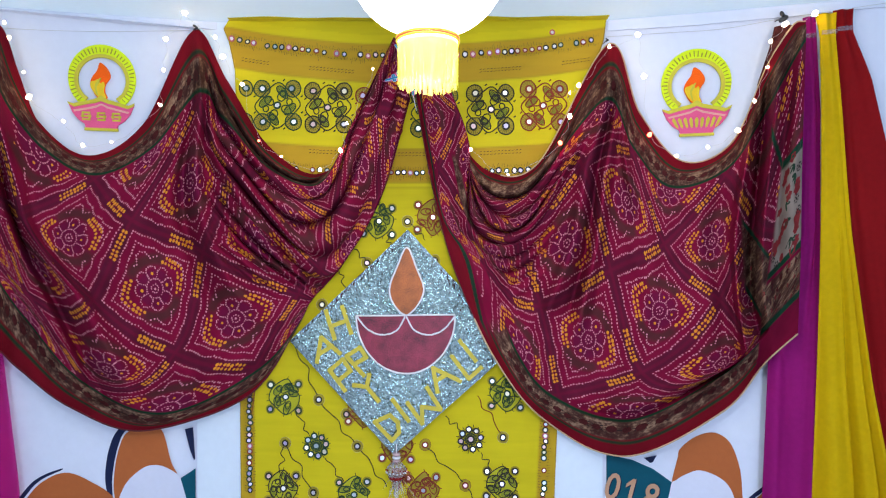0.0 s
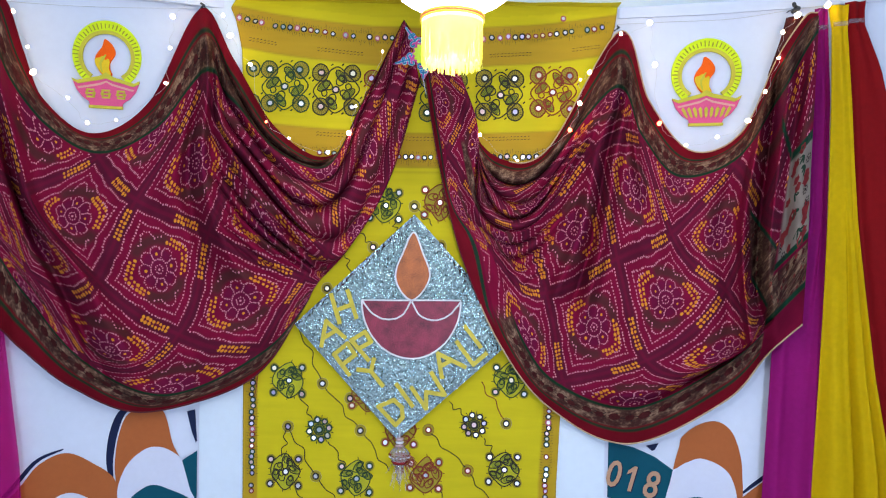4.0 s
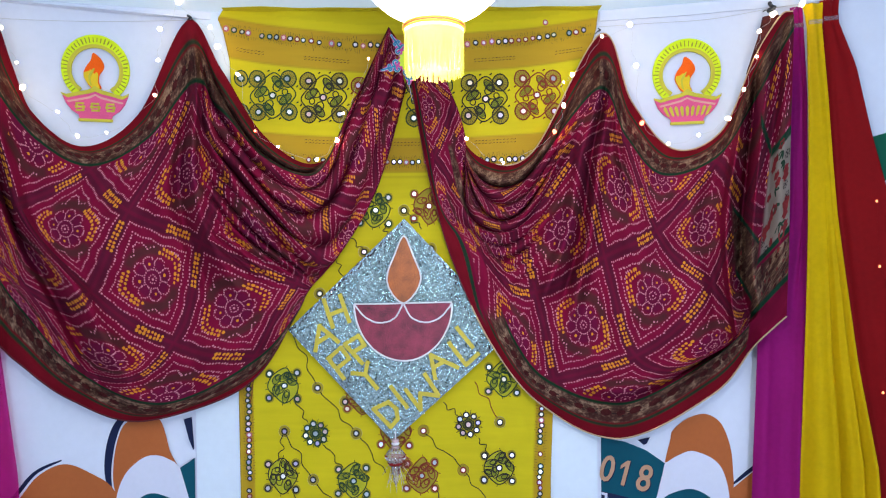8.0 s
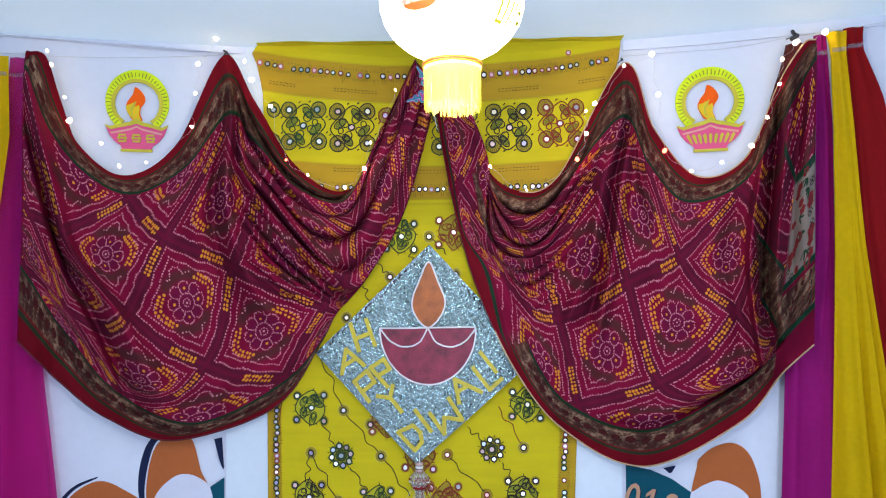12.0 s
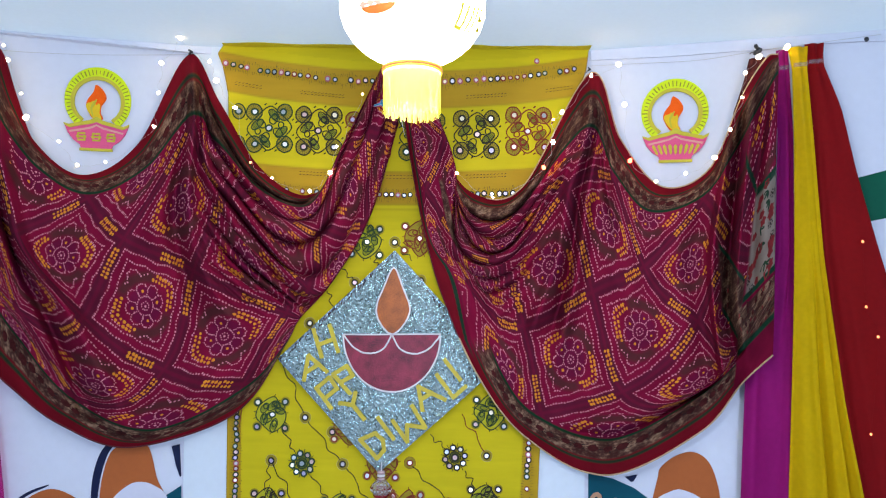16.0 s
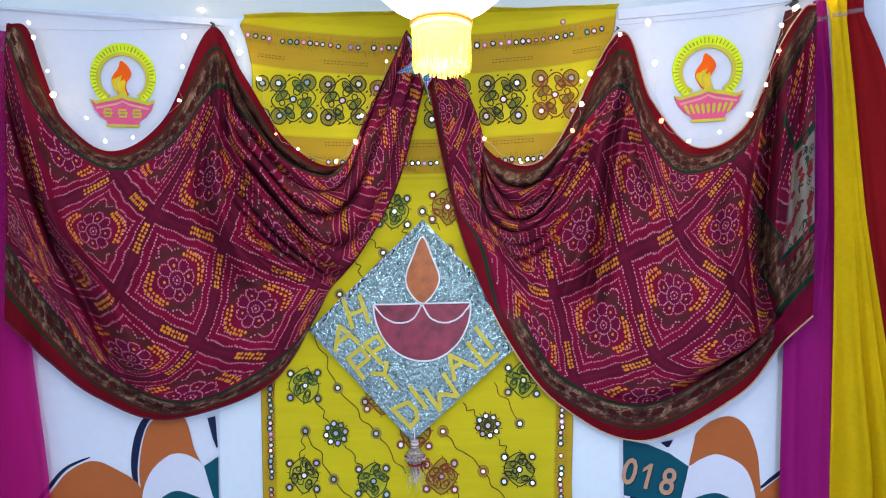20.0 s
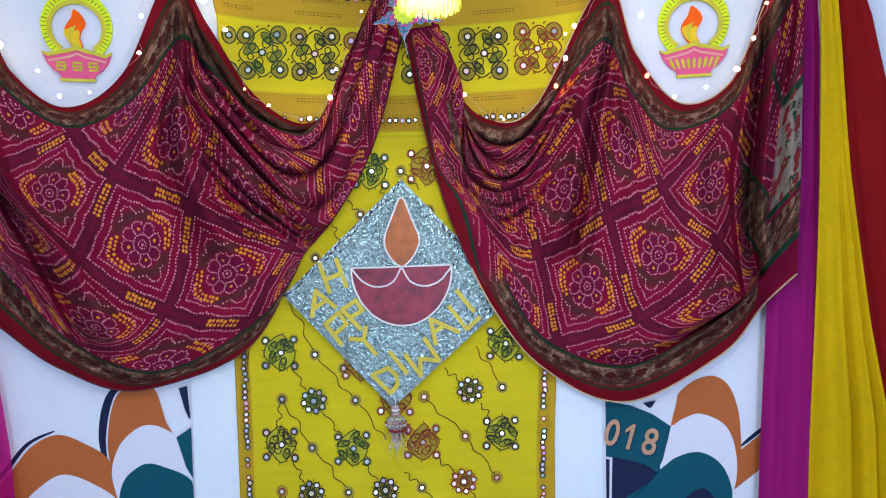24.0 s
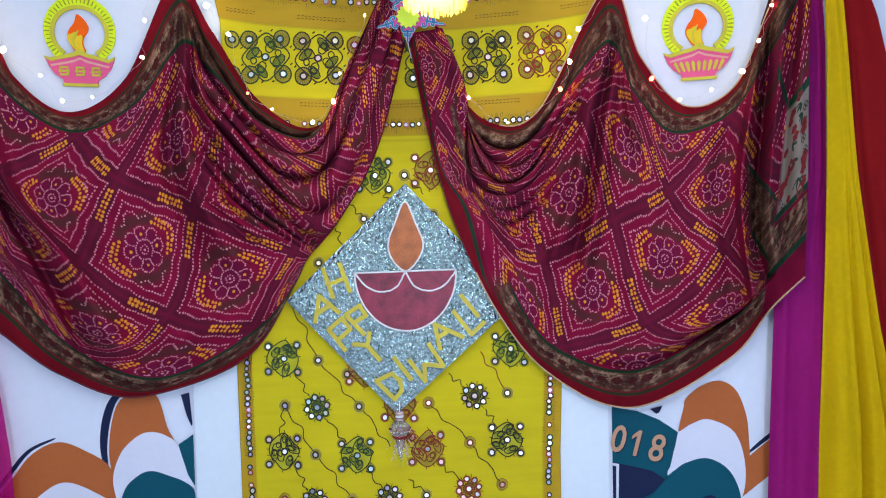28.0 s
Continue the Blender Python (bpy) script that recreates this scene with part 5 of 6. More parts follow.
_bp.inputs["Strength"].default_value, _bp.inputs["Distance"].default_value = 0.8, 0.008
_nt.links.new(_tc.outputs["Object"], _v.inputs["Vector"])
_nt.links.new(_tc.outputs["Object"], _nz.inputs["Vector"])
_nt.links.new(_v.outputs["Distance"], _ad.inputs[0])
_nt.links.new(_nz.outputs["Fac"], _ad.inputs[1])
_nt.links.new(_ad.outputs[0], _bp.inputs["Height"])
_nt.links.new(_bp.outputs["Normal"], _nt.nodes["Principled BSDF"].inputs["Normal"])
M_BOARD = material("board_edge", (0.5, 0.5, 0.52), 0.6, var=0.1, var_scale=20)
M_BOWL = material("glitter_maroon", (0.26, 0.018, 0.045), 0.45, 0.1, var=0.75, var_scale=22, bump=0.5, bump_scale=160)
M_FLAME = material("glitter_orange", (0.42, 0.105, 0.012), 0.45, 0.1, var=0.6, var_scale=22, bump=0.5, bump_scale=160)
M_CORD = material("white_cord", (0.75, 0.73, 0.74), 0.7, var=0.1, var_scale=60)
M_STICK = material("yellow_strip", (0.58, 0.46, 0.03), 0.5, var=0.2, var_scale=30, bump=0.1, bump_scale=200)

board = thing("diwali_board", "silver foil diamond board with a diya and yellow letters", "decoration")
BX, BZ = 0.026, 1.421
HX, HZ = 0.345, 0.340
BY = 2.10 - 0.048


def foil_height(x, z):
    """Curly creases pressed into the foil."""
    wx = x + 0.014 * noise.noise((x * 45, z * 45, 7.7))
    wz = z + 0.014 * noise.noise((x * 45, z * 45, 2.2))
    a, b = abs(noise.noise((wx * 85, wz * 85, 0.3))), abs(noise.noise((wx * 120, wz * 120, 4.3)))
    return 0.0034 * min(1.0, a * 4.5) + 0.0024 * min(1.0, b * 3.5)


NB = 270
TOP_C, RIGHT_C, BOT_C, LEFT_C = [np.array(c) for c in ((0.046, 1.765), (0.376, 1.408), (0.004, 1.076), (-0.315, 1.425))]
verts = []
for i in range(NB + 1):
    for j in range(NB + 1):
        a, b = i / NB, j / NB
        x, z = (1 - a) * (1 - b) * TOP_C + a * (1 - b) * RIGHT_C + a * b * BOT_C + (1 - a) * b * LEFT_C
        e = min(a, b, 1 - a, 1 - b)
        verts.append((x, BY - foil_height(x, z) * min(1, e * 30), z))
idx = np.arange((NB + 1) ** 2).reshape(NB + 1, NB + 1)
F = np.stack([idx[:-1, :-1], idx[:-1, 1:], idx[1:, 1:], idx[1:, :-1]], -1).reshape(-1, 4).tolist()
sheet("foil", verts, F, M_FOIL, board, "crumpled silver foil")
bm = bmesh.new()
plate(bm, [tuple(c) for c in (TOP_C, RIGHT_C, BOT_C, LEFT_C)], lambda x: BY + 0.001, 0.018)
part("backing", bm, M_BOARD, board)
DXC, DZC = 0.041, 1.503


def bowl_line(n=28):
    return [(DXC + 0.1505 * math.cos(a), DZC - 0.176 * math.sin(a)) for a in np.linspace(math.pi, 0, n)]


bm = bmesh.new()
plate(bm, bowl_line(), lambda x: BY - 0.0065, 0.006)
part("bowl", bm, M_BOWL, board, "glittered maroon lamp bowl")
FX, FZ = 0.044, 1.607
flame = smooth_line([(FX + 0.001, FZ + 0.104), (FX + 0.030, FZ + 0.040), (FX + 0.052, FZ - 0.020), (FX + 0.036, FZ - 0.068), (FX - 0.002, FZ - 0.102), (FX - 0.040, FZ - 0.068), (FX - 0.052, FZ - 0.020), (FX - 0.030, FZ + 0.042)], 6, True)
bm = bmesh.new()
plate(bm, flame, lambda x: BY - 0.0065, 0.006)
part("flame", bm, M_FLAME, board, "glittered orange flame")


def cord(pts, closed=False):
    bm = bmesh.new()
    jit = [(p[0] + rnd.uniform(-0.0006, 0.0006), BY - 0.0085, p[1] + rnd.uniform(-0.0006, 0.0006)) for p in pts]
    tube(bm, jit, 0.0026, 6, closed)
    part("cord", bm, M_CORD, board, "", True)


cord(flame, True)
cord(bowl_line())
cord([(DXC - 0.1505, DZC), (DXC - 0.05, DZC + 0.001), (DXC + 0.06, DZC + 0.003), (DXC + 0.151, DZC + 0.004)])
for s in (-1, 1):
    cord(smooth_line([(DXC + s * 0.1505, DZC), (DXC + s * 0.115, DZC - 0.042), (DXC + s * 0.072, DZC - 0.058), (DXC + s * 0.028, DZC - 0.045), (DXC + s * 0.002, DZC - 0.002)], 6))


def letter(name, *strokes):
    """A letter cut from flat yellow strips."""
    root = None
    for k, ((ax, az), (bx, bz)) in enumerate(strokes):
        L = math.hypot(bx - ax, bz - az)
        dx, dz = (bx - ax) / L, (bz - az) / L
        w = 0.0062
        y = BY - 0.0075 - 0.0006 * k
        out = [(ax - dz * w - dx * w * 0.6, az + dx * w - dz * w * 0.6), (bx - dz * w + dx * w * 0.6, bz + dx * w + dz * w * 0.6), (bx + dz * w + dx * w * 0.6, bz - dx * w + dz * w * 0.6), (ax + dz * w - dx * w * 0.6, az - dx * w - dz * w * 0.6)]
        bm = bmesh.new()
        plate(bm, out, lambda x: y, 0.0035)
        ob = part("letter_" + name if root is None else "strip", bm, M_STICK, root or board, "yellow letter " + name if root is None else "")
        root = root or ob


def strokes(*pts):
    return list(zip(pts, pts[1:]))


letter("h", ((-0.203, 1.518), (-0.176, 1.432)), ((-0.153, 1.531), (-0.125, 1.449)), ((-0.190, 1.469), (-0.138, 1.489)))
letter("a", ((-0.230, 1.360), (-0.217, 1.437)), ((-0.217, 1.437), (-0.159, 1.387)), ((-0.221, 1.387), (-0.183, 1.411)))
letter("p", ((-0.191, 1.336), (-0.144, 1.274)), ((-0.191, 1.336), (-0.151, 1.370)), ((-0.151, 1.370), (-0.127, 1.336)), ((-0.127, 1.336), (-0.166, 1.304)))
letter("p", ((-0.140, 1.379), (-0.086, 1.320)), ((-0.140, 1.379), (-0.098, 1.406)), ((-0.098, 1.406), (-0.079, 1.376)), ((-0.079, 1.376), (-0.118, 1.354)))
letter("y", ((-0.078, 1.286), (-0.042, 1.242)), ((-0.078, 1.286), (-0.119, 1.291)), ((-0.078, 1.286), (-0.070, 1.324)))
letter("d", ((-0.054, 1.179), (-0.001, 1.123)), ((-0.054, 1.179), (-0.007, 1.200)), ((-0.007, 1.200), (0.017, 1.178)), ((0.017, 1.178), (0.021, 1.148)), ((0.021, 1.148), (-0.001, 1.123)))
letter("i", ((0.000, 1.248), (0.050, 1.182)))
letter("w", ((0.046, 1.238), (0.092, 1.174)), ((0.092, 1.174), (0.090, 1.226)), ((0.090, 1.226), (0.148, 1.218)), ((0.148, 1.218), (0.105, 1.286)))
letter("a", ((0.138, 1.270), (0.124, 1.344)), ((0.124, 1.344), (0.208, 1.304)), ((0.131, 1.304), (0.165, 1.324)))
letter("l", ((0.181, 1.381), (0.233, 1.312)), ((0.233, 1.312), (0.271, 1.346)))
letter("i", ((0.205, 1.428), (0.254, 1.366)))
pend = thing("hanging_ornament", "beaded glass ornament, red strands standing in for reddish shade behind", "ornament")
M_GLASS = material("ornament_glass", (0.93, 0.88, 0.84), 0.06, 0.0, spec=0.6)
M_GLASS.node_tree.nodes["Principled BSDF"].inputs["Transmission Weight"].default_value = 0.8
M_BEADR = material("bead_red", (0.30, 0.012, 0.016), 0.25, 0.2, var=0.4, var_scale=60)
M_CAP = material("ornament_cap", (0.78, 0.55, 0.58), 0.25, 0.5)
M_SHADESTRAND = material("red_shade_strand", (0.30, 0.06, 0.02), 0.3, 0.5, var=0.5, var_scale=80)
PX, PZ = 0.013, 1.083
PY = BY - 0.012
bm = bmesh.new()
tube(bm, [(PX, PY, PZ + 0.03), (PX, PY, PZ)], 0.0012, 5)
part("cord", bm, M_CORD, pend)
for dz, h, mat in ((0.0, 0.007, M_CAP), (-0.010, 0.006, M_CORD), (-0.019, 0.005, M_CAP)):
    bm = bmesh.new()
    tube(bm, [(PX, PY, PZ + dz + h / 2), (PX, PY, PZ + dz), (PX, PY, PZ + dz - h / 2)], 0.0125, 14, False, [0.9, 1.05, 0.9])
    part("cap_ring", bm, mat, pend, "", True)


def turned(profile, cx, cy, cz, flutes, depth, n=32):
    """A turned body: (radius, height) from the top down, fluted round its side."""
    bm = bmesh.new()
    rows = []
    for r, h in profile:
        rows.append([bm.verts.new((cx + r * (1 + depth * math.cos(flutes * a)) * math.cos(a), cy + r * (1 + depth * math.cos(flutes * a)) * math.sin(a), cz + h)) for a in np.arange(n) * 2 * math.pi / n])
    for p, q in zip(rows, rows[1:]):
        for k in range(n):
            bm.faces.new((p[k], q[k], q[(k + 1) % n], p[(k + 1) % n]))
    bm.faces.new(rows[0])
    bm.faces.new(rows[-1][::-1])
    return bm


part("glass_bell", turned(((0.010, 0.0), (0.016, -0.006), (0.026, -0.018), (0.030, -0.030), (0.027, -0.042), (0.017, -0.052), (0.010, -0.056)), PX, PY, PZ - 0.020, 8, 0.07), M_GLASS, pend, "clear fluted glass bell", True)
part("red_band", turned(((0.020, 0.0), (0.024, -0.003), (0.024, -0.011), (0.019, -0.015)), PX, PY, PZ - 0.060, 8, 0.05), M_BEADR, pend, "dark red velvet band", True)
part("glass_drop", turned(((0.008, 0.0), (0.013, -0.008), (0.010, -0.018), (0.013, -0.026), (0.008, -0.038), (0.010, -0.046), (0.005, -0.060), (0.0015, -0.066)), PX + 0.001, PY, PZ - 0.072, 6, 0.08), M_GLASS, pend, "clear glass drop", True)
for rz, rr, n, mat in ((-0.046, 0.032, 18, M_BEADR), (-0.053, 0.031, 18, M_CORD), (-0.079, 0.017, 11, M_GLASS)):
    for k in range(n):
        bm = bmesh.new()
        a = 2 * math.pi * k / n + rz * 40
        bmesh.ops.create_icosphere(bm, subdivisions=1, radius=0.0027)
        bmesh.ops.translate(bm, verts=bm.verts, vec=(PX + rr * math.cos(a), PY + rr * math.sin(a) * 0.8, PZ + rz + rnd.uniform(-0.002, 0.002)))
        part("bead", bm, mat, pend, "", True)
# red strands stand in for a red motif and reddish shade behind
for name, mat, n, L, spread in (("tinsel", M_SHADESTRAND, 46, 0.062, 0.9), ("glass_strands", M_GLASS, 16, 0.085, 0.9)):
    bm = bmesh.new()
    for k in range(n):
        a = rnd.uniform(-spread, spread) + (0.75 if name == "tinsel" else -0.1)
        b = rnd.uniform(0.0, 0.35)
        l = L * rnd.uniform(0.5, 1)
        p0 = Vector((PX + rnd.uniform(-0.012, 0.012), PY, PZ - (0.045 if name == "tinsel" else 0.066)))
        d = Vector((math.sin(a), -b * 0.4, -math.cos(a))).normalized()
        tube(bm, [p0, p0 + d * l * 0.5, p0 + d * l + Vector((0, 0, -0.010))], 0.0009, 3)
    tagged(part(name, bm, mat, pend), kind="stuff")

# ---- star at the gather ----
star = thing("paper_star", "pink paper star with teal swirls over the gathered cloth", "star")
SX, SZ = 0.071, 2.227
SY = wall_y(SX) - 0.115
M_STARP = material("star_pink", (0.62, 0.05, 0.30), 0.4, var=0.1, var_scale=30)
M_STARB = material("star_teal", (0.012, 0.20, 0.40), 0.4, var=0.1, var_scale=30)
M_STARL = material("star_pale", (0.42, 0.62, 0.62), 0.4, var=0.1, var_scale=30)
tips = [(-0.092, -0.026), (-0.004, -0.072), (0.108, -0.021), (0.070, 0.086), (-0.060, 0.086)]
outl = []
for k, (a, b) in enumerate(tips):
    c, d = tips[(k + 1) % 5]
    m = Vector((a + c, b + d)).normalized() * 0.034
    outl += [(SX + a, SZ + b), (SX + m.x, SZ + m.y)]
bm = bmesh.new()
plate(bm, outl, lambda x: SY, 0.008)
part("star_body", bm, M_STARP, star)
bm = bmesh.new()
plate(bm, [(SX + (0.031 + 0.003 * math.cos(14 * a)) * math.cos(a), SZ + 0.004 + (0.031 + 0.003 * math.cos(14 * a)) * math.sin(a)) for a in np.arange(84) * math.pi / 42], lambda x: SY - 0.0062, 0.0055)
part("centre", bm, material("star_lime", (0.62, 0.78, 0.02), 0.5, var=0.1, var_scale=40), star, "lime scalloped centre")
for k, (a, b) in enumerate(tips):
    L = math.hypot(a, b)
    dx, dz = a / L, b / L
    for s, far_, rad in ((-1, 0.42, 0.0105), (1, 0.42, 0.0105), (-1, 0.64, 0.0055), (1, 0.64, 0.0055)):
        for mat, rr, ww, yy in ((M_STARL, 1.0, 0.0044, 0.0010), (M_STARB, 1.0, 0.0026, 0.0034)):
            bm = bmesh.new()
            pts = []
            for q in range(14):
                t = q / 13 * 5.6
                r = rad * (1 - q / 16)
                cx, cz = far_ * L * dx - dz * s * rad, far_ * L * dz + dx * s * rad
                ang = math.atan2(dz, dx) + s * (t - 1.2)
                pts.append((SX + cx + r * math.cos(ang), SY - yy, SZ + cz + r * math.sin(ang)))
            tube(bm, [(SX + dx * L * (far_ + 0.30), SY - yy, SZ + dz * L * (far_ + 0.30))] + pts, ww * 0.75, 4)
            part("swirl", bm, mat, star)
bm = bmesh.new()
tube(bm, [(SX - 0.003, SY + 0.002, SZ - 0.068), (SX + 0.001, SY + 0.004, SZ - 0.090), (SX + 0.006, SY + 0.004, SZ - 0.112)], 0.0009, 5)
part("string", bm, M_CORD, star)

# ---- hems of the ceiling cloth ----
for nm, pts in (("trim_left", [(-1.455, 2.419), (-1.261, 2.422), (-0.997, 2.431), (-0.533, 2.436), (-0.534, 2.390), (-0.874, 2.396), (-1.175, 2.405), (-1.455, 2.405)]), ("trim_right", [(0.665, 2.425), (0.981, 2.410), (1.359, 2.393), (1.665, 2.382), (1.665, 2.372), (1.359, 2.385), (1.187, 2.380), (0.903, 2.377), (0.665, 2.382)])):
    bm = bmesh.new()
    plate(bm, [(x, min(z, CEIL - 0.001)) for x, z in pts], lambda x: wall_y(x) - 0.008, 0.007)
    tagged(part(nm, bm, M_BANNER), "white cloth hem along the ceiling edge", kind="structure")

# ---- cut-out diyas ----
M_DRING = material("foam_lime", (0.70, 0.82, 0.015), 0.6, var=0.06, var_scale=30, spec=0.12)
M_DGOLD = material("foam_olive", (0.58, 0.50, 0.05), 0.6, var=0.1, var_scale=30, spec=0.12)
M_DTICK = material("tick_olive", (0.28, 0.27, 0.02), 0.7)
M_DPINK = material("foam_pink", (0.72, 0.10, 0.24), 0.6, var=0.08, var_scale=30, spec=0.12)
M_DPALE = material("foam_pale_pink", (0.72, 0.36, 0.30), 0.6, var=0.08, var_scale=30, spec=0.12)
M_DFO = material("flame_orange", (0.95, 0.12, 0.004), 0.6, var=0.1, var_scale=30, spec=0.12)
M_DFY = material("flame_yellow", (0.78, 0.52, 0.02), 0.6, var=0.1, var_scale=30, spec=0.12)


def diya(x, z, petals, label, kx):
    ob = thing("diya_cutout", label, "decoration", "diya cut-outs")
    k = 0.00178

    def piece(name, mat, pts, off, parent=ob, smooth=False):
        if parent is not ob or name == "bowl":
            pts = [(a * (0.955 if b < -25 else 1.0), b) for a, b in pts]
        bm = bmesh.new()
        p = smooth_line(pts, 5, True) if smooth else pts
        plate(bm, [(x + a * k * kx, z + b * k * 0.97) for a, b in p], lambda q: wall_y(q) - off, 0.004)
        return part(name, bm, mat, parent)

    R, r, n = 58, 42, 44
    a0, a1 = radians(-52), radians(232)
    outer = [(R * math.cos(a), 3 + 1.03 * R * math.sin(a)) for a in np.linspace(a0, a1, n)]
    inner = [(r * math.cos(a), 0.97 * r * math.sin(a)) for a in np.linspace(a1, a0, n)]
    ring = piece("ring", M_DRING, outer + inner, 0.010)
    rim = [((r + 5.5) * math.cos(a), 0.97 * (r + 5.5) * math.sin(a)) for a in np.linspace(a0, a1, n)] + [((r - 1) * math.cos(a), 0.97 * (r - 1) * math.sin(a)) for a in np.linspace(a1, a0, n)]
    piece("inner_band", M_DGOLD, rim, 0.0115, ring)
    bm = bmesh.new()
    for a in np.linspace(a0 + 0.15, a1 - 0.15, 38):
        w = 0.9 * rnd.uniform(0.7, 1.2)
        q0, q1 = r + rnd.uniform(5, 7), R - rnd.uniform(0, 4)
        ca, sa = math.cos(a), math.sin(a)
        plate(bm, [(x + (q * ca - s * w * sa) * k * kx, z + (1.5 + q * sa + s * w * ca) * k * 0.97) for q, s in ((q0, -1), (q1, -1), (q1, 1), (q0, 1))], lambda q: wall_y(q) - 0.0112, 0.001)
    tagged(part("tick_mark", bm, M_DTICK, ring), kind="stuff")
    bowl = piece("bowl", M_DPINK, [(-59, -42), (-50, -47), (-30, -42), (-12, -38), (0, -32), (12, -38), (30, -42), (50, -46), (59, -41), (52, -58), (42, -70), (30, -78), (28, -84), (-28, -84), (-30, -78), (-42, -70), (-52, -58)], 0.014)
    piece("rim", M_DGOLD, [(-60, -40), (-50, -43), (-30, -38), (-12, -34), (0, -27), (12, -34), (30, -38), (50, -43), (60, -38), (58, -44), (48, -49), (28, -44), (12, -41), (0, -37), (-12, -41), (-28, -44), (-48, -49), (-58, -44)], 0.0165, bowl)
    piece("rim_line", M_DPALE, [(-50, -54), (-30, -50), (-12, -46), (0, -41), (12, -46), (30, -50), (50, -54), (48, -57), (28, -53), (10, -49), (0, -44), (-10, -49), (-28, -53), (-48, -57)], 0.0150, bowl)
    piece("foot", M_DGOLD, [(-30, -84), (30, -84), (30, -89), (-30, -89)], 0.015, bowl)
    if petals:
        for a in range(-4, 5):
            piece("petal", M_DGOLD, [(a * 10 - 3, -60), (a * 10, -56), (a * 10 + 3, -60), (a * 8.5 + 2, -72), (a * 8.0, -75), (a * 8.5 - 2, -72)], 0.0162, bowl)
    else:
        for a in (-27, 0, 27):
            for dx, dz, w, h in ((0, 0, 9, 1.6), (0, 6, 7, 1.6), (0, -6, 7, 1.6), (-6, 2, 1.6, 5), (6, -2, 1.6, 5)):
                piece("mark", M_DGOLD, [(a + dx - w, -64 + dz - h), (a + dx + w, -64 + dz - h), (a + dx + w, -64 + dz + h), (a + dx - w, -64 + dz + h)], 0.0162, bowl)
    fl = piece("flame", M_DFO, [(-4, 30), (-8, 17), (-17, 4), (-20, -8), (-15, -20), (-9, -29), (0, -33), (9, -30), (5, -20), (6, -8), (13, 3), (14, 11), (9, 21), (2, 28)], 0.012, ob, True)
    piece("flame_core", M_DFY, [(-18, -4), (-19, -11), (-14, -21), (-8, -28), (0, -32), (8, -30), (4, -20), (5, -9), (3, -3), (-2, -6), (-6, 1), (-12, -2)], 0.0145, fl, True)
    piece("flame_stroke", M_DGOLD, [(-1, 4), (-8, -4), (-11, -13), (-8, -26), (-6, -26), (-8, -13), (-4, -5)], 0.016, fl, True)
    return ob


dx, dz = -0.876, 2.216
diya(dx, dz, False, "lime and pink foam diya with gold marks on the bowl", 0.87)
dx, dz = 0.912, 2.197
diya(dx, dz, True, "lime and pink foam diya with a petal-patterned bowl", 0.925)


# ---- curtains ----
def curtain(name, label, mat, edges, off, pleats, amp, seed, calm=0.0):
    """Pleated curtain: edges are (z, left x, right x) from the top down."""
    ob = thing(name, label, "curtain", "side curtains")
    zs = np.array([e[0] for e in edges])[::-1]
    ls, rs = np.array([e[1] for e in edges])[::-1], np.array([e[2] for e in edges])[::-1]
    top, bottom = zs[-1], 0.02
    nx, nz = pleats * 24, 70
    verts = []
    for k in range(nz + 1):
        z = top + (bottom - top) * k / nz
        a, b = np.interp(z, zs, ls), np.interp(z, zs, rs)
        g = min(1.0, abs(z - (top - 0.06)) / 0.5 + 0.12) * min(1.0, 0.35 + (top - z) / 1.5)
        if calm:
            g *= min(1.0, max(0.05, (top - z - calm) / 0.9))
        for i in range(nx + 1):
            s = i / nx
            ph = 2 * math.pi * pleats * (s + 0.16 * math.sin(4 * s + seed)) + 0.9 * math.sin(1.3 * z + seed)
            x = a + (b - a) * s + 0.004 * math.cos(ph) * g
            y = wall_y(x) - off + amp * g * (math.sin(ph) + 0.3 * math.sin(2.3 * ph + seed) + 0.03 * math.sin(4.1 * ph + 3 * z)) + 0.004 * math.sin(3 * z + 9 * s)
            verts.append((x, y, z))
    idx = np.arange((nx + 1) * (nz + 1)).reshape(nz + 1, nx + 1)
    F = np.stack([idx[:-1, :-1], idx[1:, :-1], idx[1:, 1:], idx[:-1, 1:]], -1).reshape(-1, 4).tolist()
    cl = sheet("cloth", verts, F, mat, ob)
    sol = cl.modifiers.new("thick", "SOLIDIFY")
    sol.thickness, sol.offset = 0.0008, -1
    z = top - 0.055
    a, b = np.interp(z, zs, ls), np.interp(z, zs, rs)
    bm = bmesh.new()
    plate(bm, [(a + 0.001, z - 0.006), (b - 0.001, z - 0.005), (b - 0.001, z + 0.007), (a + 0.001, z + 0.006)], lambda q: wall_y(q) - off - amp * 0.3 - 0.003, 0.002)
    part("tie", bm, M_TIE, ob, "clear plastic tie")
    return ob


M_TIE = sheer("clear_tie", (0.62, 0.60, 0.68), 0.1, 0.80, 0.3)


def spans(*rows):
    """Edges of a curtain from pairs of points at one height."""
    return [(a[1], a[0], b[0]) for a, b in rows]


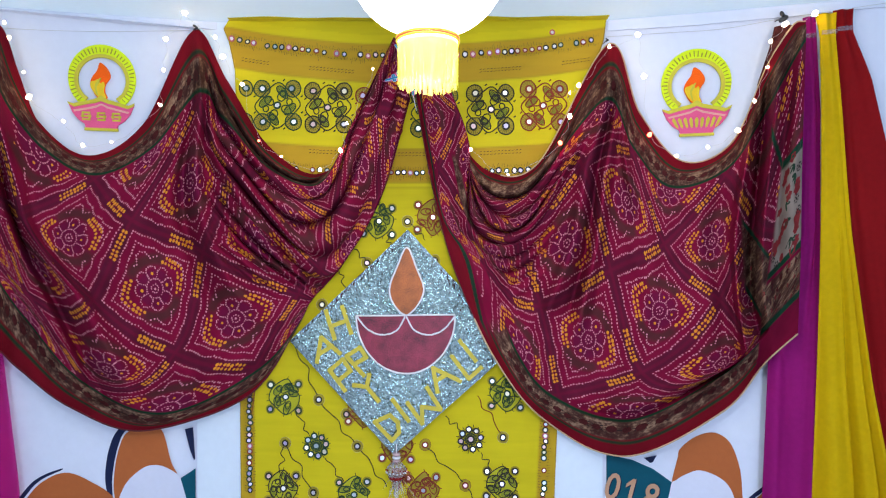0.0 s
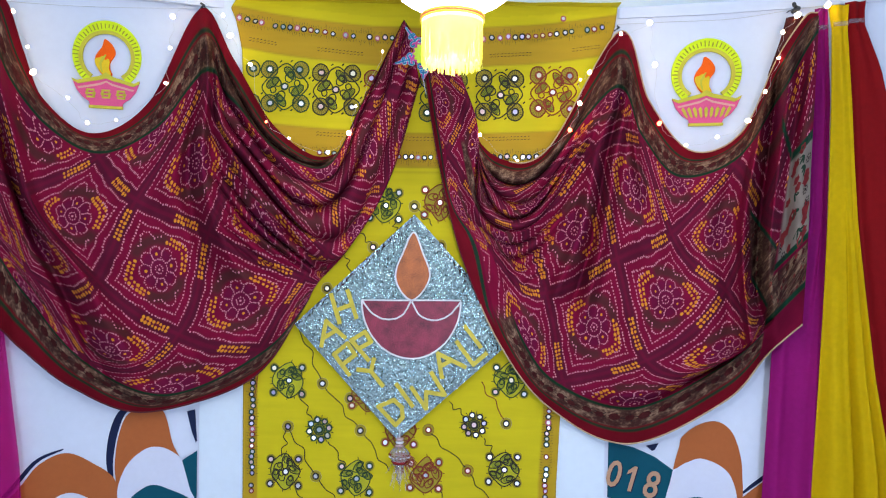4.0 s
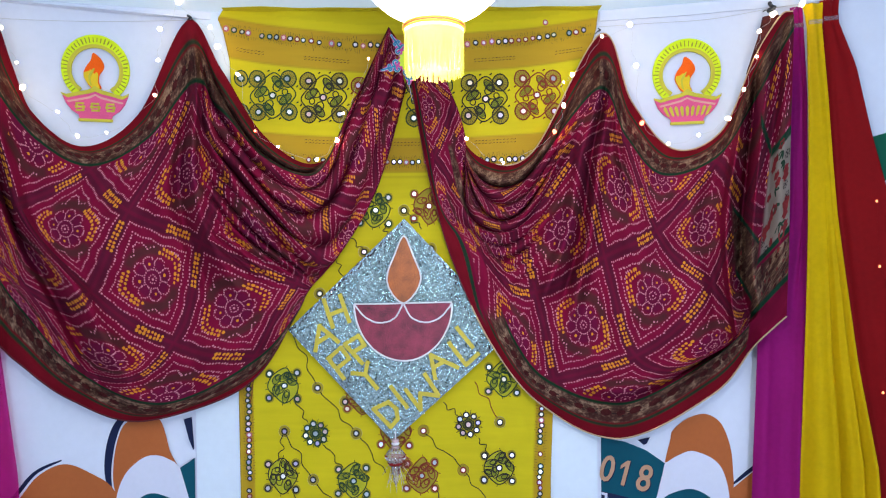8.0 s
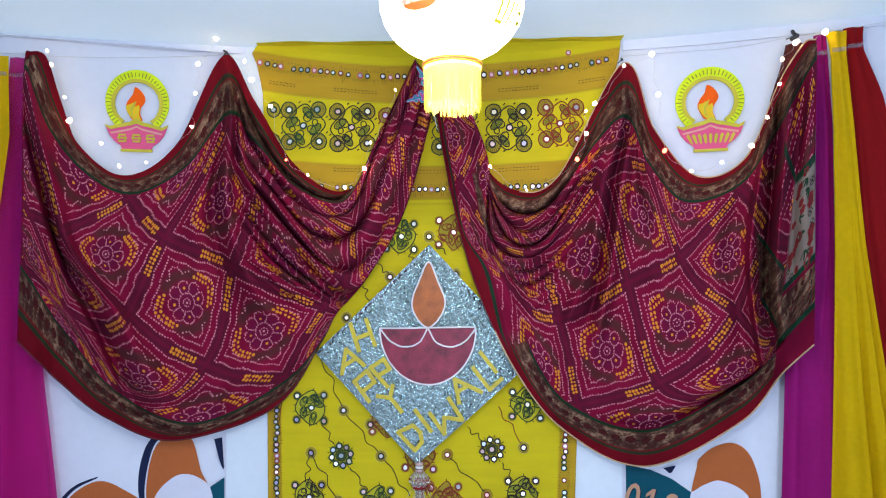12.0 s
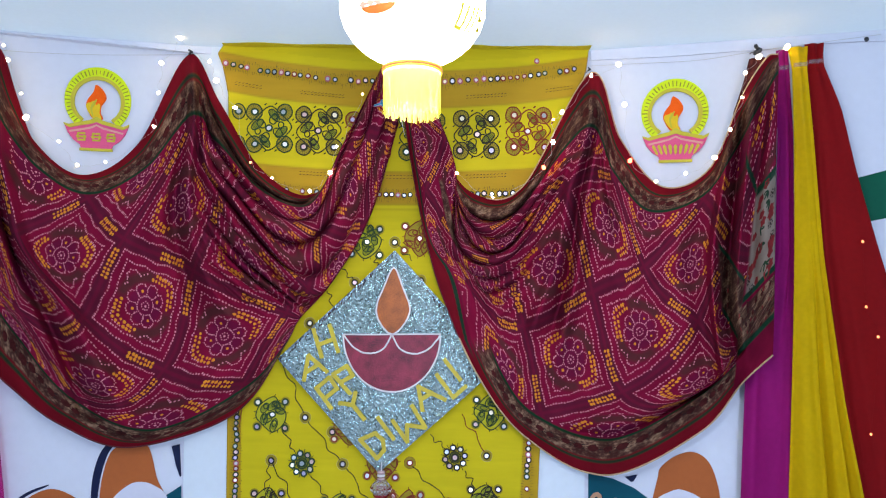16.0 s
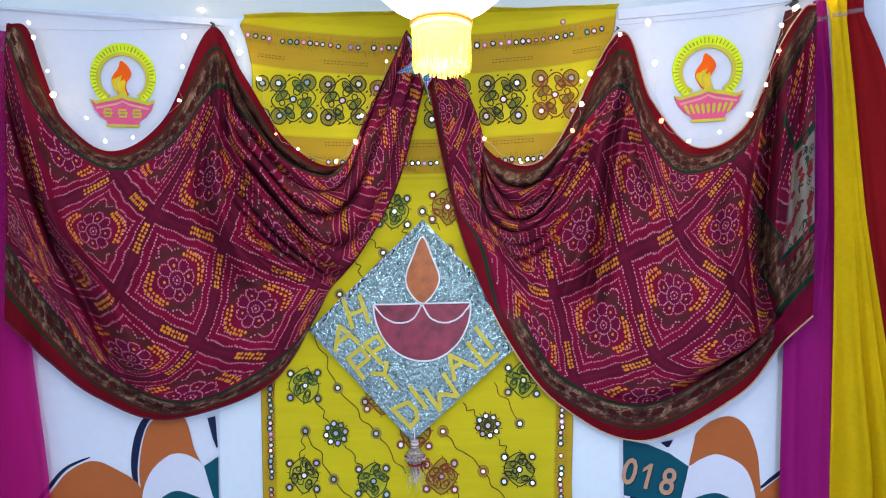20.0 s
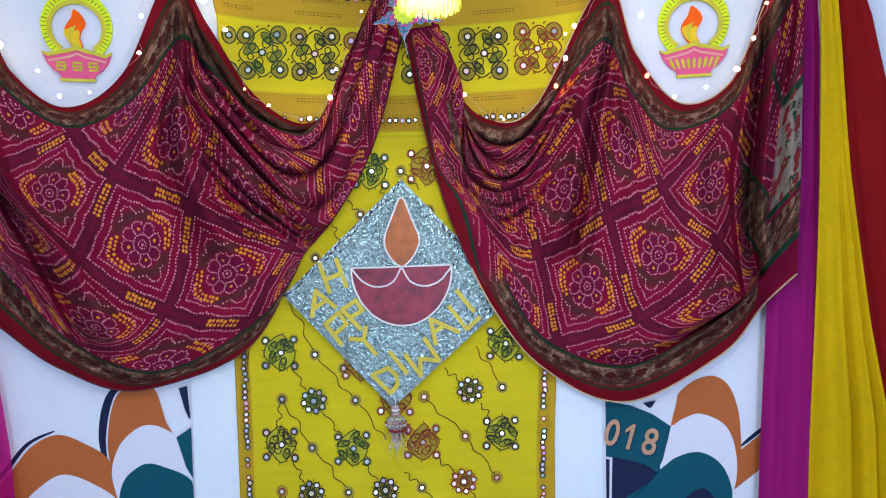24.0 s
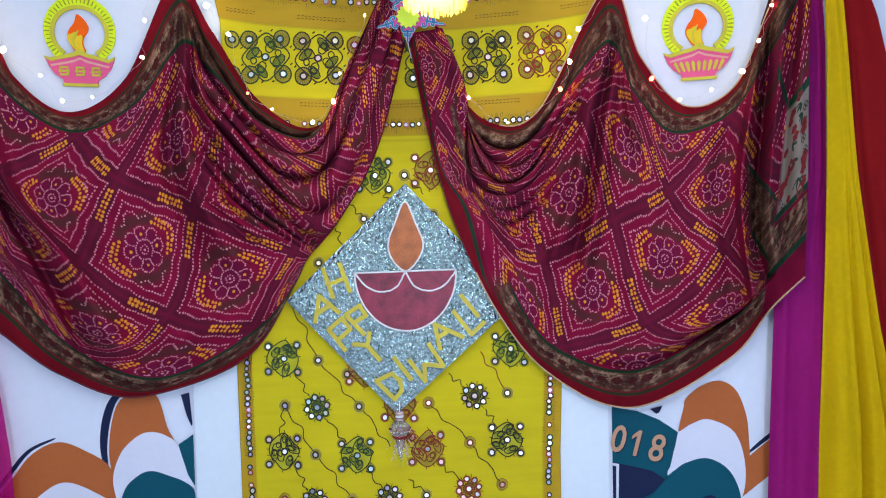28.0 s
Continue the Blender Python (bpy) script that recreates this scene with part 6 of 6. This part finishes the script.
curtain("curtain", "magenta chiffon curtain gathered beneath its tie", M_MAGENTA, spans(((1.176, 2.362), (1.205, 2.359)), ((1.178, 2.103), (1.219, 2.100)), ((1.170, 1.752), (1.220, 1.751)), ((1.092, 1.434), (1.216, 1.439)), ((1.080, 1.038), (1.209, 1.050)), ((1.060, 0.202), (1.199, 0.230))), 0.045, 2, 0.007, 1.0)
curtain("curtain", "bright yellow chiffon curtain hanging in soft pleats", M_YELLOWC, spans(((1.192, 2.359), (1.241, 2.356)), ((1.203, 2.300), (1.239, 2.298)), ((1.206, 2.095), (1.256, 2.091)), ((1.204, 1.751), (1.279, 1.750)), ((1.199, 1.340), (1.322, 1.340)), ((1.195, 1.055), (1.366, 1.066)), ((1.185, 0.235), (1.420, 0.279))), 0.075, 3, 0.017, 2.2, 0.42)
curtain("curtain", "deep red chiffon curtain spreading towards the floor", M_REDC, spans(((1.250, 2.375), (1.297, 2.370)), ((1.256, 2.317), (1.294, 2.313)), ((1.262, 2.183), (1.340, 2.183)), ((1.266, 1.988), (1.378, 1.988)), ((1.266, 1.812), (1.419, 1.812)), ((1.285, 1.478), (1.500, 1.483)), ((1.330, 1.059), (1.580, 1.076)), ((1.393, 0.260), (1.674, 0.311))), 0.045, 2, 0.009, 0.3)
curtain("curtain", "pink chiffon curtain, thin enough to see through", M_PINK, spans(((-1.206, 2.333), (-1.162, 2.341)), ((-1.212, 2.250), (-1.158, 2.250)), ((-1.240, 1.727), (-1.160, 1.726)), ((-1.290, 1.415), (-1.113, 1.406)), ((-1.327, 1.021), (-1.069, 0.997)), ((-1.348, 0.187), (-1.037, 0.125))), 0.040, 3, 0.007, 1.4)
curtain("curtain", "yellow chiffon curtain beside the pink one", M_YELLOWC, spans(((-1.382, 2.326), (-1.188, 2.338)), ((-1.390, 2.090), (-1.186, 2.090)), ((-1.403, 1.728), (-1.230, 1.727)), ((-1.523, 1.040), (-1.293, 1.018)), ((-1.561, 0.229), (-1.293, 0.176))), 0.075, 5, 0.010, 0.7)

# ---- lantern ----
LX, LY, LZ, LR, LB = 0.143, 1.15, 2.163, 0.127, 0.101
lantern = thing("paper_lantern", "glowing white paper lantern with a yellow fringe", "lantern")
M_LAMP = glowing("lit_paper", (0.96, 0.97, 1.0), 19.0)
bm = bmesh.new()
bmesh.ops.create_uvsphere(bm, u_segments=48, v_segments=44, radius=1)
for v in bm.verts:
    th = math.acos(max(-1, min(1, v.co.z)))
    rib = 1 + 0.004 * math.cos(th * 26)
    v.co = Vector((v.co.x * LR * rib, v.co.y * LR * rib, v.co.z * LB))
bmesh.ops.delete(bm, geom=[v for v in bm.verts if v.co.z < -LB * 0.93 or v.co.z > LB * 0.93], context="VERTS")
bmesh.ops.translate(bm, verts=bm.verts, vec=(LX, LY, LZ))
part("paper_globe", bm, M_LAMP, lantern, "lit white ribbed paper", True)
M_FRY = sheer("fringe_yellow", (0.86, 0.84, 0.20), 0.5)
M_REDTRIM = material("ribbon_red", (0.50, 0.09, 0.02), 0.6, var=0.2, var_scale=40)
M_ORIB = material("ribbon_orange", (0.72, 0.42, 0.02), 0.5, var=0.2, var_scale=40)
ZB = 2.052
bm = bmesh.new()
N = 40
for r, z0, z1 in ((0.0500, ZB - 0.013, ZB + 0.021),):
    ro = [(bm.verts.new((LX + r * math.cos(2 * math.pi * k / N), LY + r * math.sin(2 * math.pi * k / N), z0)), bm.verts.new((LX + r * math.cos(2 * math.pi * k / N), LY + r * math.sin(2 * math.pi * k / N), z1))) for k in range(N)]
    for k in range(N):
        a, b = ro[k], ro[(k + 1) % N]
        bm.faces.new((a[0], b[0], b[1], a[1]))
part("band", bm, M_FRY, lantern, "yellow ribbon band", True)
bm = bmesh.new()
for dz in (-0.002, 0.004):
    tube(bm, [(LX + 0.0518 * math.cos(a), LY + 0.0518 * math.sin(a), ZB + dz) for a in np.arange(36) * math.pi / 18], 0.0016, 5, True)
part("trim", bm, M_ORIB, lantern, "orange woven trim", True)
bm = bmesh.new()
tube(bm, [(LX + 0.0521 * math.cos(a), LY + 0.0521 * math.sin(a), ZB + 0.0010) for a in np.arange(36) * math.pi / 18], 0.0014, 5, True)
part("trim", bm, M_REDTRIM, lantern, "dark red woven trim", True)
fv, ff = [], []
for ring, r, n in ((0, 0.0500, 200), (1, 0.0460, 150)):
    for k in range(n):
        a = 2 * math.pi * (k + rnd.uniform(-0.3, 0.3)) / n
        w = 0.0012 * rnd.uniform(0.7, 1.2)
        L = 0.064 + rnd.uniform(-0.010, 0.008)
        wob, r2 = rnd.uniform(-0.05, 0.05), r * rnd.uniform(0.93, 1.02)
        tx, ty = -math.sin(a) * w, math.cos(a) * w
        b0 = len(fv)
        for q in range(5):
            t = q / 4
            rr, aa = r + (r2 - r) * t, a + wob * t * t
            cx, cy, cz = LX + rr * math.cos(aa), LY + rr * math.sin(aa), ZB - 0.008 - L * t
            fv += [(cx - tx, cy - ty, cz), (cx + tx, cy + ty, cz)]
        ff += [(b0 + 2 * q, b0 + 2 * q + 1, b0 + 2 * q + 3, b0 + 2 * q + 2) for q in range(4)]
tagged(sheet("fringe", fv, ff, M_FRY, lantern, "bright yellow thread fringe"), kind="stuff")
bm = bmesh.new()
tube(bm, [(LX, LY, LZ + LB * 0.9), (LX, LY, CEIL)], 0.002, 6)
part("hanger", bm, M_CORD, lantern)


def on_globe(lon, lat, lift=1.014):
    return (LX + LR * lift * math.cos(lat) * math.sin(lon), LY - LR * lift * math.cos(lat) * math.cos(lon), LZ + LB * lift * math.sin(lat))


M_LPRINT = material("lantern_print", (0.62, 0.50, 0.02), 0.6, var=0.15, var_scale=40)
M_LPALE = material("lantern_pale_pink", (0.75, 0.40, 0.28), 0.6, var=0.3, var_scale=60)
M_LOR = material("lantern_orange", (0.60, 0.16, 0.02), 0.6, var=0.3, var_scale=60)


def globe_patch(name, mat, outline):
    """A printed shape that follows the curve of the globe."""
    edge = [(p[0] + (q[0] - p[0]) * t / 3, p[1] + (q[1] - p[1]) * t / 3) for p, q in zip(outline, outline[1:] + outline[:1]) for t in range(3)]
    ca, cb = sum(p[0] for p in edge) / len(edge), sum(p[1] for p in edge) / len(edge)
    bm = bmesh.new()
    rings = [[bm.verts.new(on_globe(ca + (a - ca) * f, cb + (b - cb) * f)) for a, b in edge] for f in (0.25, 0.5, 0.75, 1.0)]
    n = len(edge)
    bm.faces.new(rings[0])
    for inner, outer in zip(rings, rings[1:]):
        for k in range(n):
            bm.faces.new((inner[k], inner[(k + 1) % n], outer[(k + 1) % n], outer[k]))
    bmesh.ops.recalc_face_normals(bm, faces=bm.faces)
    return part(name, bm, mat, lantern)


# lettering that cannot be read, as bars slanting round the globe
for lon, up, low in ((0.74, -0.25, -0.62), (0.86, -0.25, -0.63), (0.98, -0.20, -0.62), (1.08, -0.20, -0.60), (1.18, -0.15, -0.55), (1.28, -0.12, -0.56), (1.38, -0.10, -0.50)):
    globe_patch("print_bar", M_LPRINT, [(lon, low), (lon + 0.045, low - 0.015), (lon + 0.045, up), (lon, up)])
for l0, l1, mid in ((0.74, 0.905, -0.61), (1.18, 1.31, -0.34), (1.28, 1.42, -0.47)):
    globe_patch("print_bar", M_LPRINT, [(l0, mid - 0.03), (l1, mid - 0.04), (l1, mid + 0.02), (l0, mid + 0.03)])
globe_patch("printed_bowl", M_LOR, [(-0.44 + 0.27 * math.cos(t), -0.36 + 0.14 * math.sin(t)) for t in np.linspace(math.pi, 2 * math.pi, 14)])
for l0 in (-0.74, -0.62, -0.50):
    globe_patch("printed_petal", M_LPALE, [(l0, -0.34), (l0 + 0.10, -0.38), (l0 + 0.16, -0.32), (l0 + 0.06, -0.26)])
bulb = bpy.data.lights.new("lantern_bulb", "POINT")
bulb.energy, bulb.color, bulb.shadow_soft_size = 0.9, (1.0, 0.9, 0.66), 0.02
new("lantern_bulb", bulb).location = (LX, LY, ZB - 0.027)

# ---- fairy lights, string and hooks ----
M_WIRE = material("clear_wire", (0.50, 0.50, 0.50), 0.4)
M_BULB = glowing("warm_led", (1.0, 0.74, 0.38), 34.0)
M_BULBR = glowing("red_led", (1.0, 0.06, 0.03), 30.0)
bm = bmesh.new()
bmesh.ops.create_uvsphere(bm, u_segments=10, v_segments=8, radius=0.0048)
for v in bm.verts:
    if v.co.z > 0:
        v.co.z *= 1.5
BULB = bpy.data.meshes.new("bulb")
bm.to_mesh(BULB)
bm.free()
BULB.shade_smooth()
BULB.materials.append(M_BULB)
BULBR = BULB.copy()
BULBR.materials[0] = M_BULBR


def light_string(label, pts, reds, off):
    ob = thing("fairy_lights", label, "fairy lights", "strings of lights")
    at3 = [Vector((x, wall_y(x) - off, z)) for x, z in pts]
    line = []
    for k, p in enumerate(at3[:-1]):
        q = at3[k + 1]
        for s in range(8):
            t = s / 8
            w = p.lerp(q, t)
            line.append((w.x + 0.006 * math.sin(9 * t + k), w.y - 0.003 * math.sin(math.pi * t), w.z - 0.16 * (q - p).length * math.sin(math.pi * t) * (0.5 + rnd.random() * 0.1)))
    line.append(tuple(at3[-1]))
    bm = bmesh.new()
    tube(bm, line, 0.00035, 5)
    part("wire", bm, M_WIRE, ob, "", True)
    for k, p in enumerate(at3):
        b = new("bulb", BULBR if k in reds else BULB)
        b.parent = ob
        s = rnd.choice((0.7, 0.8, 0.95, 1.1, 1.3, 1.5))
        b.matrix_local = Matrix.Translation(p + Vector((0, -0.004, 0))) @ Euler((rnd.uniform(-1, 1), rnd.uniform(-1.5, 1.5), 0)).to_matrix().to_4x4() @ Matrix.Diagonal((s, s, s, 1))


light_string("warm fairy lights round the white diya bay", [(-1.081, 2.345), (-1.070, 2.303), (-1.035, 2.208), (-1.022, 2.138), (-0.936, 2.074), (-0.888, 2.006), (-0.815, 2.019), (-0.687, 2.135), (-0.678, 2.239), (-0.671, 2.332), (-0.620, 2.416), (-0.529, 2.342), (-0.508, 2.283)], (), 0.085)
light_string("warm fairy lights along the yellow cloth edge", [(-0.503, 2.279), (-0.441, 2.196), (-0.393, 2.028), (-0.326, 1.981), (-0.210, 1.941), (-0.149, 1.998), (-0.130, 2.078), (-0.053, 2.240)], (2,), 0.10)
light_string("warm fairy lights over the yellow cloth", [(0.238, 2.000), (0.348, 1.927), (0.502, 2.019), (0.530, 2.097), (0.530, 2.167), (0.556, 2.189), (0.646, 2.303), (0.725, 2.332)], (2,), 0.10)
light_string("warm fairy lights round the second diya bay", [(0.727, 2.334), (0.743, 2.211), (0.758, 2.039), (0.830, 1.975), (0.912, 1.997), (0.991, 2.041), (1.031, 2.121), (1.064, 2.214), (1.071, 2.285), (1.105, 2.329), (1.178, 2.351)], (2,), 0.095)
BULBS = BULB.copy()
BULBS.materials[0] = glowing("dim_led", (1.0, 0.32, 0.12), 2.5)
far = thing("fairy_lights", "dim fairy lights glinting over the red curtain", "fairy lights", "strings of lights")
glints = [Vector((x, wall_y(x) - 0.066, z)) for x, z in ((1.378, 1.795), (1.385, 1.612), (1.413, 1.529), (1.393, 1.258))]
bm = bmesh.new()
tube(bm, smooth_line([tuple(p) for p in glints], 6), 0.0006, 4)
part("wire", bm, M_REDC, far, "", True)
for p in glints:
    g = new("bulb", BULBS)
    g.parent = far
    g.matrix_local = Matrix.Translation(p) @ Matrix.Diagonal((0.7, 0.7, 0.7, 1))


cordline = thing("hanging_string", "thin grey string stretched below the ceiling", "string")
bm = bmesh.new()
tube(bm, smooth_line([(p[0], wall_y(p[0]) - 0.03, p[1]) for p in ((-1.305, 2.345), (-1.220, 2.347), (-1.043, 2.348), (-0.842, 2.360), (-0.612, 2.383))], 6), 0.0008, 5)
part("cord", bm, M_WIRE, cordline, "", True)
bm = bmesh.new()
tube(bm, smooth_line([(p[0], wall_y(p[0]) - 0.03, p[1]) for p in ((0.654, 2.356), (0.817, 2.354), (0.971, 2.352), (1.133, 2.368), (1.287, 2.380), (1.448, 2.392))], 6), 0.0008, 5)
part("cord", bm, M_WIRE, cordline, "", True)
M_HOOK = material("hook_dark", (0.03, 0.03, 0.035), 0.5, var=0.2, var_scale=50)
for (x, z), r in zip(((-0.604, 2.384), (0.652, 2.340), (1.124, 2.366), (-1.150, 2.345)), (0.006, 0.004, 0.010, 0.006)):
    ob = thing("knot", "dark knot tying the saree to its hook", "knot", "knots")
    bm = bmesh.new()
    y = wall_y(x) - 0.05
    tube(bm, [(x + r * 0.8 * math.cos(a * 2) , y + r * 0.6 * math.sin(a * 3), z + r * math.sin(a)) for a in np.linspace(0, 2 * math.pi, 22)[:-1]], r * 0.55, 6, True)
    part("loop", bm, M_HOOK, ob, "", True)
    bm = bmesh.new()
    tube(bm, [(x, y, z), (x, y + 0.048, z + 0.004)], 0.0015, 5)
    part("nail", bm, M_HOOK, ob)
bx, bz = 1.426, 2.388
hook = thing("wall_hook", "small black screw hook in the backdrop", "hook")
bm = bmesh.new()
bmesh.ops.create_uvsphere(bm, u_segments=12, v_segments=8, radius=0.007)
bmesh.ops.translate(bm, verts=bm.verts, vec=(bx, wall_y(bx) - 0.006, bz))
part("head", bm, M_HOOK, hook, "", True)

# ---- unseen fill panel added behind the viewer ----
M_DIFF = glowing("added_lamp_glow", (0.9, 0.95, 1.0), 2.0)
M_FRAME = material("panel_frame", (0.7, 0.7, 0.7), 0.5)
for x, y, _ in ADDED_PANELS:
    ob = thing("ceiling_light", "added unseen fill panel hung below the ceiling", "ceiling light", "ceiling lights")
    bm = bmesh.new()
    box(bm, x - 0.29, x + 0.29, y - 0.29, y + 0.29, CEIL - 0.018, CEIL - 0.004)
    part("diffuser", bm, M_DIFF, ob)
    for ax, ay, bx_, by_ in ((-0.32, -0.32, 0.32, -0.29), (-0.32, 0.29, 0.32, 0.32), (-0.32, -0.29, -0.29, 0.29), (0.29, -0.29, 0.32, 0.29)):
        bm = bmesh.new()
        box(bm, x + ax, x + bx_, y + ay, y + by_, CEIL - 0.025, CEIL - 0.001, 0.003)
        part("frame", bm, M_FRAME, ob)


# cord, socket and glass of the added, unseen bulb
unseen_bulb = thing("pendant_bulb", "added unseen bulb on a cord above the viewer", "ceiling light")
bm = bmesh.new()
tube(bm, [(ADDED_BULB_AT[0], ADDED_BULB_AT[1], CEIL + 0.002), (ADDED_BULB_AT[0], ADDED_BULB_AT[1], ADDED_BULB_AT[2] + 0.055)], 0.003, 6)
part("cord", bm, M_CORD, unseen_bulb)
part("socket", turned(((0.010, 0.060), (0.014, 0.055), (0.015, 0.022), (0.012, 0.018)), *ADDED_BULB_AT, 6, 0.0), M_FRAME, unseen_bulb, "white plastic socket", True)
part("bulb", turned(((0.010, 0.018), (0.018, 0.008), (0.026, -0.008), (0.024, -0.020), (0.012, -0.029), (0.002, -0.031)), *ADDED_BULB_AT, 6, 0.0), M_DIFF, unseen_bulb, "frosted glass bulb", True)


# ---- set each thing's origin at its base ----
bpy.context.view_layer.update()
for ob in [o for o in scene.objects if o.type == "EMPTY" and o.parent is None]:
    pts = [c.matrix_world @ Vector(v) for c in ob.children_recursive if c.type == "MESH" for v in c.bound_box]
    base = Vector(((min(p.x for p in pts) + max(p.x for p in pts)) / 2, (min(p.y for p in pts) + max(p.y for p in pts)) / 2, min(p.z for p in pts)))
    ob.location = base
    for c in ob.children:
        c.matrix_parent_inverse = Matrix.Translation(-base)
